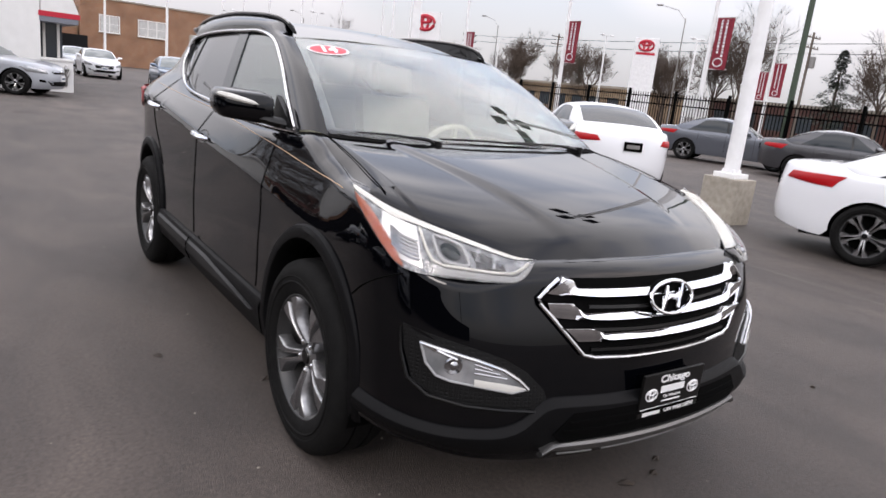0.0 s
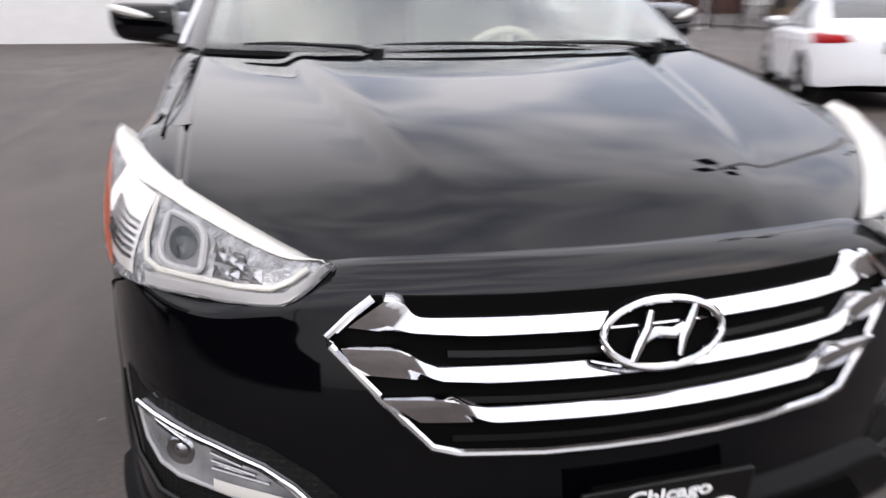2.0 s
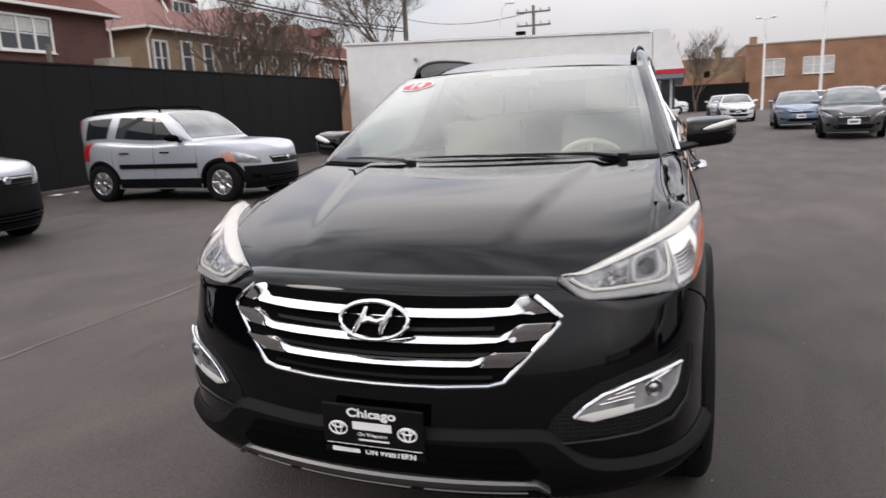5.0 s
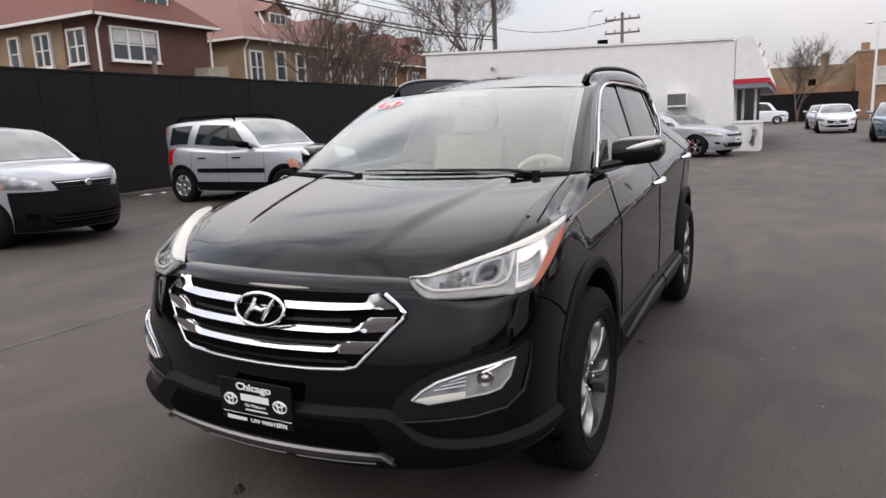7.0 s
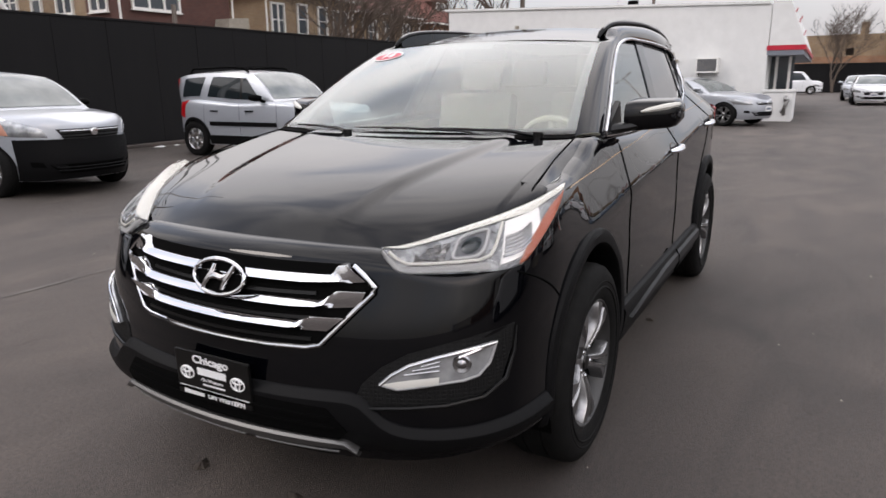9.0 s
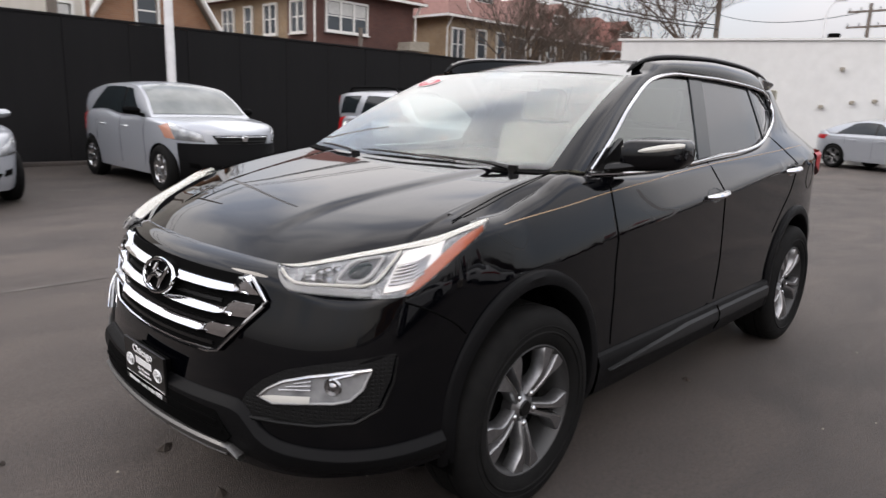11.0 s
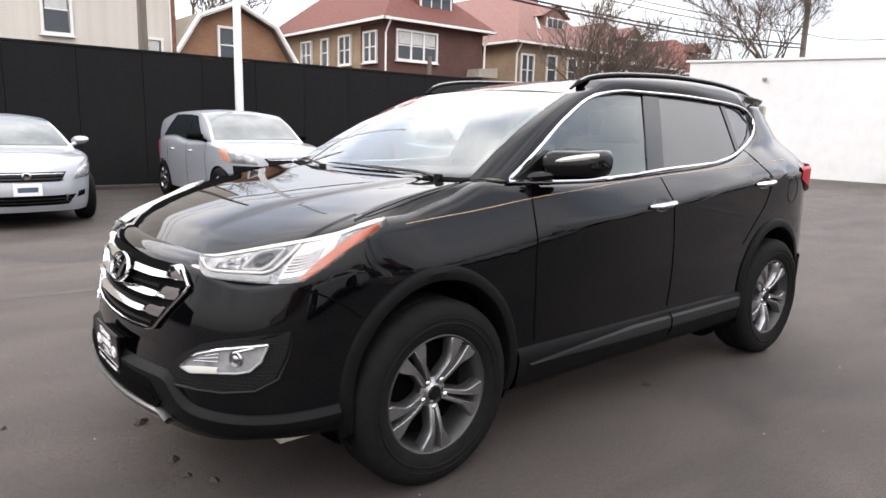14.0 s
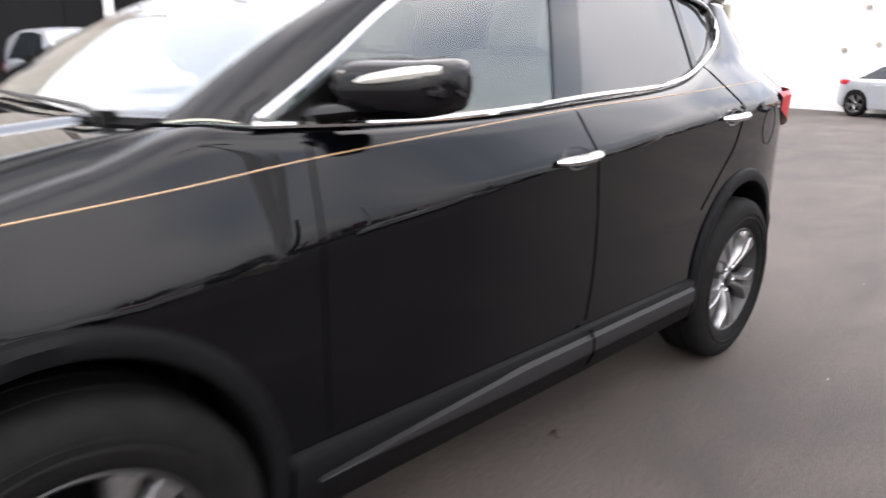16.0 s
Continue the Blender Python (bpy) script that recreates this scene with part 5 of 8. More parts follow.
SUV = dict(hatch=0.6, L=4.6, W=1.86, H=1.67, base=2.67, front_over=0.9, hood=1.06, nose_h=0.86, cowl=0.85, header=0.1, roof_end=-1.3, rear_base=-2.0, belt=1.05, trunk=1.08, van=True, grille="wide", pillars=(-0.05, -1.0), plate=False)
for x, y, a in ((-50.5, 17.3, 100), (-54.6, 17.6, 100), (-58.8, 17.9, 100), (-63.0, 18.2, 100)):
    parked_car("white_suv", "white compact SUV parked in a row", pose(x, y, 0, 0, 0, a), WHITE_PAINT, SMALL_WHEEL, **SUV)
parked_car("navy_suv", "dark navy SUV beside the iron gate", pose(-26.5, 14.6, 0, 0, 0, 188), NAVY_PAINT, BIG_WHEEL, **SUV)
parked_car("blue_hatchback", "small blue car behind the iron fence", pose(-40.0, 17.5, 0, 0, 0, 10), BLUE_PAINT, SMALL_WHEEL, **SUV)
# street-side row
parked_car("white_fastback", "white sedan with red tail lights, parked on the street side", pose(1.24, 7.32, 0, 0, 0, 20), WHITE_PAINT, BIG_WHEEL, **dict(SEDAN, trunk=1.07))
parked_car("white_street_sedan", "white sedan with wide red tail lights", pose(-6.0, 8.2, 0, 0, 0, 150), WHITE_PAINT, BIG_WHEEL, **SEDAN)
parked_car("grey_sedan", "steel-grey sedan parked facing the iron fence", pose(-9.6, 18.7, 0, 0, 0, 25), GREY_PAINT, BIG_WHEEL, **SEDAN)
parked_car("charcoal_sedan", "charcoal sedan parked facing the iron fence", pose(-5.5, 18.1, 0, 0, 0, 25), DARK_PAINT, BIG_WHEEL, **SEDAN)


# ---- the black SUV ----
suv = tagged(empty("black_suv", pose(0, 0, 0)), "glossy black mid-size SUV with chrome grille and grey cladding", "car")
S_NOSE = curve([0.20, 0.27, 0.34, 0.42, 0.50, 0.60, 0.70, 0.81, 0.88, 0.93, 1.0, 1.2], [2.15, 2.22, 2.255, 2.265, 2.26, 2.245, 2.225, 2.19, 2.165, 2.13, 2.07, 1.9])
S_TAIL = curve([0.25, 0.40, 0.70, 1.0, 1.15, 1.35, 1.5, 1.6], [-2.2, -2.33, -2.36, -2.34, -2.30, -2.2, -2.1, -2.05])
S_WIDTH = curve([0.22, 0.32, 0.42, 0.55, 0.70, 0.85, 0.97, 1.05, 1.12, 1.17, 1.22, 1.30, 1.42, 1.55, 1.62], [0.84, 0.898, 0.910, 0.908, 0.909, 0.907, 0.894, 0.874, 0.843, 0.811, 0.775, 0.725, 0.665, 0.612, 0.60])
HOOD_Z = curve([0.80, 0.93, 1.07, 1.15, 1.40, 1.70, 1.95, 2.03, 2.09, 2.15, 2.20], [1.166, 1.164, 1.157, 1.149, 1.119, 1.072, 1.014, 0.987, 0.946, 0.908, 0.87])
HOOD_DROP = curve([0.80, 0.95, 1.15, 1.40, 1.66, 1.90, 2.05, 2.20], [-0.012, -0.008, 0.0, 0.016, 0.042, 0.075, 0.10, 0.10])
BELT = curve([0.92, 0.5, 0.2, -0.3, -0.7, -0.92, -1.18, -1.36, -1.44, -1.47, -1.50, -1.7, -2.05, -2.4], [1.157, 1.147, 1.155, 1.187, 1.207, 1.233, 1.30, 1.37, 1.42, 1.50, 1.56, 1.575, 1.56, 1.54])
DLO_TOP = curve([-1.46, -1.38, -1.25, -0.94, -0.5, -0.1, 0.0, 0.197, 0.475, 0.70, 0.92], [1.47, 1.525, 1.548, 1.566, 1.580, 1.580, 1.573, 1.54, 1.417, 1.281, 1.158])
GLASS_Y = curve([1.10, 1.16, 1.28, 1.42, 1.54, 1.60], [0.815, 0.80, 0.755, 0.70, 0.65, 0.625])


def glass_y(x, z):
    return GLASS_Y(z) - (0.06 * ((-0.8 - x) / 0.65) ** 2 if x < -0.8 else 0.0)


CORNER_Y = curve([1.5, 1.545, 1.66, 1.78, 1.88, 1.99, 2.072, 2.2], [0.868, 0.855, 0.80, 0.735, 0.67, 0.58, 0.50, 0.40])


def hood_z(x, y):
    q = abs(y) / 0.8
    # the middle is raised a little inside a straight step along each side
    t = min(1.0, max(0.0, (abs(y) - (0.30 + 0.22 * (2.1 - x))) / 0.075 + 0.5))
    crease = 0.012 * (1 - t * t * (3 - 2 * t)) * min(1.0, max(0.0, (2.06 - x) / 0.30)) 
    # the corners fall away towards the lamps
    t = min(1.0, max(0.0, (x - 1.50) / 0.25), max(0.0, (2.13 - x) / 0.10))
    d = abs(y) - CORNER_Y(x)
    fall = 0.27 * (math.sqrt(d * d + 0.0016) + d) / 2 * t * t * (3 - 2 * t) if d > -0.3 else 0.0
    # the fender rolls over outside the hood's cut
    d = max(0.0, abs(y) - 0.77)
    fall += 0.42 * d * min(1.0, max(0.0, (x - 1.0) / 0.2), max(0.0, (1.62 - x) / 0.2)) if 1.0 < x < 1.62 else 0.0
    return HOOD_Z(x) - HOOD_DROP(x) * q ** 2.2 + crease - fall


def suv_top(x, y):
    if x > 1.05:
        return hood_z(x, y)
    if x > 0.90:
        t = (x - 0.90) / 0.15
        t = t * t * (3 - 2 * t)
        return BELT(0.92) * (1 - t) + hood_z(x, y) * t
    return BELT(x)


ARCH_R, ARCH_Z = 0.405, 0.42
SUV_SILL = curve([-2.36, -2.2, -1.8, -0.9, 0.9, 1.8, 2.0, 2.15, 2.3], [0.42, 0.36, 0.30, 0.27, 0.27, 0.33, 0.33, 0.305, 0.285])
CREASE_Z = curve([-2.3, -1.94, -0.92, -0.22, 0.34, 0.79, 1.16, 1.6], [1.21, 1.176, 1.102, 1.024, 0.973, 0.920, 0.872, 0.84])


def flank_crease(x, z):
    """The line through the door handles: the side leans in above it and undercuts a little below."""
    fade = min(1.0, max(0.0, (1.70 - x) / 0.35)) * min(1.0, max(0.0, (x + 2.2) / 0.3))
    zc, w = CREASE_Z(x), S_WIDTH(z)
    if z < 0.70 or (z > zc + 0.17 and x < 0.3):
        return 0.0
    m = min(1.0, max(0.0, (x - 0.3) / 0.6))
    lean = 0.36 * (math.sqrt((z - zc) ** 2 + 0.0007) + z - zc) / 2
    if z <= zc:
        return (0.909 - 0.004 * math.sin(math.pi * (z - 0.70) / (zc - 0.70)) - lean * m - w) * fade
    t = (z - zc) / 0.17
    back = 0.0 if t > 1 else 0.909 + (S_WIDTH(zc + 0.17) - 0.909) * t - w
    wing = 0.909 - lean - w
    return (back * (1 - m) + wing * m) * fade


shell = Shell(S_NOSE, S_TAIL, S_WIDTH, suv_top, (0.6, 10.0, 2.0), (-1.0, 4.0, 2.4), [(1.35, ARCH_Z, ARCH_R), (-1.35, ARCH_Z, ARCH_R)], SUV_SILL, 0.045, flank_crease)
cols, g = shell.grid(34, 64)


def cowl_x(y):
    """Where the hood ends before the screen, and the fender before the door glass."""
    t = min(1.0, max(0.0, (abs(y) - 0.735) / 0.05))
    return (1.165 - 0.095 * (min(abs(y), 0.735) / 0.735) ** 2) * (1 - t) + 0.91 * t


bm = bmesh.new()
sheet(bm, g)
part("body_shell", mirrored(bm), PAINT_BLACK, suv, "glossy black painted body")
# hood, carried on from the shell's rounded top edge
bm = bmesh.new()
rows, flank_rows = [], []
for s, col in zip(cols, g):
    p = col[-1]
    if p.x > 0.93:
        row = [p]
        xe = min(cowl_x(p.y) if p.y < 0.735 else 1.60, p.x - 0.004)
        if p.x <= 1.62:
            # the fender's top runs across to the hood's cut
            y1 = min(0.733, p.y - 0.004)
            for k in range(1, 25):
                t = k / 24
                row.append(Vector((p.x, p.y + (y1 - p.y) * t, p.z + (suv_top(p.x, y1) - p.z) * t * (1.7 - 0.7 * t))))
            flank_rows.append(row)
            continue
        for k in range(1, 25):
            x = p.x + (xe - p.x) * k / 24
            top_z = lambda v: suv_top(v, p.y) if p.y > 0.7 else hood_z(v, p.y)
            row.append(Vector((x, p.y, top_z(x) - (top_z(p.x) - p.z) * math.exp(-((p.x - x) / 0.10)))))
        rows.append(row)
sheet(bm, rows)
part("hood", mirrored(bm), PAINT_BLACK, suv, "black hood with soft creases")
for side in (1, -1):
    bm = bmesh.new()
    sheet(bm, [[Vector((p.x, side * p.y, p.z)) for p in row] for row in flank_rows])
    part("fender_top", bm, PAINT_BLACK, suv)

# roof, side frames and glass
ROOF_Z = curve([0.42, 0.20, 0.0, -0.3, -0.7, -1.1, -1.6, -2.08], [1.566, 1.606, 1.637, 1.670, 1.688, 1.684, 1.652, 1.595])
EDGE_Z = curve([0.36, 0.12, -0.1, -0.4, -0.8, -1.2, -1.7, -2.08], [1.545, 1.580, 1.607, 1.634, 1.645, 1.638, 1.610, 1.572])
EDGE_Y = curve([0.34, 0.10, -0.5, -1.2, -1.55, -1.7, -1.8, -1.9, -2.0, -2.08], [0.605, 0.60, 0.592, 0.575, 0.560, 0.545, 0.515, 0.45, 0.33, 0.15])


def header(q):
    return Vector((0.41 - 0.07 * q * q, 0.605 * q, ROOF_Z(0.41) - (ROOF_Z(0.41) - EDGE_Z(0.34)) * q * q))


def cowl_edge(q):
    return Vector((1.17 - 0.097 * q * q, 0.735 * q, 1.152 + 0.012 * q * q))


bm = bmesh.new()
rows = []
for i in range(29):
    row = []
    for j in range(21):
        q = -1 + 2 * j / 20
        h = header(q)
        x = h.x + (-2.03 - h.x) * i / 28
        ye = EDGE_Y(x)
        row.append(Vector((x, ye * q, ROOF_Z(x) - (ROOF_Z(x) - EDGE_Z(x)) * abs(q) ** 2.4)))
    rows.append(row)
sheet(bm, rows)
part("roof", bm, PAINT_BLACK, suv)


def windscreen(q, v, off=0.0):
    p = cowl_edge(q) * (1 - v) + header(q) * v
    return p + Vector((0.5, 0, 0.86)) * (0.035 * math.sin(math.pi * v) * (1 - 0.4 * q * q) + off)


bm = bmesh.new()
for off, turn in ((0.0, 1), (-0.006, -1)):
    sheet(bm, [[windscreen(turn * (-1 + 2 * j / 24), i / 16, off) for j in range(25)] for i in range(17)])
GLASS = material("clear_car_glass", (0.90, 0.97, 0.93), 0.0, Transmission_Weight=1.0, IOR=1.62)
FRIT = material("printed_glass_border", (0.03, 0.03, 0.032), 0.6)
GLASS_TINT = material("privacy_glass", (0.03, 0.032, 0.035), 0.0, Transmission_Weight=0.25, IOR=1.75)
pane = part("windscreen", bm, GLASS, suv, "clear windscreen with a shaded top band", recalc=False)
pane.visible_shadow = False
# dark printed border behind the glass's edge, deeper at the mirror's foot
bm = bmesh.new()
for side in (1, -1):
    sheet(bm, [[windscreen(side * q, i / 16, -0.012) for q in (0.945, 0.97, 0.995)] for i in range(17)])
for v0, v1 in ((0.004, 0.055), (0.962, 0.998)):
    sheet(bm, [[windscreen(-0.945 + 1.89 * j / 24, v0 + (v1 - v0) * i / 2, -0.012) for j in range(25)] for i in range(3)])
sheet(bm, [[windscreen(-0.17 + 0.34 * j / 6, 0.90 + 0.062 * i / 2, -0.012) for j in range(7)] for i in range(3)])
part("printed_border", bm, FRIT, suv, "dark printed border of the windscreen")


RAIL = [(0.28, 0.578, 1.572), (0.24, 0.58, 1.598), (0.15, 0.582, 1.630), (0.0, 0.582, 1.653), (-0.25, 0.582, 1.670), (-0.65, 0.578, 1.682), (-1.0, 0.570, 1.676), (-1.3, 0.560, 1.656), (-1.50, 0.551, 1.628), (-1.60, 0.548, 1.598)]
RAIL_AT = [curve([-p[0] for p in RAIL], [p[i] for p in RAIL]) for i in (1, 2)]


def frame_inner(t):
    """From the screen's foot (0) to its head (1) and along the roof's edge to the back (2)."""
    if t <= 1:
        return windscreen(1, t)
    x = 0.34 + (-2.03 - 0.34) * (t - 1)
    f = min(1.0, max(0.0, (0.27 - x) / 0.10), max(0.0, (x + 1.60) / 0.12)) if -1.60 < x < 0.27 else 0.0
    return Vector((x, EDGE_Y(x), EDGE_Z(x))).lerp(Vector((x, RAIL_AT[0](-x) + 0.010, RAIL_AT[1](-x) - 0.008)), f)


def frame_outer(t):
    x = 0.92 - 0.70 * t if t <= 1 else 0.22 - 1.68 * min(1, (t - 1) * 1.45)
    if t > 1 and (t - 1) * 1.45 > 1:
        x = -1.46 - (2.02 - 1.46) * ((t - 1) * 1.45 - 1) / 0.45
        return Vector((x, shell.point(shell.s_of(x, 1.5), BELT(x) - 0.002).y - 0.004, BELT(x) - 0.004))
    z = DLO_TOP(x)
    return Vector((x, glass_y(x, z) + 0.004, z))


for side in (1, -1):
    bm = bmesh.new()
    rows = []
    for k in range(81):
        t = 2 * k / 80
        a, b = frame_inner(t), frame_outer(t)
        row = []
        for j in range(9):
            u = j / 8
            p = a * (1 - u) + b * u
            p = p + Vector((0.12, 0.75, 0.55)).normalized() * 0.020 * math.sin(math.pi * u)
            row.append(Vector((p.x, p.y * side, p.z)))
        rows.append(row)
    sheet(bm, rows)
    part("side_frame", bm, PAINT_BLACK, suv)


def side_glass(name, x_back, x_front, mat, inset=0.010):
    """x_back and x_front give x by the share of height; built for both sides."""
    for side in (1, -1):
        bm = bmesh.new()
        for o in (0.0, 0.005):
            rows = []
            for i in range(19) if (o > 0) != (side > 0) else reversed(range(19)):
                row = []
                for j in range(11):
                    v = j / 10
                    x = x_back(v) + (x_front(v) - x_back(v)) * i / 18
                    z = BELT(max(x, -1.455)) - 0.01 + (DLO_TOP(max(min(x, 0.9), -1.46)) + 0.01 - BELT(max(x, -1.455))) * v
                    row.append(Vector((x, side * (glass_y(x, z) - inset - o), z)))
                rows.append(row)
            sheet(bm, rows)
        ob = part(name, bm, mat, suv, recalc=False)
        ob.visible_shadow = False


GLASS_SIDE = material("grey_green_side_glass", (0.40, 0.46, 0.44), 0.0, Transmission_Weight=1.0, IOR=1.7)
side_glass("front_door_glass", lambda v: -0.11 - 0.14 * v, lambda v: 0.90, GLASS_SIDE)
side_glass("rear_door_glass", lambda v: -1.09 + 0.05 * v, lambda v: -0.25 - 0.14 * v, GLASS_TINT)
side_glass("quarter_glass", lambda v: -1.455, lambda v: -1.13 + 0.05 * v, GLASS_TINT)
for side in (1, -1):
    for nm, xa, xb in (("pillar_b", lambda v: -0.25 - 0.14 * v, lambda v: -0.10 - 0.14 * v), ("pillar_c", lambda v: -1.135 + 0.05 * v, lambda v: -1.085 + 0.05 * v)):
        bm = bmesh.new()
        rows = []
        for x_ in (xa, xb):
            for o in ((-0.02, 0.0) if x_ is xa else (0.0, -0.02)):
                rows.append([])
                for j in range(9):
                    v = j / 8
                    x = x_(v)
                    z = BELT(x) - 0.01 + (DLO_TOP(x) + 0.01 - BELT(x)) * v
                    rows[-1].append(Vector((x, side * (glass_y(x, z) - 0.004 + o), z)))
        sheet(bm, rows)
        part(nm, bm, GLASS_DARK, suv)
    # bright moulding all round the side glass
    loop = [(x, BELT(x)) for x in np.linspace(0.915, -1.44, 44)] + [(-1.458, 1.44), (-1.463, 1.475)] + [(x, DLO_TOP(x)) for x in list(np.linspace(-1.44, 0.0, 28)) + list(np.linspace(0.05, 0.90, 22))]
    bm = bmesh.new()
    tube(bm, [Vector((x, side * (glass_y(x, z) + 0.010 + 0.006 * min(1, max(0, (-1.2 - x) / 0.15))), z)) for x, z in loop], 0.0085, 8, closed=True)
    part("window_moulding", bm, CHROME, suv, "thin chrome window surround")


def face_at(y, z, off=0.0):
    """A place on the nose by its breadth and height."""
    p = shell.point(shell.s_at_y(abs(y), z), z, off)
    return Vector((p.x, p.y if y >= 0 else -p.y, p.z))


def body_at(s, z, off=0.0, side=1):
    p = shell.point(s, z, off)
    return Vector((p.x, side * p.y, p.z))


def ribbon(bm, line, half, off, place, n_across=2, depth=0.012):
    """A raised strip along a line of (u, v) with half-height half(i)."""
    rows = []
    for i, (u, v) in enumerate(line):
        h = half(i) if callable(half) else half
        rows.append([place(u, v - h, off - depth), place(u, v - h, off)] + [place(u, v - h + 2 * h * k / n_across, off) for k in range(1, n_across)] + [place(u, v + h, off), place(u, v + h, off - depth)])
    return sheet(bm, rows)


# grille
grille = empty("grille")
grille.parent = suv
tagged(grille, "wide chrome-barred grille")
GR = [(-0.445, 0.872), (-0.518, 0.812), (-0.365, 0.642), (-0.2, 0.630), (0.0, 0.627), (0.2, 0.630), (0.365, 0.642), (0.518, 0.812), (0.445, 0.872), (0.2, 0.867), (0.0, 0.866), (-0.2, 0.867)]
bm = bmesh.new()
ring_patch(bm, refine(GR, 0.03), face_at, 8, 0.005)
part("grille_mesh", bm, MATTE, grille)
bm = bmesh.new()
trace = [(-0.445, 0.872), (-0.48, 0.847), (-0.515, 0.816), (-0.512, 0.803), (-0.47, 0.756), (-0.42, 0.70), (-0.372, 0.648), (-0.33, 0.637), (-0.2, 0.629), (-0.1, 0.627), (0.0, 0.626)]
trace += [(-u, v) for u, v in trace[-2::-1]]
tube(bm, [face_at(u, v, 0.012) for u, v in trace], 0.007, 8)
part("grille_frame", bm, CHROME, grille)
HEX_W = curve([0.60, 0.642, 0.812, 0.878, 0.90], [0.32, 0.346, 0.494, 0.424, 0.41])
for lo0, lo1, up0, up1, a0, a1 in ((0.812, 0.826, 0.843, 0.872, 0.79, 0.97), (0.744, 0.757, 0.773, 0.805, 0.75, 0.84), (0.684, 0.684, 0.710, 0.731, 0.70, 0.80)):
    bm = bmesh.new()
    rows = []
    for k in range(73):
        q = -1 + 2 * k / 72
        a = abs(q)
        sag = -0.010 * math.cos(a * math.pi / 2)
        t = min(1, max(0, (a - a0) / (a1 - a0)))
        t = t * t * (3 - 2 * t)
        lo = lo0 + sag + (lo1 - lo0) * min(1, max(0, (a - 0.6) / 0.4)) + 0.003
        up = up0 + sag + (up1 - up0) * t + 0.003
        h = up - lo

        def bar_at(f, off):
            z = lo + h * f
            return face_at(q * HEX_W(z), z, off)
        prof = ((-0.10, 0.002, 0.002), (0.0, 0.010, 0.010), (0.32, 0.026, 0.016), (0.36, 0.0275, 0.017), (0.95, 0.014, 0.029), (0.99, 0.011, 0.029), (1.02, 0.0, 0.002))
        rows.append([bar_at(f, o0 + (o1 - o0) * t) for f, o0, o1 in prof])
    sheet(bm, rows)
    for row in (rows[0], rows[-1]):
        bm.faces.new([bm.verts.new(p) for p in row])
    part("grille_bar", bm, CHROME, grille)
    bm = bmesh.new()
    ribbon(bm, [(-0.34 + 0.68 * k / 40, lo0 - 0.024 - 0.010 * math.cos(k / 40 * math.pi - math.pi / 2)) for k in range(41)], 0.005, 0.010, face_at)
    part("grille_slat", bm, BLACK, grille)
# matte black strip painted in for the shaded gap under the hood's edge
bm = bmesh.new()
sheet(bm, [[face_at(y, z, 0.005) for z in (0.845, 0.855, 0.862, 0.868)] for y in np.linspace(-0.43, 0.43, 41)])
part("grille_gap_shade", bm, MATTE, grille)
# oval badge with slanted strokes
badge = empty("badge")
badge.parent = grille
tagged(badge, "chrome oval badge")
bm = bmesh.new()
loop = [(0.103 * math.cos(a * math.pi / 24), 0.806 + 0.051 * math.sin(a * math.pi / 24)) for a in range(48)]
tube(bm, [face_at(u, v, 0.036) for u, v in loop], 0.0068, 8, closed=True)
part("ring", bm, CHROME, badge)
bm = bmesh.new()
ring_patch(bm, [(u * 0.98, 0.806 + (v - 0.806) * 0.98) for u, v in loop], face_at, 5, 0.026)
part("disc", bm, MATTE, badge)
bm = bmesh.new()
for line in ([(-0.058, 0.768), (-0.046, 0.79), (-0.030, 0.815), (-0.022, 0.842)], [(0.022, 0.770), (0.030, 0.797), (0.046, 0.822), (0.058, 0.844)], [(-0.040, 0.797), (-0.015, 0.808), (0.015, 0.804), (0.040, 0.815)]):
    tube(bm, [face_at(u, v, 0.036) for u, v in line], [0.0065, 0.0095, 0.0095, 0.0065], 8)
part("inner_stroke", bm, CHROME, badge)

# headlights
HL_CLEAR = material("headlight_cover", (1, 1, 1), 0.0, Transmission_Weight=1.0, IOR=1.3)
HL_CHAMBER = speckle(material("headlight_reflector", (0.2, 0.2, 0.21), 0.3, 0.6), 28, (0.09, 0.092, 0.096), (0.30, 0.305, 0.31), rough=(0.12, 0.4), bump=0.5, bump_scale=70)
HL_BAND = material("headlight_band", (0.52, 0.51, 0.47), 0.4)
HL_GREY = material("headlight_inner_grey", (0.30, 0.30, 0.30), 0.35)
HL_SILVER = material("headlight_bowl", (0.35, 0.35, 0.36), 0.15, 1.0)
HL_DARK = material("headlight_bezel", (0.10, 0.10, 0.105), 0.3, 0.4)
LAMP_TOP = [curve([0.0, 0.2, 0.4, 0.6, 0.8, 1.0], v) for v in ([2.072, 1.99, 1.88, 1.78, 1.66, 1.545], [0.500, 0.58, 0.67, 0.735, 0.80, 0.848], [0.900, 0.925, 0.957, 0.981, 1.011, 1.031])]
S_LAMP = curve([0.0, 0.15, 0.40, 0.62, 0.72, 0.88, 1.0], [shell.s_at_y(0.500, 0.9), shell.s_at_y(0.585, 0.86), shell.s_at_y(0.715, 0.86), shell.s_of(1.95, 0.86), shell.s_of(1.885, 0.86), shell.s_of(1.67, 0.99), shell.s_of(1.545, 1.03)])
Z_LAMP = curve([0.0, 0.15, 0.40, 0.62, 0.72, 0.88, 1.0], [0.902, 0.852, 0.850, 0.852, 0.858, 0.972, 1.030])
LAMP_OUT = Vector((0.60, 0.46, 0.65)).normalized()


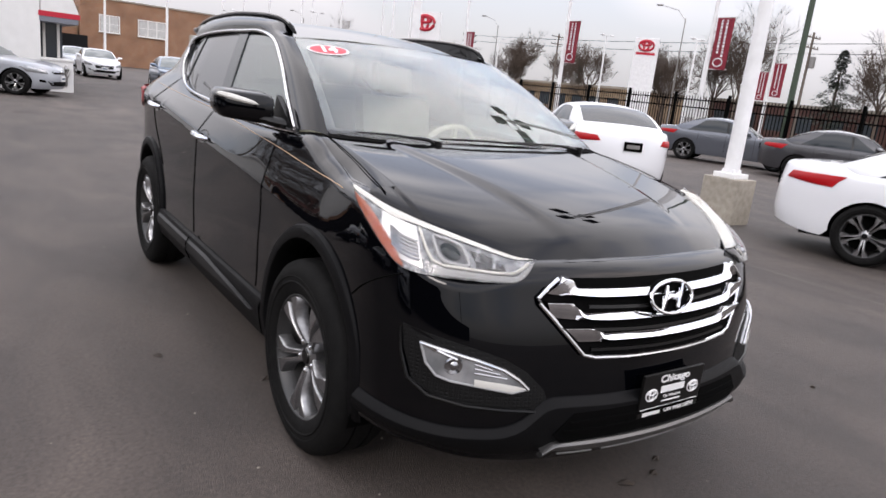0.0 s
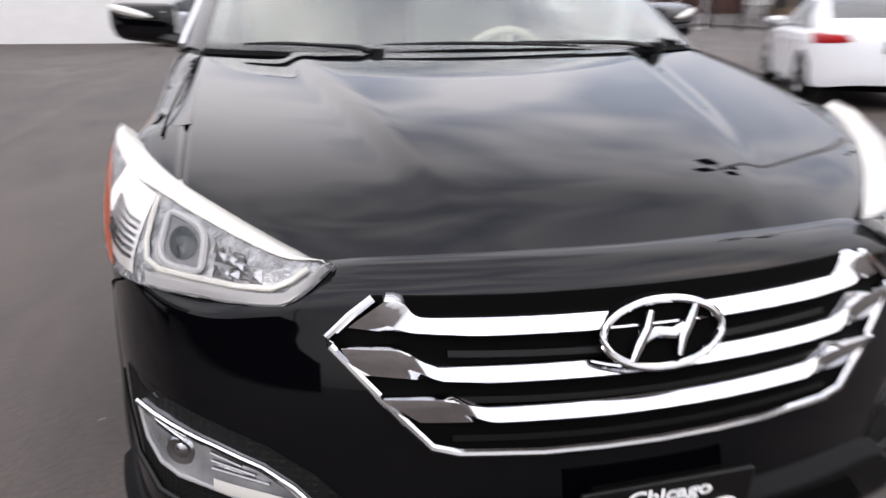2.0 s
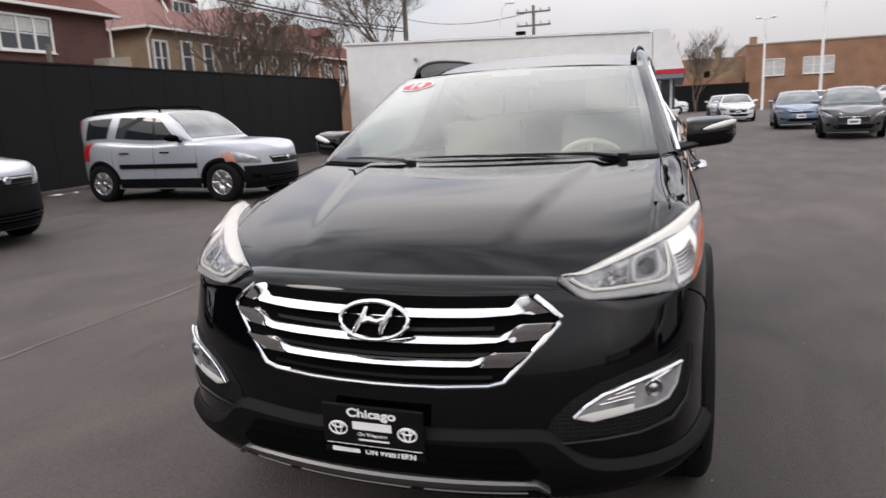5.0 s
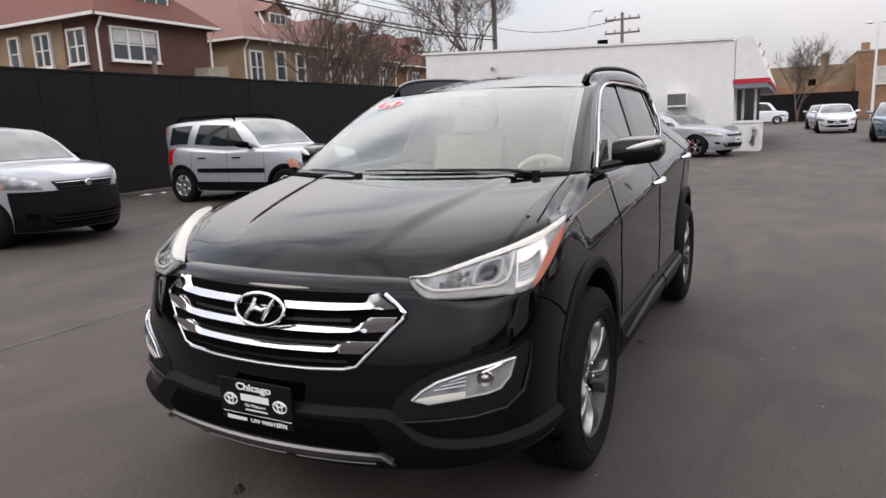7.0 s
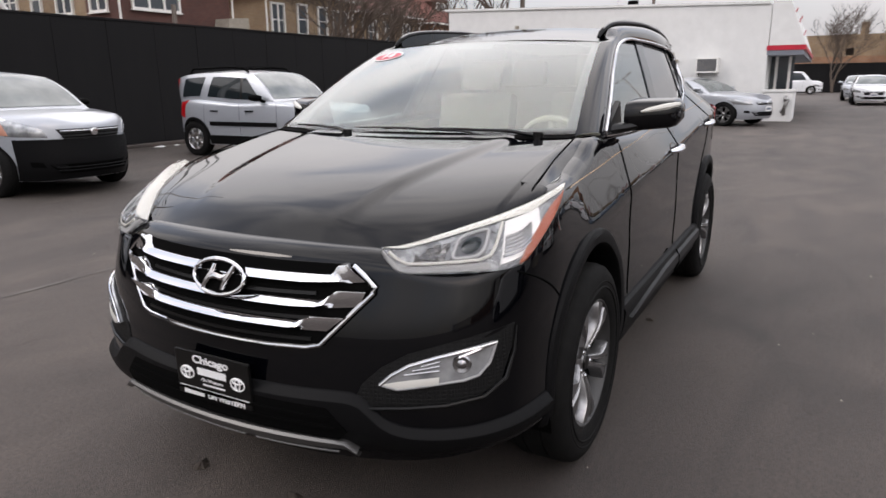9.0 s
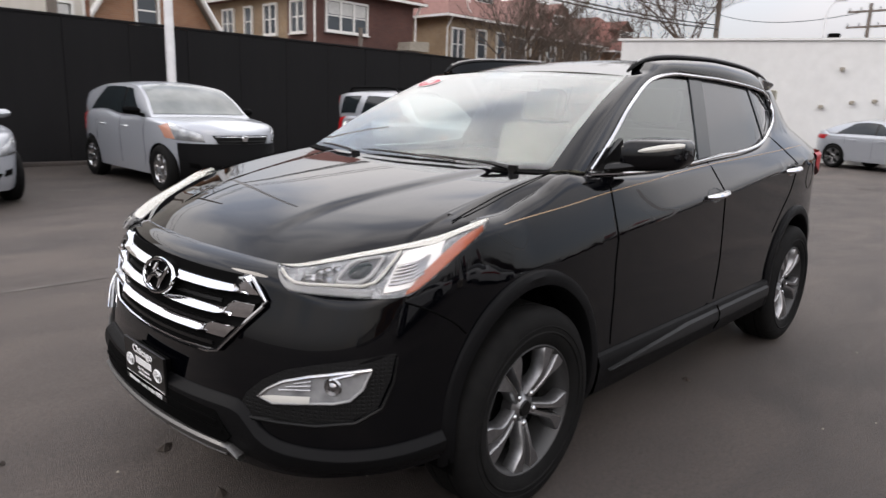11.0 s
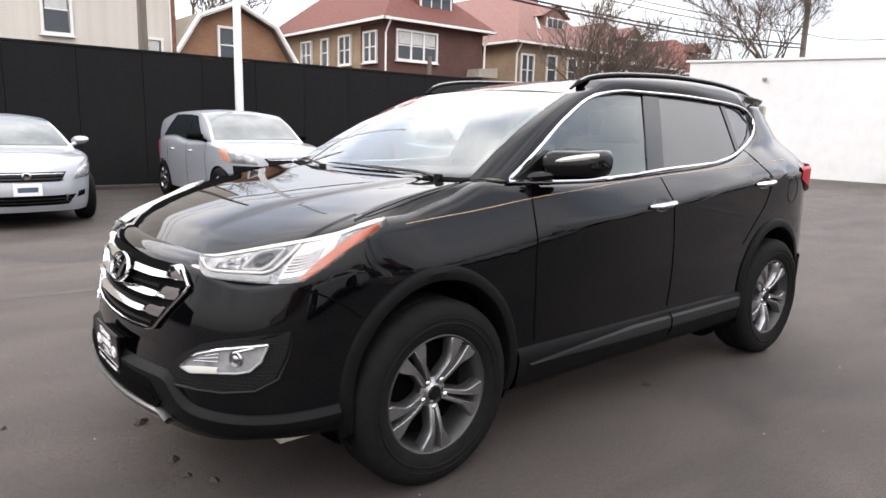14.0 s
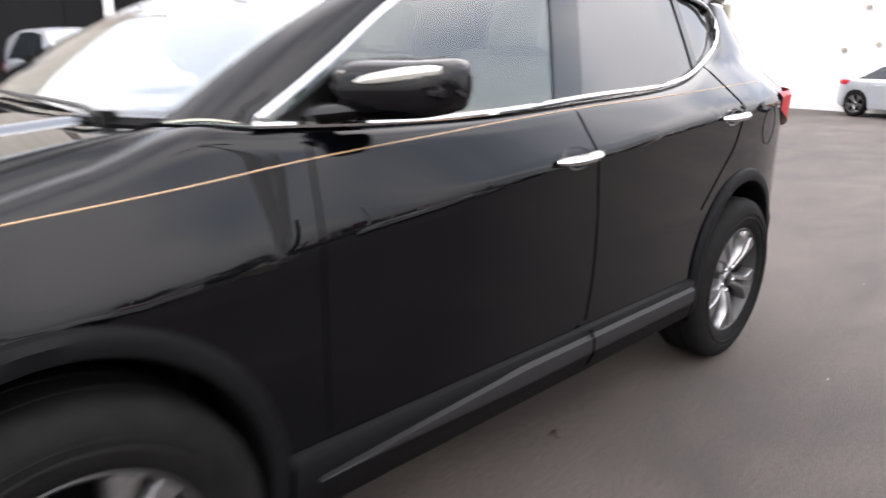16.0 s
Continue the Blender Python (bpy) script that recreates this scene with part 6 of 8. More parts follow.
def within_body(p):
    x0, n, m = shell.front
    xr_ = min(1.0, max(0.0, (p.x - x0) / (shell.nose(p.z) - x0)))
    return p.z < suv_top(p.x, p.y) and p.y < shell.width(p.z) * (1 - xr_ ** n) ** (1 / m)


def lamp_ends(u):
    return body_at(S_LAMP(u), Z_LAMP(u), 0.002), Vector((LAMP_TOP[0](u), LAMP_TOP[1](u), LAMP_TOP[2](u)))


def lamp_swell(u, f):
    """How far the lamp's face bows out to clear the body's corner."""
    a, b = lamp_ends(u)
    p, d = a.lerp(b, f), 0.0
    while d < 0.14 and within_body(p + LAMP_OUT * d):
        d += 0.003
    return d


SWELL = np.array([[lamp_swell(i / 24, k / 12) for k in range(13)] for i in range(25)])
SWELL[:, 0], SWELL[:, -1] = 0.002, 0.0
for _ in range(2):
    SWELL[:, 1:-1] = 0.25 * SWELL[:, :-2] + 0.5 * SWELL[:, 1:-1] + 0.25 * SWELL[:, 2:]
    SWELL[1:-1] = 0.25 * SWELL[:-2] + 0.5 * SWELL[1:-1] + 0.25 * SWELL[2:]


def lamp_place(u, f, off, side):
    a, b = lamp_ends(u)
    i, k = min(23, max(0, int(u * 24))), min(11, max(0, int(f * 12)))
    fu, ff = u * 24 - i, f * 12 - k
    d = (SWELL[i, k] * (1 - fu) + SWELL[i + 1, k] * fu) * (1 - ff) + (SWELL[i, k + 1] * (1 - fu) + SWELL[i + 1, k + 1] * fu) * ff
    p = a.lerp(b, f) + LAMP_OUT * (float(d) + 0.002 + off * min(1.0, 0.15 + 5 * (1 - f)))
    return Vector((p.x, side * p.y, p.z))


def lamp_sheet(u0, u1, low, high, off, side, nu=30, nf=7, rim=0.004):
    """A raised piece inside the lamp between two lines of f(u)."""
    bm = bmesh.new()
    rows = []
    for k in range(nu + 1):
        u = u0 + (u1 - u0) * k / nu
        a, b = low(u), high(u)
        row = [lamp_place(u, a, off - rim, side)] + [lamp_place(u, a + (b - a) * i / nf, off, side) for i in range(nf + 1)] + [lamp_place(u, b, off - rim, side)]
        rows.append(row)
    return sheet(bm, rows)


HL_SIDE = material("headlight_side_reflector", (0.62, 0.60, 0.58), 0.25, 0.5)
for side in (1, -1):
    lamp = empty("headlight")
    lamp.parent = suv
    tagged(lamp, "clear swept-back headlight with amber side marker")
    part("chamber", lamp_sheet(0.0, 1.0, lambda u: 0.0, lambda u: 1.0, 0.002, side), HL_CHAMBER, lamp)
    band = curve([0.0, 0.1, 0.3, 0.6, 0.8, 1.0], [0.80, 0.72, 0.74, 0.76, 0.68, 0.35])
    part("light_band", lamp_sheet(0.01, 0.995, band, lambda u: 0.995, 0.007, side), HL_BAND, lamp, "cream light band")
    part("inner_frame", lamp_sheet(0.012, 0.58, lambda u: 0.02, curve([0.0, 0.15, 0.58], [0.30, 0.15, 0.11]), 0.007, side), HL_GREY, lamp)
    bm = bmesh.new()
    tube(bm, [lamp_place(u, f, 0.010, side) for u, f in ((0.05, 0.42), (0.10, 0.30), (0.155, 0.21), (0.25, 0.17), (0.40, 0.155), (0.52, 0.15), (0.575, 0.20), (0.595, 0.34), (0.605, 0.52), (0.615, 0.72))], 0.005, 8)
    part("frame_line", bm, HL_BAND, lamp)
    part("side_reflector", lamp_sheet(0.63, 0.80, curve([0.63, 0.72, 0.80], [0.06, 0.10, 0.34]), lambda u: 0.72, 0.005, side), HL_SIDE, lamp)
    for k in range(6):
        bm = bmesh.new()
        tube(bm, [lamp_place(u, 0.16 + 0.055 * k + 0.9 * max(0, u - 0.70), 0.009, side) for u in (0.64, 0.68, 0.72, 0.76)], 0.0035, 6)
        part("reflector_rib", bm, HL_SILVER, lamp)
    part("amber_marker", lamp_sheet(0.715, 0.965, lambda u: 0.02, curve([0.715, 0.76, 0.88, 0.965], [0.04, 0.24, 0.40, 0.30]), 0.008, side), LAMP_AMBER, lamp, "amber side marker")
    # squarish projector with a dark lens
    uc, fc, du, df = 0.455, 0.44, 0.085, 0.235
    loop = [(uc + du * math.copysign(abs(math.cos(a)) ** 0.5, math.cos(a)) + 0.02 * math.sin(a), fc + df * math.copysign(abs(math.sin(a)) ** 0.5, math.sin(a))) for a in np.linspace(0, 2 * math.pi, 37)[:-1]]
    bm = bmesh.new()
    tube(bm, [lamp_place(u, f, 0.010, side) for u, f in loop], 0.0065, 8, closed=True)
    part("projector_bezel", bm, HL_GREY, lamp)
    bm = bmesh.new()
    ring_patch(bm, loop, lambda u, f, o: lamp_place(u, f, o, side), 6, 0.006, -0.002)
    part("projector_bowl", bm, HL_DARK, lamp)
    bm = bmesh.new()
    ring_patch(bm, [(uc + du * 0.66 * math.cos(a), fc + df * 0.66 * math.sin(a)) for a in np.linspace(0, 2 * math.pi, 29)[:-1]], lambda u, f, o: lamp_place(u, f, o, side), 5, 0.007, 0.010)
    part("projector_lens", bm, GLASS_DARK, lamp)
    # faceted high-beam bowl
    rnd_ = random.Random(5)
    bm = bmesh.new()
    for k in range(16):
        u, f = 0.20 + 0.03 * (k % 5) + rnd_.uniform(-0.008, 0.008), 0.30 + 0.115 * (k // 5) + rnd_.uniform(-0.03, 0.03)
        if f > 0.30 + 1.7 * (u - 0.12):
            continue
        c = [bm.verts.new(lamp_place(u + a * 0.018, f + b * 0.07, 0.004, side)) for a, b in ((-1, -0.8), (1, -1), (1, 0.9), (-0.9, 1))]
        top_ = bm.verts.new(lamp_place(u + rnd_.uniform(-0.008, 0.008), f + rnd_.uniform(-0.03, 0.03), 0.011, side))
        for i in range(4):
            bm.faces.new((c[i], c[(i + 1) % 4], top_))
    part("beam_bowl", bm, HL_SILVER, lamp, smooth=False)
    bm = lamp_sheet(0.0, 1.0, lambda u: 0.0, lambda u: 1.0, 0.016, side, 36, 10, 0.014)
    cover = part("lens_cover", bm, HL_CLEAR, lamp, "clear glossy lens cover")
    cover.visible_shadow = False

# bumper cladding, intakes, fog lamps
HEX = material("honeycomb_plastic", (0.004, 0.004, 0.004), 0.55, Specular_IOR_Level=0.18)
hn, hl_ = HEX.node_tree.nodes, HEX.node_tree.links
h_tc, h_v, h_b = hn.new("ShaderNodeTexCoord"), hn.new("ShaderNodeTexVoronoi"), hn.new("ShaderNodeBump")
h_v.feature = "DISTANCE_TO_EDGE"
h_v.inputs["Scale"].default_value = 85
h_v.inputs["Randomness"].default_value = 0.0
h_b.inputs["Strength"].default_value = 0.35
h_b.inputs["Distance"].default_value = 0.01
hl_.new(h_tc.outputs["Object"], h_v.inputs["Vector"])
hl_.new(h_v.outputs["Distance"], h_b.inputs["Height"])
hl_.new(h_b.outputs["Normal"], hn["Principled BSDF"].inputs["Normal"])
FOG = [(0.553, 0.552), (0.582, 0.581), (0.625, 0.609), (0.69, 0.632), (0.76, 0.650), (0.815, 0.662), (0.805, 0.605), (0.785, 0.573), (0.755, 0.563), (0.66, 0.551), (0.60, 0.541)]
for side in (1, -1):
    on_face = lambda u, v, o, side=side: face_at(side * u, v, o)
    bm = bmesh.new()
    ring_patch(bm, refine([(0.47, 0.478), (0.545, 0.485), (0.63, 0.491), (0.72, 0.497), (0.795, 0.510), (0.832, 0.540), (0.846, 0.63), (0.848, 0.70), (0.80, 0.688), (0.70, 0.663), (0.62, 0.637), (0.55, 0.595), (0.50, 0.545)], 0.03), on_face, 5, 0.003)
    part("fog_pocket", bm, HEX, suv, "honeycomb black plastic panel")
    bm = bmesh.new()
    tube(bm, [on_face(u, v, 0.008) for u, v in ((0.850, 0.69), (0.849, 0.62), (0.838, 0.545), (0.800, 0.506), (0.72, 0.492), (0.63, 0.486), (0.545, 0.480), (0.47, 0.474))], [0.002, 0.004, 0.006, 0.007, 0.007, 0.007, 0.006, 0.003], 8)
    part("pocket_edge", bm, BLACK, suv)
    fog = empty("fog_lamp")
    fog.parent = suv
    tagged(fog, "chrome-framed fog lamp")
    bm = bmesh.new()
    ring_patch(bm, refine(FOG, 0.02), on_face, 5, 0.012)
    part("reflector", bm, LAMP_CLEAR, fog)
    bm = bmesh.new()
    tube(bm, [on_face(u, v, 0.016) for u, v in refine(FOG[:6], 0.02)[:-9]], 0.0055, 8)
    part("chrome_line", bm, CHROME, fog)
    bm = bmesh.new()
    tube(bm, [on_face(u, v, 0.014) for u, v in FOG[5:] + FOG[:1]], 0.004, 8)
    part("bezel", bm, HL_GREY, fog)
    bm = bmesh.new()
    low, high = curve([0.555, 0.60, 0.66, 0.70], [0.552, 0.543, 0.552, 0.557]), curve([0.555, 0.58, 0.62, 0.70], [0.5525, 0.560, 0.568, 0.578])
    sheet(bm, [[on_face(u, low(u), 0.016), on_face(u, (low(u) + high(u)) / 2, 0.018), on_face(u, high(u), 0.016)] for u in np.linspace(0.556, 0.70, 12)])
    part("white_wedge", bm, HL_BAND, fog)
    c = on_face(0.748, 0.610, 0.014)
    bm = bmesh.new()
    lathe(bm, [(0.0005, 0.008), (0.008, 0.007), (0.014, 0.002), (0.024, 0.005), (0.028, 0.0)], steps=24)
    bmesh.ops.transform(bm, matrix=Matrix.Translation(c) @ Vector((0, 1, 0)).rotation_difference(Vector((1, side * 0.5, 0)).normalized()).to_matrix().to_4x4(), verts=bm.verts[:])
    part("bulb_bowl", bm, HL_SILVER, fog)
    for k in range(3):
        bm = bmesh.new()
        tube(bm, [on_face(0.615 + 0.02 * k, 0.584 + 0.012 * k, 0.016), on_face(0.70, 0.596 + 0.013 * k, 0.016)], 0.003, 6)
        part("reflector_line", bm, HL_SILVER, fog)

CLAD_TOP = curve([0.0, 0.25, 0.46, 0.50, 0.55, 0.60, 0.65, 0.75, 0.84, 0.89, 0.912], [0.510, 0.512, 0.519, 0.510, 0.462, 0.434, 0.424, 0.420, 0.423, 0.430, 0.445])
bm = bmesh.new()
rows = []
s_end = shell.s_of(1.775, 0.4)
for k_ in range(-50, 51):
    s = s_end * math.sin(abs(k_) / 50 * math.pi / 2) ** 1.3
    sd = 1 if k_ >= 0 else -1
    y0 = shell.outline(s, 0.4).y
    zb = shell.sill(shell.outline(s, 0.4).x)
    zt = CLAD_TOP(y0)
    rows.append([body_at(s, zt, -0.002, sd), body_at(s, zt - 0.002, 0.006, sd), body_at(s, zt - 0.003, 0.0068, sd), body_at(s, zt - 0.022, 0.0265, sd), body_at(s, zt - 0.024, 0.0275, sd), body_at(s, zt - 0.026, 0.0275, sd), body_at(s, zt - 0.034, 0.0270, sd)] + [body_at(s, zt - 0.034 + (zb - zt + 0.034) * k / 6, 0.025 - 0.045 * (k / 6) ** 2.5, sd) for k in range(1, 7)] + [body_at(s, zb, -0.07, sd)])
sheet(bm, rows)
part("bumper_cladding", bm, PLASTIC, suv, "dark grey textured plastic bumper")
bm = bmesh.new()
ring_patch(bm, refine([(-0.405, 0.474), (-0.465, 0.405), (-0.44, 0.38), (0.44, 0.38), (0.465, 0.405), (0.405, 0.474)], 0.04), face_at, 4, 0.027)
part("lower_intake", bm, MATTE, suv)
for k in range(2):
    bm = bmesh.new()
    w = 0.415 + 0.02 * k
    ribbon(bm, [(-w + 2 * w * i / 24, 0.443 - 0.028 * k) for i in range(25)], 0.005, 0.031, face_at)
    part("intake_slat", bm, MATTE, suv)
bm = bmesh.new()
rows = []
for y in np.linspace(-0.49, 0.49, 61):
    a = abs(y) / 0.49
    z = 0.352 + 0.012 * a ** 2 - 0.026 * max(0.0, (a - 0.93) / 0.07)
    h = 0.018 * (1 - 0.45 * a ** 6)
    rows.append([face_at(y, z - h, 0.004), face_at(y, z - h, 0.028), face_at(y, z - 0.2 * h, 0.036), face_at(y, z + 0.55 * h, 0.038), face_at(y, z + h, 0.030), face_at(y, z + h * 1.1, 0.004)])
sheet(bm, rows)
part("skid_strip", bm, SKID, suv, "satin grey skid trim")
for y0, y1 in ((-0.43, -0.30), (-0.26, 0.10), (0.14, 0.43)):
    bm = bmesh.new()
    tube(bm, [face_at(y, 0.322 + 0.010 * (y / 0.43) ** 2, 0.020) for y in np.linspace(y0, y1, 11)], 0.0035, 6)
    part("skid_slot_edge", bm, SKID, suv)

PINSTRIPE = material("gold_tape", (0.42, 0.27, 0.15), 0.35)
# side cladding: arch flares, sills
for side in (1, -1):
    for xc in (1.35, -1.35):
        bm = bmesh.new()
        rows = []
        for k in range(41):
            a = -0.30 + (math.pi + 0.62) * k / 40
            row = []
            for rr, o in ((0.386, -0.08), (0.388, 0.018), (0.394, 0.030), (0.425, 0.034), (0.440, 0.026), (0.448, 0.0)):
                x, z = xc + 0.955 * rr * math.cos(a), max(ARCH_Z + rr * math.sin(a), 0.29)
                x = min(x, 2.0)
                p = shell.point(shell.s_of(x, 0.55), z, 0.0, 2.0)
                fade = 1 - min(1, max(0, (x - 1.55) / 0.25))
                y = max(p.y, 0.85 + 0.03 * fade if xc > 0 else 0.868) + (o - 0.012) * (0.45 + 0.55 * fade)
                row.append((x, side * y, z))
            rows.append(row)
        sheet(bm, rows)
        part("arch_cladding", bm, PLASTIC, suv, "dark grey wheel arch cladding")
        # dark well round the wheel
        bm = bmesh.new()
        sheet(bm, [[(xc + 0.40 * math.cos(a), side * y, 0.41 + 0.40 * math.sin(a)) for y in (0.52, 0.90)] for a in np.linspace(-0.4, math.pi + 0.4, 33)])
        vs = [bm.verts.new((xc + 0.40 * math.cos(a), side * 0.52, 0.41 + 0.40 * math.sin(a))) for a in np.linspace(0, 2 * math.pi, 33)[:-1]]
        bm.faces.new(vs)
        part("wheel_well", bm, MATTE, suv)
    bm = bmesh.new()
    rows = []
    for x in np.linspace(-0.93, 0.93, 40):
        rows.append([(x, side * y, z) for y, z in ((0.80, 0.262), (0.885, 0.272), (0.915, 0.30), (0.928, 0.36), (0.936, 0.43), (0.925, 0.455), (0.893, 0.468))])
    sheet(bm, rows)
    part("sill_cladding", bm, PLASTIC, suv, "grey plastic door sill cladding")
    bm = bmesh.new()
    sheet(bm, [[(x, side * y, 0.392 + 0.012 * w_ + h * w_) for y, h in ((0.934, -0.034), (0.947, -0.027), (0.951, -0.002), (0.949, 0.024), (0.934, 0.034))] for x, w_ in ((x, min(1.0, 0.05 + (0.87 - x) / 0.75)) for x in np.linspace(-0.90, 0.87, 34))])
    part("sill_strip", bm, speckle(material("sill_grey", (0.02, 0.02, 0.02), 0.5, Specular_IOR_Level=0.2), 300, (0.011, 0.011, 0.0115), (0.017, 0.017, 0.0175)), suv)
    # shut lines
    for nm, pts in (("front_door_gap", [(0.845, 1.13), (0.838, 1.0), (0.828, 0.85), (0.820, 0.65), (0.815, 0.48)]), ("mid_door_gap", [(-0.17, 1.165), (-0.19, 1.0), (-0.215, 0.80), (-0.21, 0.62), (-0.19, 0.48)]),
                    ("rear_door_gap", [(-1.20, 1.28), (-1.245, 1.12), (-1.20, 0.98), (-1.08, 0.86), (-0.95, 0.74)]), ("bumper_gap", [(1.93, 0.843), (1.862, 0.818), (1.80, 0.79), (1.739, 0.756), (1.69, 0.720)])):
        bm = bmesh.new()
        fx, fz = curve([p[1] for p in pts], [p[0] for p in pts]), np.linspace(pts[0][1], pts[-1][1], 22)
        tube(bm, [body_at(shell.s_of(fx(z), 0.7), z, 0.0006, side) for z in fz], 0.0032, 5)
        part(nm, bm, MATTE, suv)
    for z in (0.40,):
        bm = bmesh.new()
        tube(bm, [(-0.185, side * 0.934, 0.455), (-0.185, side * 0.953, 0.42), (-0.185, side * 0.953, 0.38), (-0.185, side * 0.93, 0.33)], 0.004, 5)
        part("sill_joint", bm, MATTE, suv)
    # hood's cut against the fender
    bm = bmesh.new()
    fy = curve([1.05, 1.20, 1.40, 1.55, 1.64], [0.736, 0.750, 0.768, 0.780, 0.786])
    tube(bm, [(x, side * fy(x), suv_top(x, fy(x)) + 0.0008) for x in np.linspace(1.06, 1.645, 40)], 0.0024, 5)
    part("hood_gap", bm, MATTE, suv)
    # chrome door handles with a dark cup behind
    for hx, hz in ((-0.083, 1.020), (-1.14, 1.094)):
        hd = empty("door_handle")
        hd.parent = suv
        tagged(hd, "chrome door handle")
        s0 = shell.s_of(hx, 1.0)
        bm = bmesh.new()
        pts = []
        for k in range(9):
            q = -1 + k / 4
            pts.append(body_at(shell.s_of(hx + 0.105 * q, 1.0), hz + 0.012 * q * -1 * 0.6, 0.034 - 0.030 * abs(q) ** 3, side))
        tube(bm, pts, [0.009, 0.018, 0.020, 0.020, 0.020, 0.020, 0.020, 0.018, 0.009], 8, squash=0.8)
        part("grip", bm, CHROME, hd)
        bm = bmesh.new()
        ring_patch(bm, [(hx + 0.075 * math.cos(a) , hz - 0.004 + 0.034 * math.sin(a)) for a in np.linspace(0, 2 * math.pi, 25)[:-1]], lambda u, v, o: body_at(shell.s_of(u, 1.0), v, o, side), 4, 0.002, -0.006)
        part("cup", bm, PAINT_BLACK, hd)
    # mirrors
    mir = empty("wing_mirror")
    mir.parent = suv
    tagged(mir, "black wing mirror with a silver signal strip")
    bm = bmesh.new()
    rows = []
    for k in range(13):
        q = k / 12
        y = 0.838 + 0.208 * q
        sc = math.sqrt(max(0.05, 1 - (abs(q - 0.46) / 0.56) ** 8)) * (1 - 0.12 * q)
        cx, cz = 0.650 - 0.09 * q, 1.228 + 0.010 * q
        row = []
        for i in range(20):
            a = 2 * math.pi * i / 20
            ca, sa = math.cos(a), math.sin(a)
            dx = 0.105 * abs(ca) ** 0.48 * (1 if ca > 0 else -1) * (1.0 if ca > 0 else 0.55)
            dz = 0.066 * abs(sa) ** 0.50 * (1 if sa > 0 else -1)
            row.append(Vector((cx + dx * sc, side * y, cz + dz * sc - 0.10 * dx * sc)))
        rows.append(row)
    sheet(bm, rows, closed=True)
    for row in (rows[0], rows[-1]):
        bm.faces.new([bm.verts.new(p) for p in row])
    bmesh.ops.remove_doubles(bm, verts=bm.verts[:], dist=0.0005)
    part("housing", bm, PAINT_BLACK, mir)
    bm = bmesh.new()
    tube(bm, [(0.722 - 0.115 * q ** 1.3, side * (0.905 + 0.132 * q), 1.243 + 0.028 * q) for q in np.linspace(0, 1, 9)], [0.004, 0.011, 0.014, 0.016, 0.017, 0.018, 0.018, 0.017, 0.010], 8, squash=0.75)
    o = part("signal_strip", bm, HL_BAND, mir)
    o.location.x = 0.012
    bm = bmesh.new()
    tube(bm, [(0.76, side * 0.775, 1.168), (0.73, side * 0.84, 1.178), (0.67, side * 0.90, 1.19), (0.64, side * 0.95, 1.195)], [0.045, 0.036, 0.032, 0.03], 10, squash=0.6)
    part("arm", bm, BLACK, mir)
    bm = bmesh.new()
    prism(bm, [(0.86, 1.162), (0.62, 1.155), (0.665, 1.285)], side * 0.775, side * 0.80)
    part("sail_panel", bm, BLACK, mir)
    # gold line along the shoulder
    bm = bmesh.new()
    fz = curve([-1.62, -1.42, -1.03, -0.62, -0.25, 0.0, 0.40, 0.81, 1.17, 1.53], [1.222, 1.213, 1.193, 1.171, 1.155, 1.141, 1.116, 1.088, 1.052, 1.024])
    tube(bm, [body_at(shell.s_of(x, 0.9), fz(x), 0.0, side) for x in np.linspace(1.53, -1.60, 70)], 0.0019, 5)
    part("pinstripe", bm, PINSTRIPE, suv, "thin gold pinstripe")
    # roof rails
    bm = bmesh.new()
    rx = RAIL_AT
    tube(bm, [(x, side * rx[0](-x), rx[1](-x)) for x in np.linspace(0.28, -1.60, 44)], [0.013 if 0 < k < 43 else 0.008 for k in range(44)], 10, squash=0.75)
    part("roof_rail", bm, PLASTIC, suv, "black roof rail")
    bm = bmesh.new()
    tube(bm, [(x, side * (rx[0](-x) + 0.003), rx[1](-x) + 0.0095) for x in np.linspace(0.22, -1.5, 30)], 0.006, 6)
    part("rail_strip", bm, SATIN, suv)
    bm = bmesh.new()
    web = []
    for x in np.linspace(0.23, -1.57, 36):
        y, q = rx[0](-x), min(1.0, rx[0](-x) / EDGE_Y(x))
        zr = ROOF_Z(x) - (ROOF_Z(x) - EDGE_Z(x)) * q ** 2.4 - 0.004
        web.append([(x, side * (y + 0.008), rx[1](-x) - 0.008), (x, side * (y - 0.008), rx[1](-x) - 0.004), (x, side * (y - 0.014), zr)])
    sheet(bm, web)
    part("rail_web", bm, PAINT_BLACK, suv)
    # tail lamps wrap round the corner
    bm = bmesh.new()
    sa, sb = shell.s_of(-1.70, 1.1), 2.5
    sheet(bm, [[body_at(s, z, 0.004 + 0.018 * min(1, 4 * q), side) for z in np.linspace(0.985 + 0.11 * (1 - q) ** 2, 1.175 + 0.02 * q, 8)] for s, q in ((sa + (sb - sa) * k / 16, k / 16) for k in range(17))])
    part("tail_light", bm, LAMP_RED, suv, "red wraparound tail light")
    bm = bmesh.new()
    sheet(bm, [[body_at(s, z, 0.014, side) for z in (0.40, 0.46, 0.52, 0.56)] for s in np.linspace(shell.s_of(-1.80, 0.5), 3, 20)])
    part("rear_cladding", bm, PLASTIC, suv)
# fuel flap on the left flank
bm = bmesh.new()
tube(bm, [body_at(shell.s_of(-1.56 + 0.082 * math.cos(a), 1.0), 1.035 + 0.082 * math.sin(a), 0.0004) for a in np.linspace(0, 2 * math.pi, 29)[:-1]], 0.0016, 5, closed=True)
part("fuel_flap", bm, MATTE, suv)
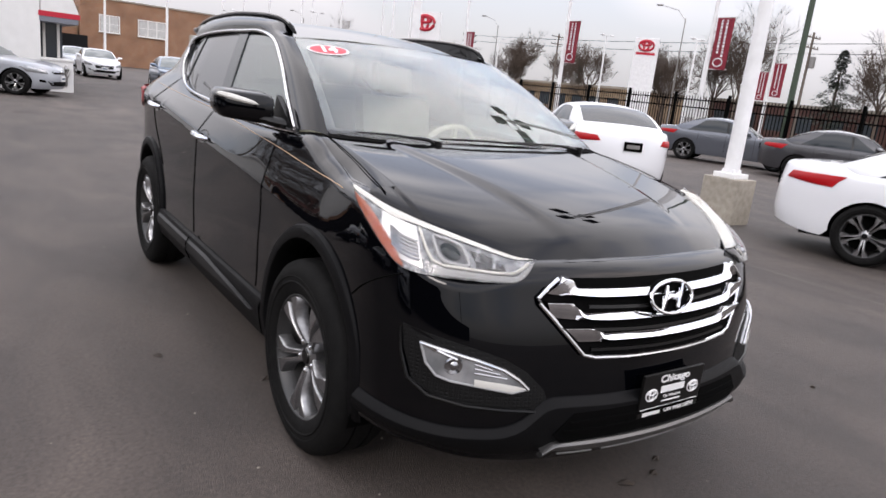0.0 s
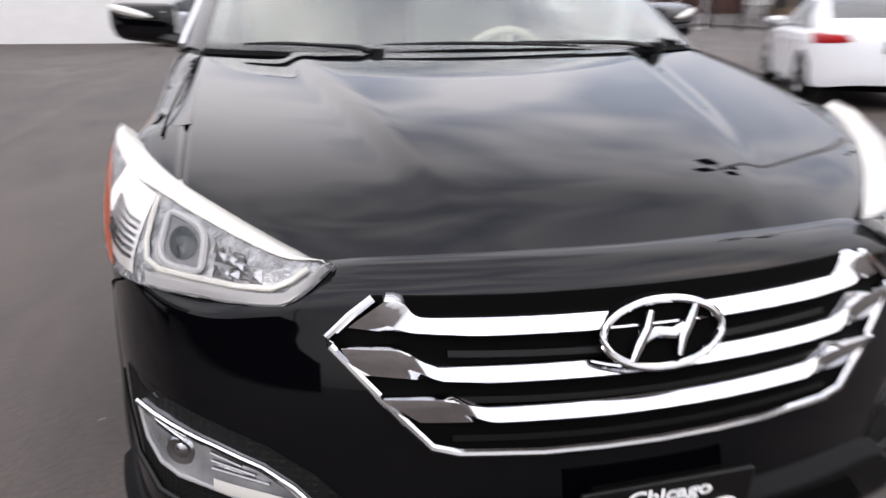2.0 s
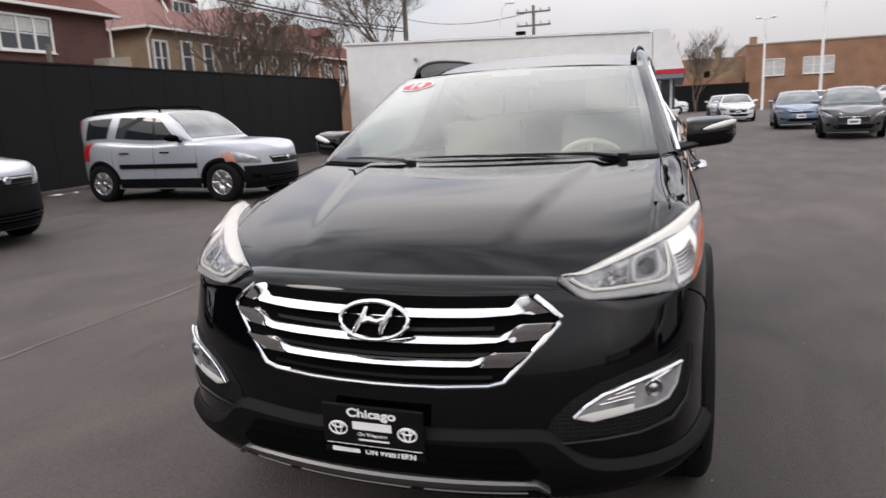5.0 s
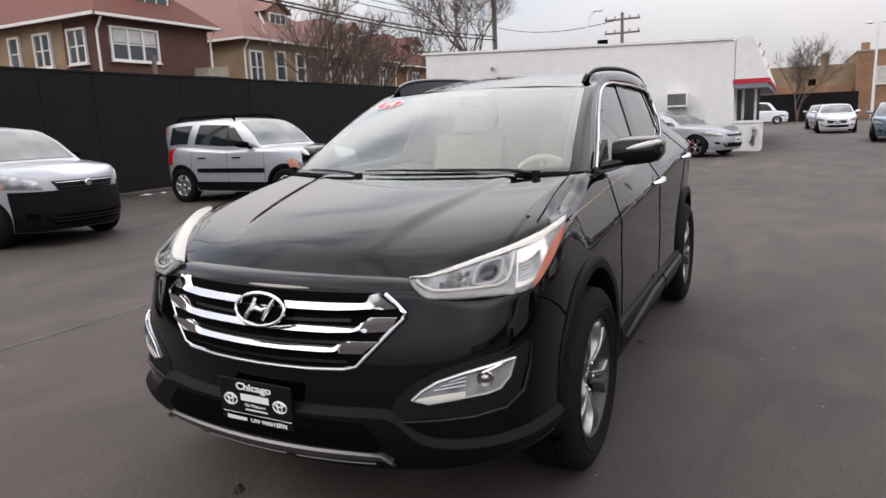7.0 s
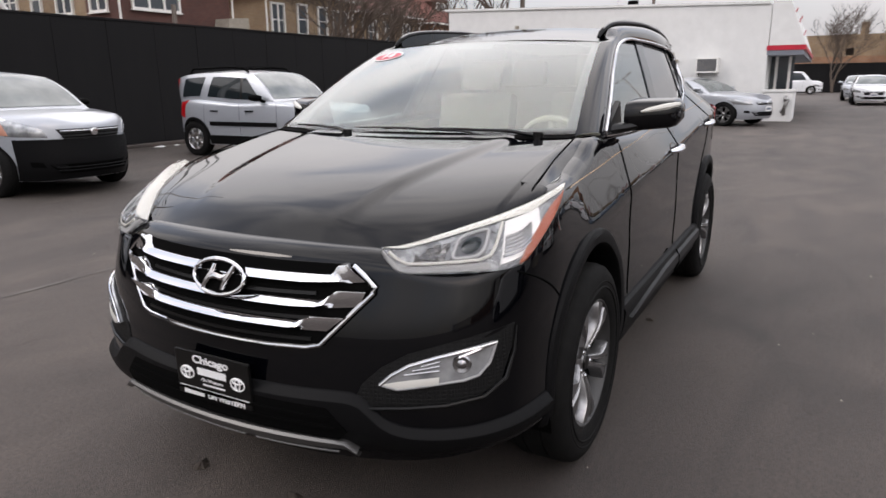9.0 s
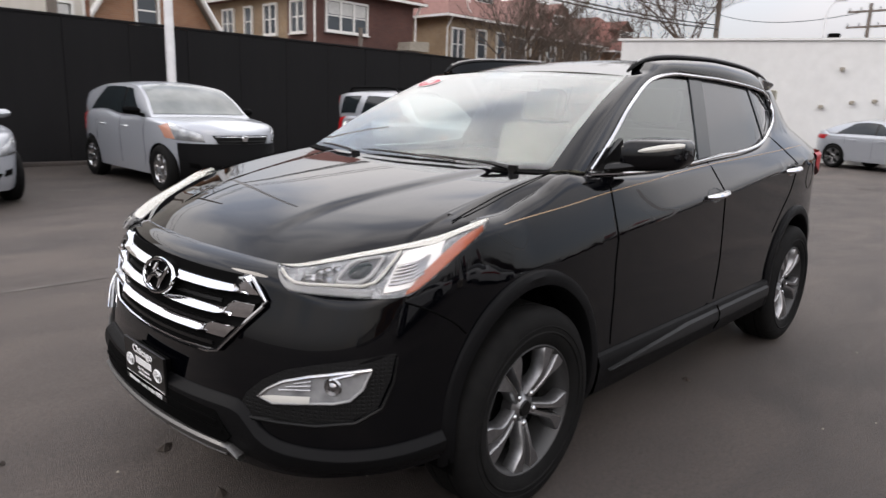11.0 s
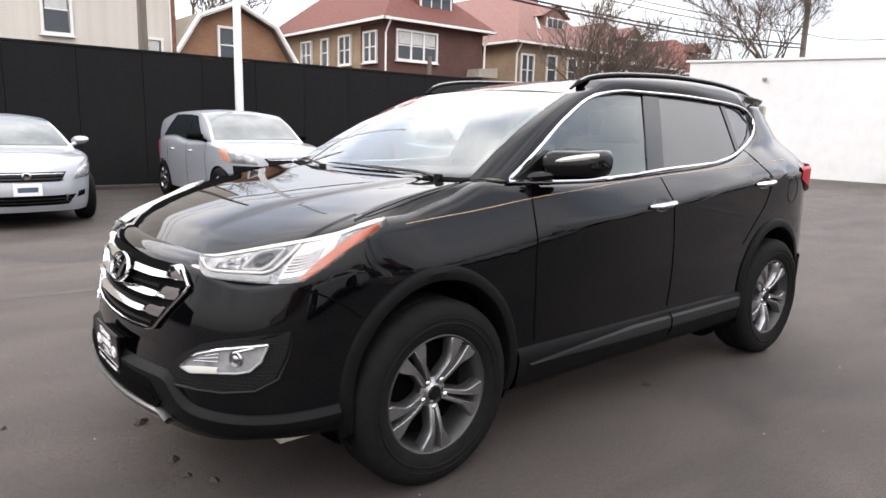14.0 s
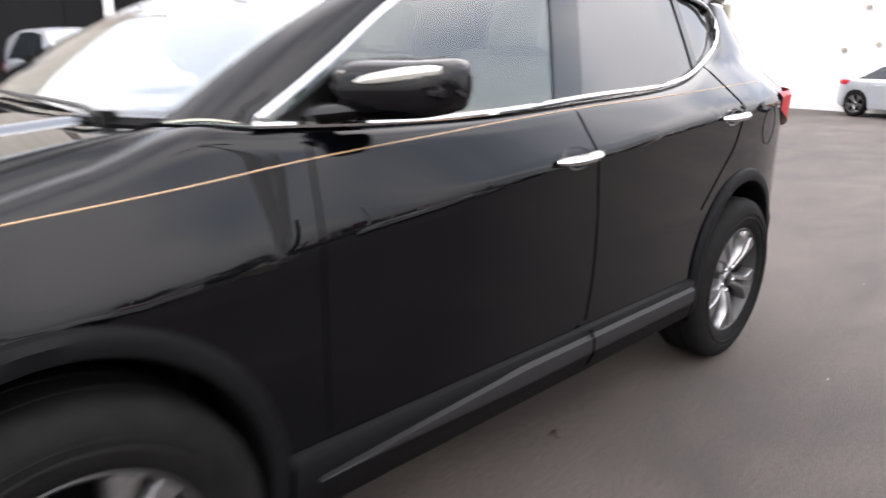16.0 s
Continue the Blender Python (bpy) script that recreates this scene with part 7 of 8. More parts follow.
# rear spoiler
part("rear_spoiler", solid((-2.06, -0.38, 1.500), (-1.92, 0.38, 1.538), 0.018), PAINT_BLACK, suv)
# painted corner behind the quarter glass
for side in (1, -1):
    bm = bmesh.new()
    sheet(bm, [[(x, side * (glass_y(x, z) - 0.003), z) for z in np.linspace(1.34, 1.575, 8)] for x in np.linspace(-1.458, -1.64, 6)])
    part("quarter_corner", bm, PAINT_BLACK, suv)

# cowl panel and wipers
bm = bmesh.new()
sheet(bm, [[(cowl_edge(q).x + d, cowl_edge(q).y * (1.0), cowl_edge(q).z + h) for d, h in ((-0.06, 0.024), (0.0, 0.003), (0.028, -0.004), (0.03, -0.04))] for q in np.linspace(-1, 1, 41)])
part("cowl_panel", bm, MATTE, suv)


def wiper(pivot_y, tip_q, tip_v, bend):
    w = empty("wiper")
    w.parent = suv
    tagged(w, "black wiper arm and blade")
    a = cowl_edge(pivot_y / 0.735) + Vector((0.012, 0, 0.004))
    tip = windscreen(tip_q, tip_v, 0.016)
    mid = a * 0.45 + tip * 0.55 + Vector((0.01, 0, 0.012))
    bm = bmesh.new()
    tube(bm, [a, a * 0.75 + mid * 0.25 + Vector((0.005, 0, 0.012)), mid], [0.010, 0.007, 0.004], 8)
    part("arm", bm, BLACK, w)
    bm = bmesh.new()
    e0 = windscreen(tip_q + bend, tip_v * 0.6, 0.012)
    tube(bm, [e0 * (1 - k / 10) + tip * (k / 10) + Vector((0.004, 0, 0.006)) * math.sin(math.pi * k / 10) for k in range(11)], [0.003 + 0.003 * math.sin(math.pi * k / 10) for k in range(11)], 6)
    part("blade", bm, BLACK, w)
    bm = bmesh.new()
    tube(bm, [a + Vector((0, 0, -0.03)), a + Vector((0, 0, 0.016))], 0.02, 10)
    part("pivot", bm, BLACK, w)


wiper(0.60, -0.35, 0.028, 0.80)
wiper(-0.28, -0.86, 0.020, 0.42)

# dealer plate on the front
plate = empty("dealer_plate")
plate.parent = suv
tagged(plate, "black dealer plate with white print")
plate.matrix_basis = pose(2.288, 0.004, 0.492, 0, 2, 0)
part("holder", solid((-0.035, -0.12, -0.06), (-0.008, 0.12, 0.06)), MATTE, plate, smooth=False)
part("panel", solid((-0.006, -0.157, -0.079), (0.004, 0.157, 0.079), 0.004), BLACK, plate, smooth=False)
part("print_line", solid((0.0042, -0.148, -0.0445), (0.0056, 0.148, -0.0425)), WHITE_INK, plate, smooth=False)
part("print_bar", solid((0.0042, -0.062, 0.006), (0.0056, 0.060, 0.030)), WHITE_INK, plate, "white bars of print", smooth=False)
part("print_bar", solid((0.0042, -0.045, -0.028), (0.0056, 0.05, -0.023)), WHITE_INK, plate, smooth=False)
part("print_bar", solid((0.0042, -0.132, -0.069), (0.0056, -0.044, -0.053)), WHITE_INK, plate, smooth=False)


def lettering(text, size, y, z, parent, mat, x=0.0045, squeeze=1.0, m=None, bold=0.0, name="lettering"):
    """Built-in font, facing +x, centred."""
    cu = bpy.data.curves.new(name, "FONT")
    cu.body, cu.size, cu.align_x, cu.align_y, cu.extrude, cu.offset = text, size, "CENTER", "CENTER", 0.0006, bold
    tmp = new(name, cu)
    me = bpy.data.meshes.new_from_object(tmp)
    bpy.data.objects.remove(tmp)
    me.materials.append(mat)
    ob = new(name, me)
    ob.parent = parent
    ob.matrix_basis = m if m is not None else pose(x, y, z, 90, 0, 90) @ Matrix.Diagonal((squeeze, 1, 1, 1))
    return ob


lettering("Chicago", 0.036, 0.0, 0.057, plate, WHITE_INK, x=0.007, squeeze=1.3, bold=0.001)
lettering("On Western", 0.016, 0.0, -0.008, plate, WHITE_INK, x=0.007, squeeze=1.1)
lettering("ON WESTERN", 0.022, 0.052, -0.061, plate, WHITE_INK, x=0.007, squeeze=1.12, bold=0.0008)
for y in (-0.107, 0.107):
    bm = bmesh.new()
    ring_emblem(bm, (0.006, y, 0.006), 0.056, 0.040, 0.0026, "x")
    part("roundel", bm, WHITE_INK, plate)
# year sticker inside the screen
sticker = empty("year_sticker")
sticker.parent = suv
tagged(sticker, "red and white oval year sticker on the screen")
sq, sv = -0.79, 0.845


def on_screen(u, w, o):
    """A place on the glass by metres across and up from the sticker's middle."""
    return windscreen(sq + u / 0.63, sv + w / 0.70, 0.003 + o)


for nm, a, b, mat, o in (("border", 0.098, 0.046, WHITE_INK, 0.0), ("field", 0.088, 0.038, RED_SIGN, 0.0012)):
    bm = bmesh.new()
    edge = [(a * math.cos(t), b * math.sin(t)) for t in np.linspace(0, 2 * math.pi, 41)[:-1]]
    ring_patch(bm, edge, lambda u, v, off: on_screen(u, v, max(off, -0.001)), 5, o)
    part(nm, bm, mat, sticker, smooth=False)
digits = lettering("14", 0.075, 0, 0, sticker, WHITE_INK, m=Matrix.Identity(4), bold=0.003)
for v in digits.data.vertices:
    v.co = on_screen(v.co.x * 1.15, v.co.y, 0.0026 + max(0.0, v.co.z))

# cabin behind the glass
BEIGE = speckle(material("beige_trim", (0.36, 0.345, 0.285), 0.7), 20, (0.33, 0.315, 0.26), (0.39, 0.375, 0.31))
# dash and floor colour lightened for the haze of reflections on the windscreen
DASH = speckle(material("beige_grey_dash", (0.44, 0.42, 0.36), 0.7), 60, (0.40, 0.38, 0.32), (0.48, 0.46, 0.39))
part("floor_pan", solid((-1.95, -0.70, 0.24), (1.9, 0.70, 0.30)), DASH, suv, smooth=False)
for y in (-0.79, 0.79):
    part("door_card", solid((-0.85, y - 0.015, 0.50), (0.82, y + 0.015, 1.12)), BEIGE, suv, smooth=False)
part("bulkhead", solid((1.045, -0.72, 0.30), (1.07, 0.72, 1.10)), MATTE, suv, smooth=False)
part("engine_block", solid((1.08, -0.50, 0.30), (2.0, 0.50, 0.80)), MATTE, suv, smooth=False)
bm = bmesh.new()
prism(bm, [(1.04, 1.135), (0.55, 1.10), (0.46, 1.03), (0.50, 0.80), (1.04, 0.80)], -0.715, 0.715)
part("dashboard", bm, DASH, suv, smooth=False)
bm = bmesh.new()
sheet(bm, [[Vector((0.32 - 2.3 * i / 14, EDGE_Y(0.32 - 2.3 * i / 14) * q * 0.98, ROOF_Z(0.32 - 2.3 * i / 14) - 0.03 - (ROOF_Z(0.32 - 2.3 * i / 14) - EDGE_Z(0.32 - 2.3 * i / 14)) * abs(q) ** 2.4)) for q in np.linspace(-1, 1, 13)] for i in range(15)])
part("headliner", bm, BEIGE, suv)
part("tailgate_trim", solid((-1.95, -0.60, 0.3), (-1.92, 0.60, 1.2)), BEIGE, suv, smooth=False)


def seat(x, y, w):
    st = empty("seat")
    st.parent = suv
    tagged(st, "beige car seat with headrest")
    part("cushion", solid((x - 0.05, y - w / 2, 0.55), (x + 0.48, y + w / 2, 0.72), 0.05), BEIGE, st)
    part("backrest", solid((-0.07, -w / 2, 0.0), (0.07, w / 2, 0.66), 0.06, m=pose(x - 0.02, y, 0.66, 0, -14, 0)), BEIGE, st)
    part("headrest", solid((-0.05, -0.13, 0.68), (0.05, 0.13, 0.88), 0.04, m=pose(x - 0.02, y, 0.66, 0, -14, 0)), BEIGE, st)


# pale panel and bench added to brighten the dark view between the seats
part("rear_fill_panel", solid((-1.80, -0.56, 1.16), (-1.76, 0.56, 1.57), 0.02), BEIGE, suv)
part("rear_bench", solid((-1.27, -0.64, 0.60), (-1.14, 0.64, 1.34), 0.05), BEIGE, suv)
for y in (0.38, -0.38):
    seat(-0.22, y, 0.52)
    seat(-1.05, y, 0.60)
bm = bmesh.new()
tube(bm, [(0.185 * math.cos(a), 0.185 * math.sin(a), 0) for a in np.linspace(0, 2 * math.pi, 33)[:-1]], 0.016, 8, closed=True)
tube(bm, [(-0.17, 0, 0), (0, 0, -0.03), (0.17, 0, 0)], 0.02, 6)
tube(bm, [(0, 0, -0.03), (0, -0.17, 0)], 0.02, 6)
bmesh.ops.transform(bm, matrix=pose(0.28, 0.38, 1.02, 0, -65, 0) @ pose(0, 0, 0, 0, 0, 90), verts=bm.verts[:])
part("steering_wheel", bm, BEIGE, suv)
part("mirror_pod", solid((0.30, -0.12, 1.47), (0.34, 0.12, 1.535), 0.015), BLACK, suv)

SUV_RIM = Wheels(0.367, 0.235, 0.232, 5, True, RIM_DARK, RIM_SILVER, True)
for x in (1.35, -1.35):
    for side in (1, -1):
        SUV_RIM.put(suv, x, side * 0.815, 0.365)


# ---- trees, poles, wires, small things ----
def bare_tree(name, label, x, y, height, spread, seed, trunk_r=0.16, levels=5, split=4, stems=1, twig=0.012):
    """A leafless tree: a tapered trunk and limbs that fork down to twigs."""
    rnd = random.Random(seed)
    tree = tagged(empty(name, pose(x, y, 0)), label, "tree")
    verts, faces, tv, tf = [], [], [], []

    def limb(a, b, ra, rb, out_v, out_f, sides):
        d = (b - a).normalized()
        s = d.orthogonal().normalized()
        q = d.cross(s)
        k0 = len(out_v)
        for p, r in ((a, ra), (b, rb)):
            out_v.extend([tuple(p + r * (math.cos(2 * math.pi * k / sides) * s + math.sin(2 * math.pi * k / sides) * q)) for k in range(sides)])
        for k in range(sides):
            out_f.append((k0 + k, k0 + (k + 1) % sides, k0 + sides + (k + 1) % sides, k0 + sides + k))

    def grow(p, d, length, r, level):
        n = 3 if level < 2 else 2
        for i in range(n):
            d2 = (d + Vector((rnd.gauss(0, 0.13), rnd.gauss(0, 0.13), rnd.gauss(0.03, 0.08)))).normalized()
            q = p + d2 * length / n
            r2 = r * (0.86 if level < 2 else 0.75)
            limb(p, q, r, r2, *((tv, tf, 7) if level == 0 else (verts, faces, 5 if level < 3 else 3)))
            p, d, r = q, d2, r2
            if level < levels and (i > 0 or level > 0):
                for _ in range(1 if level < 2 else rnd.choice((1, 2))):
                    side = Vector((rnd.uniform(-1, 1), rnd.uniform(-1, 1), rnd.uniform(-0.15, 0.7))).normalized()
                    grow(p, (d * 0.75 + side * spread).normalized(), length * rnd.uniform(0.55, 0.78), max(r * 0.62, twig), level + 1)
        if level < levels:
            for _ in range(split - 1 if level == 0 else 2):
                side = Vector((rnd.uniform(-1, 1), rnd.uniform(-1, 1), rnd.uniform(0.0, 0.6))).normalized()
                grow(p, (d + side * spread).normalized(), length * rnd.uniform(0.6, 0.85), max(r * 0.75, twig), level + 1)

    for s in range(stems):
        lean = Vector((rnd.uniform(-0.35, 0.35), rnd.uniform(-0.35, 0.35), 1)).normalized() if stems > 1 else Vector((0.03, 0.02, 1))
        grow(Vector((0.15 * s, 0, 0)), lean, height * 0.36, trunk_r, 0)
    for nm, v, f in (("trunk", tv, tf), ("crown", verts, faces)):
        me = bpy.data.meshes.new(nm)
        me.from_pydata(v, [], f)
        me.materials.append(BARK)
        new(nm, me).parent = tree
    return tree


bare_tree("bare_tree", "leafless dark tree behind the black fence", -25.6, -20.2, 8.2, 0.75, 3, 0.17, 4, 4, 3)
bare_tree("bare_tree", "leafless tree before the brick houses", -32.5, -21.0, 7.6, 0.7, 5, 0.13, 4, 4, 2)
bare_tree("bare_tree", "leafless street tree among the houses", -44.0, -24.5, 10.8, 0.7, 8, 0.18, 4, 4, 1)
bare_tree("bare_tree", "large leafless tree behind the white building", -55.0, -25.0, 19.0, 0.62, 11, 0.26, 5, 4, 1, 0.013)
bare_tree("bare_tree", "leafless tree rising over the clapboard house", -10.5, -37.0, 12.5, 0.75, 21, 0.26, 4, 4, 1, 0.02)
bare_tree("bare_tree", "thin leafless tree by the brick building", -66.0, 2.2, 7.0, 0.7, 14, 0.10, 4, 4, 2, 0.012)
bare_tree("bare_tree", "thin leafless sapling by the brick building", -69.0, -4.5, 7.4, 0.7, 15, 0.10, 4, 4, 2, 0.012)
for i, (x, y, h, sp) in enumerate(((-36.5, 60, 11.5, 0.95), (-41.5, 63, 9.0, 0.95), (-72, 60, 10.0, 0.9), (-66, 64, 8.5, 0.9), (-57, 60, 8.2, 0.9), (-50.5, 66, 8.0, 0.95), (-46, 61, 7.8, 0.95), (-24.0, 61, 8.6, 0.85), (-17, 64, 9.0, 0.9), (-90, 62, 9.0, 0.9), (-105, 50, 9.5, 0.9), (-80, 66, 8.0, 0.9))):
    bare_tree("bare_tree", "leafless brown street tree across the road", x, y, h, sp, 40 + i, 0.2, 5, 5, 1, 0.014)


def spruce(x, y, h, r, seed):
    rnd = random.Random(seed)
    tree = tagged(empty("spruce_tree", pose(x, y, 0)), "dark conifer behind the iron fence", "tree")
    bm = bmesh.new()
    tube(bm, [(0, 0, 0), (0, 0, h * 0.6), (0, 0, h)], [0.2, 0.11, 0.02], 8)
    part("trunk", bm, BARK, tree)
    v, f = [], []
    for k in range(2600):
        t = rnd.random() ** 0.8
        z = h * (0.10 + 0.90 * t)
        lim = r * (1 - t) ** 0.75 * (0.75 + 0.35 * math.sin(9 * t * math.pi + rnd.random())) + 0.1
        a, q = rnd.uniform(0, 2 * math.pi), lim * rnd.uniform(0.35, 1.05)
        c = Vector((q * math.cos(a), q * math.sin(a), z - 0.22 * q))
        d = Vector((math.cos(a), math.sin(a), rnd.uniform(-0.5, 0.15))).normalized()
        s = Vector((-math.sin(a), math.cos(a), rnd.uniform(-0.4, 0.4)))
        L, w = rnd.uniform(0.25, 0.5), rnd.uniform(0.05, 0.11)
        k0 = len(v)
        v += [tuple(c - d * L * 0.5), tuple(c + s * w), tuple(c + d * L * 0.6), tuple(c - s * w)]
        f.append((k0, k0 + 1, k0 + 2, k0 + 3))
    me = bpy.data.meshes.new("crown")
    me.from_pydata(v, [], f)
    me.materials.append(NEEDLES)
    new("crown", me).parent = tree
    return tree


spruce(-27.6, 60.5, 8.4, 2.7, 2)
spruce(-60.5, 62.0, 7.0, 1.2, 4)


def utility_pole(x, y, h, label, arms=True, can=True, r=0.15):
    ob = tagged(empty("utility_pole", pose(x, y, 0)), label, "utility pole")
    bm = bmesh.new()
    tube(bm, [(0, 0, 0), (0, 0, h)], [r, r * 0.72], 10)
    part("shaft", bm, WOODPOLE, ob)
    if arms:
        for k in range(2):
            part("crossarm", solid((-0.06, -1.2, h - 0.5 - 0.9 * k), (0.06, 1.2, h - 0.38 - 0.9 * k)), WOODPOLE, ob, smooth=False)
            for yy in (-1.1, -0.5, 0.5, 1.1):
                bm = bmesh.new()
                tube(bm, [(0, yy, h - 0.38 - 0.9 * k), (0, yy, h - 0.2 - 0.9 * k)], 0.05, 6)
                part("insulator", bm, SATIN, ob)
    if can:
        bm = bmesh.new()
        tube(bm, [(0.4, 0, h - 3.1), (0.4, 0, h - 2.1)], 0.26, 12)
        part("transformer", bm, SATIN, ob)
    return ob


utility_pole(-62.0, -25.4, 16.2, "tall weathered utility pole behind the white building", r=0.3)
utility_pole(-4.25, -22.0, 11.0, "weathered wooden utility pole behind the fence", arms=False, can=False, r=0.17)
rust = tagged(part("rusty_post", tube(bmesh.new(), [(0, 0, 0), (0, 0, 7.5)], 0.07, 8), speckle(material("rusty_steel", (0.16, 0.07, 0.04), 0.8), 6, (0.10, 0.045, 0.03), (0.22, 0.10, 0.055))), "thin rusty steel post behind the black fence", "post")
rust.matrix_basis = pose(-4.95, -21.0, 0)
dpost = tagged(part("short_post", solid((-0.07, -0.07, 0), (0.07, 0.07, 4.6), 0.01), WOODPOLE, smooth=False), "dark wooden post behind the black fence", "post")
dpost.matrix_basis = pose(-16.9, -22.4, 0)
utility_pole(-45.0, -9.0, 8.2, "utility pole with crossarms beyond the white building", can=False)


def cable(name, a, b, sag, r=0.018):
    a, b = Vector(a), Vector(b)
    bm = bmesh.new()
    tube(bm, [a.lerp(b, k / 20) - Vector((0, 0, sag * 4 * (k / 20) * (1 - k / 20))) for k in range(21)], r, 4)
    return tagged(part(name, bm, WIRE), "black overhead cable above the houses", "cable")


for z0, z1, dy, r in ((9.6, 11.0, 0.0, 0.03), (9.2, 10.4, 0.4, 0.03), (8.6, 9.6, -0.3, 0.055), (8.3, 9.2, 0.2, 0.055)):
    cable("overhead_cable", (-4.25, -22.0 + dy, z0), (-62.0, -25.4 + dy, z1), 0.8, r)
for z0, z1, dy in ((9.6, 9.0, 0.0), (8.8, 8.4, 0.3)):
    cable("overhead_cable", (-4.25, -22.0 + dy, z0), (30, -20 + dy, z1), 0.6, 0.025)
cable("overhead_cable", (-62.0, -25.4, 10.5), (-45, -9, 7.8), 0.7, 0.025)
cable("overhead_cable", (-80, 58, 8.6), (10, 58, 8.8), 1.0, 0.03)
cable("overhead_cable", (-80, 58.4, 9.4), (10, 58.4, 9.6), 0.9, 0.03)
utility_pole(-30.4, 60.0, 9.8, "utility pole across the street", can=True)
utility_pole(-63.1, 60.0, 9.8, "utility pole across the street", can=False)

# white building's roof
bm = bmesh.new()
tube(bm, [(0, 0, 3.6), (0, 0, 4.55)], 0.16, 10)
tube(bm, [(0, 0, 4.55), (0, 0, 4.72)], 0.24, 10)
tagged(part("roof_vent", bm, MATTE), "black roof vent on the white building", "vent").matrix_basis = pose(-28.0, -6.2, 0)


def street_lamp(x, y, h, reach, turn, label, mat=POLE_WHITE, name="street_lamp"):
    ob = tagged(empty(name, pose(x, y, 0, 0, 0, turn)), label, "street lamp")
    bm = bmesh.new()
    tube(bm, [(0, 0, 0), (0, 0, h * 0.9)], [0.10, 0.06], 8)
    part("shaft", bm, mat, ob)
    bm = bmesh.new()
    tube(bm, [(0, 0, h * 0.88), (reach * 0.3, 0, h * 0.96), (reach, 0, h)], 0.04, 6)
    part("arm", bm, mat, ob)
    part("lamp_head", solid((reach - 0.1, -0.14, h - 0.06), (reach + 0.55, 0.14, h + 0.09), 0.04), mat, ob)
    return ob


street_lamp(-45.0, -11.4, 8.5, 0.5, 90, "slender white street lamp beyond the white building")
street_lamp(-72.0, 57.0, 11.6, 2.2, 200, "slender cobra-head street lamp", SATIN)
street_lamp(-42.0, 57.0, 12.0, 2.6, 200, "slender cobra-head street lamp", SATIN)
street_lamp(-98.0, 40.0, 10.5, 2.4, 200, "slender cobra-head street lamp", SATIN)
street_lamp(-120.0, 36.0, 10.5, 2.4, 200, "slender cobra-head street lamp", SATIN)


def lot_lamp(x, y, h, heads=True):
    ob = tagged(empty("lot_lamp", pose(x, y, 0)), "white lot lamp with twin heads", "light pole", "lot lamps")
    bm = bmesh.new()
    tube(bm, [(0, 0, 0), (0, 0, h)], [0.11, 0.08], 10)
    part("shaft", bm, POLE_WHITE, ob)
    if heads:
        part("crossbar", solid((-0.04, -0.7, h - 0.04), (0.04, 0.7, h + 0.04)), POLE_WHITE, ob, smooth=False)
        for s in (-1, 1):
            part("lamp_head", solid((-0.16, s * 0.62 - 0.22, h + 0.0), (0.16, s * 0.62 + 0.22, h + 0.14), 0.03), POLE_WHITE, ob)
    return ob


lot_lamp(-62.0, 7.55, 7.7)
lot_lamp(-52.0, 10.3, 10.5)
for x, y, h in ((-45.5, 50, 8.2), (-33.5, 48, 7.6), (-60.0, 48, 7.6), (-70.0, 30, 8.0), (-92.0, 28, 8.5)):
    lot_lamp(x, y, h)
for x, y, h in ((-41.0, 22.4, 12.0), (-58.5, 24.5, 12.0), (-50.0, 30.0, 13.0)):
    pole("flag_pole", x, y, h, 0.07, POLE_WHITE, "slender white flag pole along the street fence")

# ground litter, seams and stains
def scrap(name, label, cat, x, y, size, mat, seed, flat=0.02):
    rnd = random.Random(seed)
    bm = bmesh.new()
    n = 11
    ring = [Vector((size * rnd.uniform(0.4, 1.0) * math.cos(2 * math.pi * k / n), size * rnd.uniform(0.25, 0.7) * math.sin(2 * math.pi * k / n), 0.004)) for k in range(n)]
    a = [bm.verts.new(p) for p in ring]
    c = bm.verts.new((0, 0, flat))
    for k in range(n):
        bm.faces.new((a[k], a[(k + 1) % n], c))
    bm.faces.new(a[::-1])
    o = tagged(part(name, bm, mat, smooth=False), label, cat)
    o.matrix_basis = pose(x, y, 0, 0, 0, rnd.uniform(0, 180))
    return o


LEAF = speckle(material("dead_leaf", (0.03, 0.02, 0.015), 0.8), 30, (0.018, 0.013, 0.010), (0.04, 0.028, 0.02))
for i, (x, y, s) in enumerate(((-0.22, 0.81, 0.045), (2.10, 0.125, 0.05), (2.03, 0.39, 0.03), (2.10, -0.32, 0.05), (2.10, 0.29, 0.03), (0.757, -0.813, 0.04), (0.34, -1.2, 0.03), (2.6, -0.6, 0.02), (1.9, 1.9, 0.02), (0.9, 2.0, 0.018))):
    scrap("dead_leaf", "curled dark dead leaf on the asphalt", "leaf", x, y, s, LEAF, 60 + i, 0.018)
for i, (x, y, s) in enumerate(((-6.9, -11.6, 0.2), (-7.3, -11.55, 0.12))):
    scrap("paper_scrap", "white paper litter at the foot of the fence", "litter", x, y, s, WHITE_INK, 80 + i, 0.03)
scrap("cover_plate", "dark iron utility cover in the asphalt", "cover", -12.77, -1.04, 0.35, LEAF, 90, 0.008)
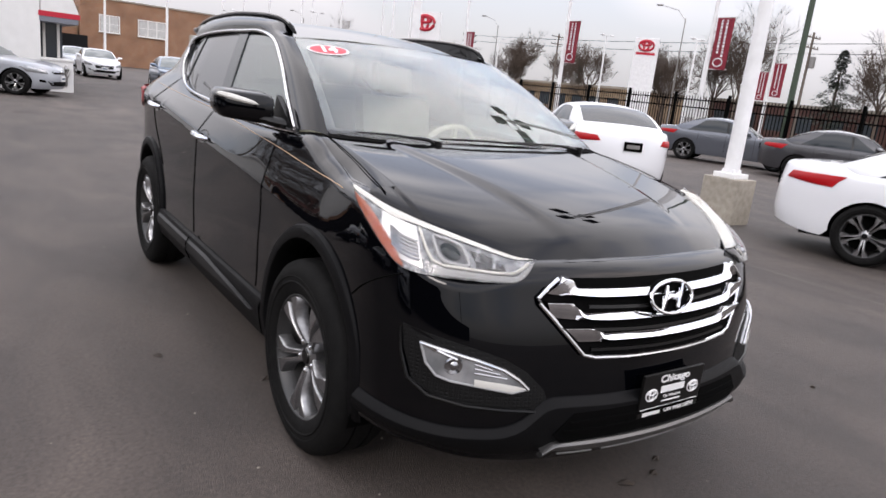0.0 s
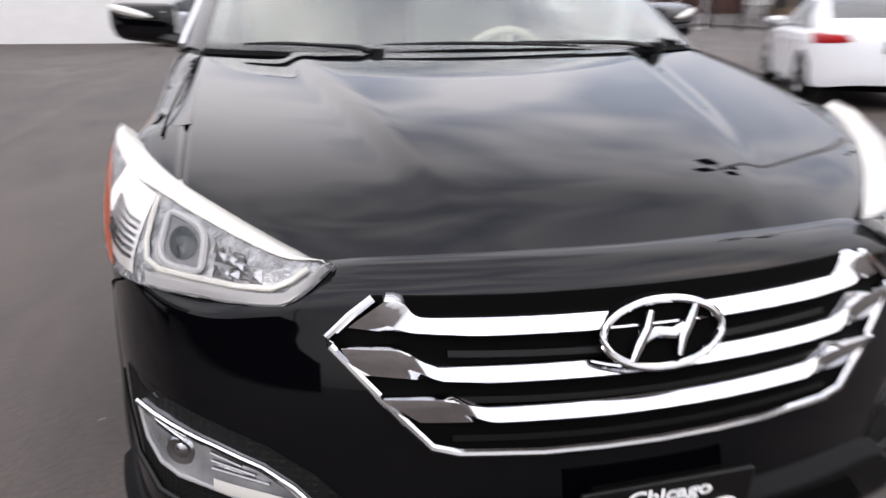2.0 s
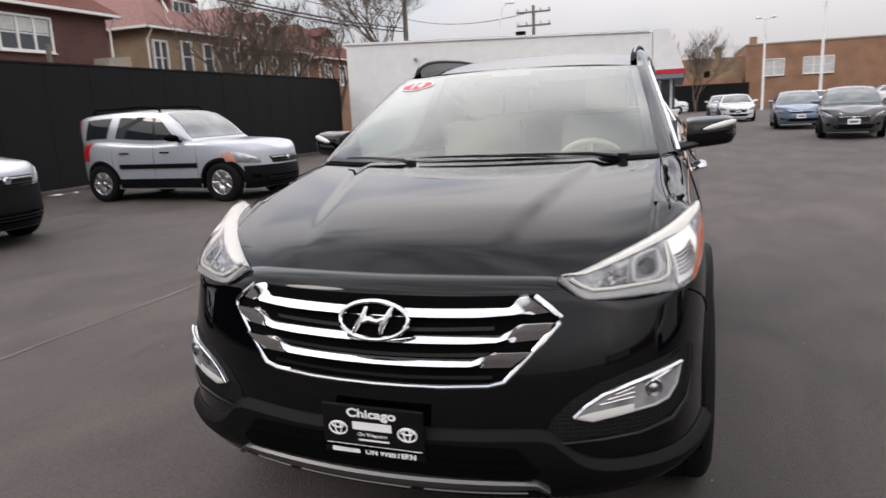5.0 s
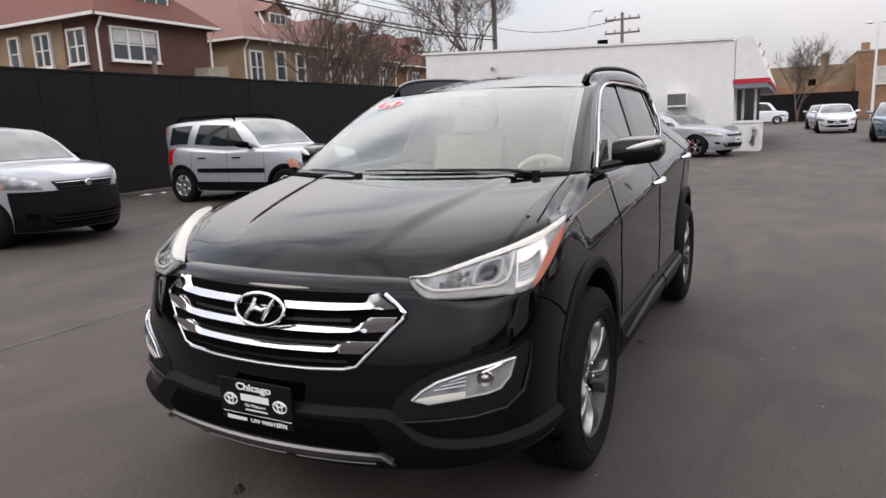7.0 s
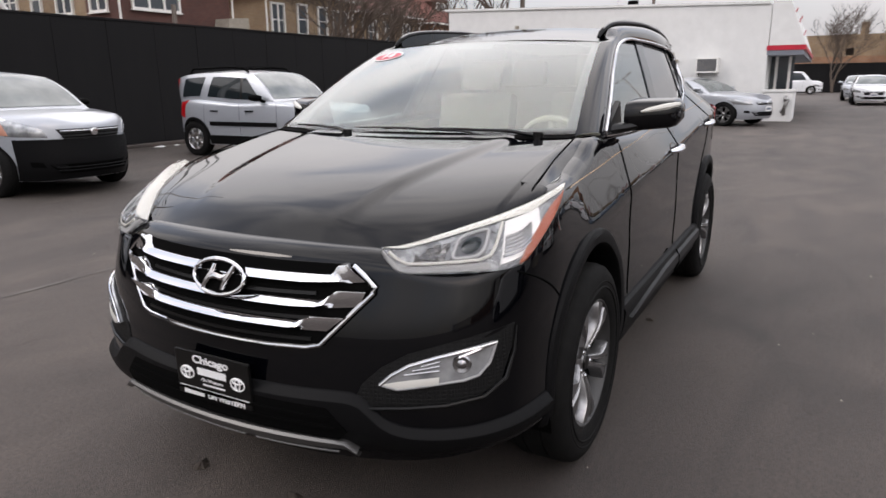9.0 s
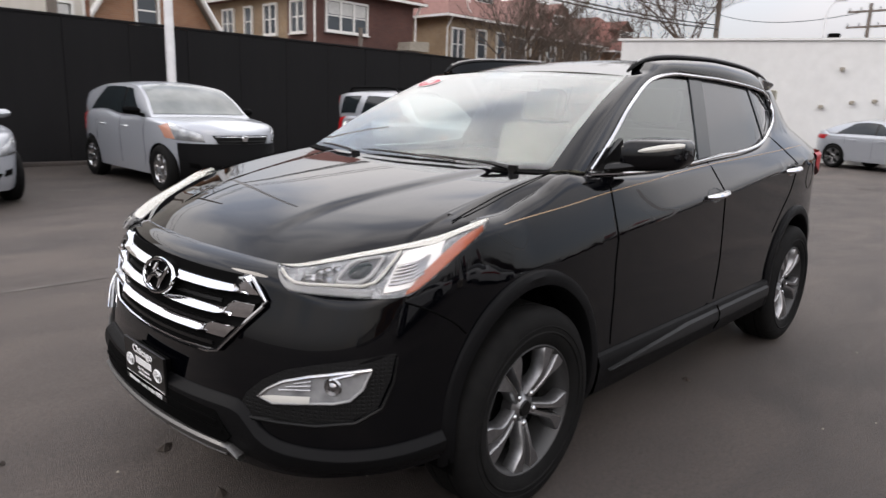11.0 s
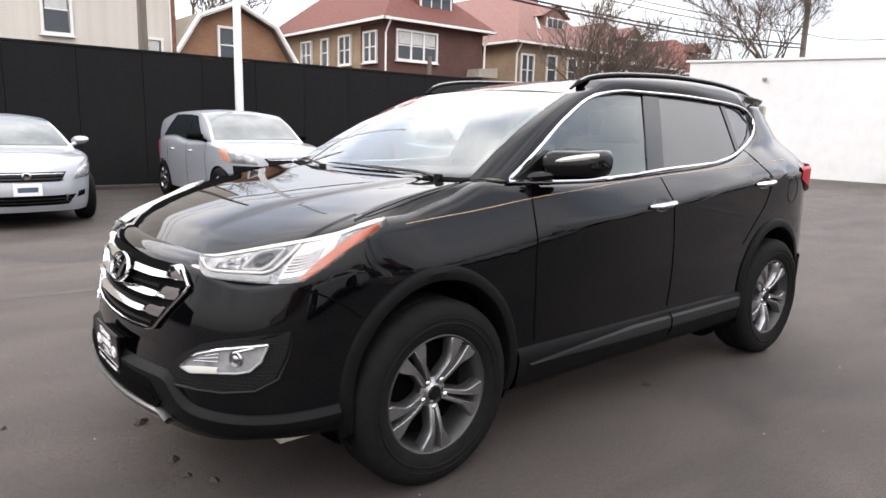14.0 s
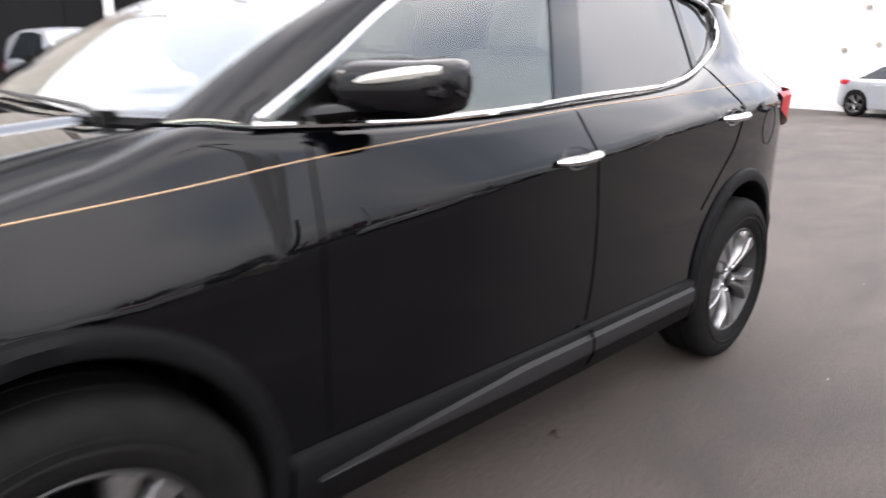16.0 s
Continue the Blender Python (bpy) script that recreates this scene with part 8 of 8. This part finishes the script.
# small loose stones
bm = bmesh.new()
rnd = random.Random(7)
for k in range(900):
    x, y, s = rnd.uniform(-14, 6), rnd.uniform(-11.5, 9), rnd.uniform(0.003, 0.009)
    v = [bm.verts.new((x + s * math.cos(a), y + s * math.sin(a), 0.001)) for a in (0, 2.1, 4.2)]
    t = bm.verts.new((x, y, s))
    for i in range(3):
        bm.faces.new((v[i], v[(i + 1) % 3], t))
tagged(part("gravel", bm, CONCRETE, smooth=False), "scattered pale grit on the asphalt", "gravel", kind="stuff")
# joints between paving lanes: thin pale worn seams
SEAM = speckle(material("worn_seam", (0.15, 0.135, 0.12), 0.9), 3.0, (0.075, 0.067, 0.062), (0.17, 0.155, 0.14), 8)
for i, (a, b, w) in enumerate((((3.0, -3.15), (-16, -3.05), 0.018), ((6, -8.2), (-18, -8.6), 0.014), ((6, 4.4), (-30, 4.9), 0.016))):
    bm = bmesh.new()
    rnd = random.Random(200 + i)
    rows = []
    n = 90
    for k in range(n + 1):
        t = k / n
        x, y = a[0] + (b[0] - a[0]) * t, a[1] + (b[1] - a[1]) * t + 0.03 * math.sin(7 * t) + rnd.uniform(-0.008, 0.008)
        ww = w * rnd.uniform(0.25, 1.2)
        rows.append([(x, y - ww, 0.004), (x, y + ww, 0.004)])
    sheet(bm, rows)
    tagged(part("paving_seam", bm, SEAM, smooth=False), "worn pale paving seam", "seam", kind="structure")
# curb strip at the fence's foot
tagged(part("kerb", solid((-20.85, -12.08, 0), (22, -11.86, 0.07), 0.015), ASPHALT, smooth=False), "low asphalt kerb at the fence's foot", "kerb", kind="structure")

# traffic cone
cone = tagged(empty("traffic_cone", pose(-14.6, 9.0, 0)), "orange-red traffic cone standing by parked cars", "traffic cone")
CONE = material("orange_plastic", (0.60, 0.07, 0.03), 0.5)
bm = bmesh.new()
tube(bm, [(0, 0, 0.03), (0, 0, 0.72)], [0.15, 0.03], 14)
part("cone_body", bm, CONE, cone)
part("base", solid((-0.19, -0.19, 0), (0.19, 0.19, 0.035), 0.01), MATTE, cone, smooth=False)
bm = bmesh.new()
tube(bm, [(0, 0, 0.36), (0, 0, 0.50)], [0.097, 0.073], 14)
part("band", bm, WHITE_INK, cone)
utility_pole(30.0, -20.0, 9.9, "wooden utility pole at the end of the houses", can=False)
utility_pole(-80.0, 58.2, 9.8, "utility pole across the street", can=False)
utility_pole(10.0, 58.2, 9.9, "utility pole across the street", can=False)
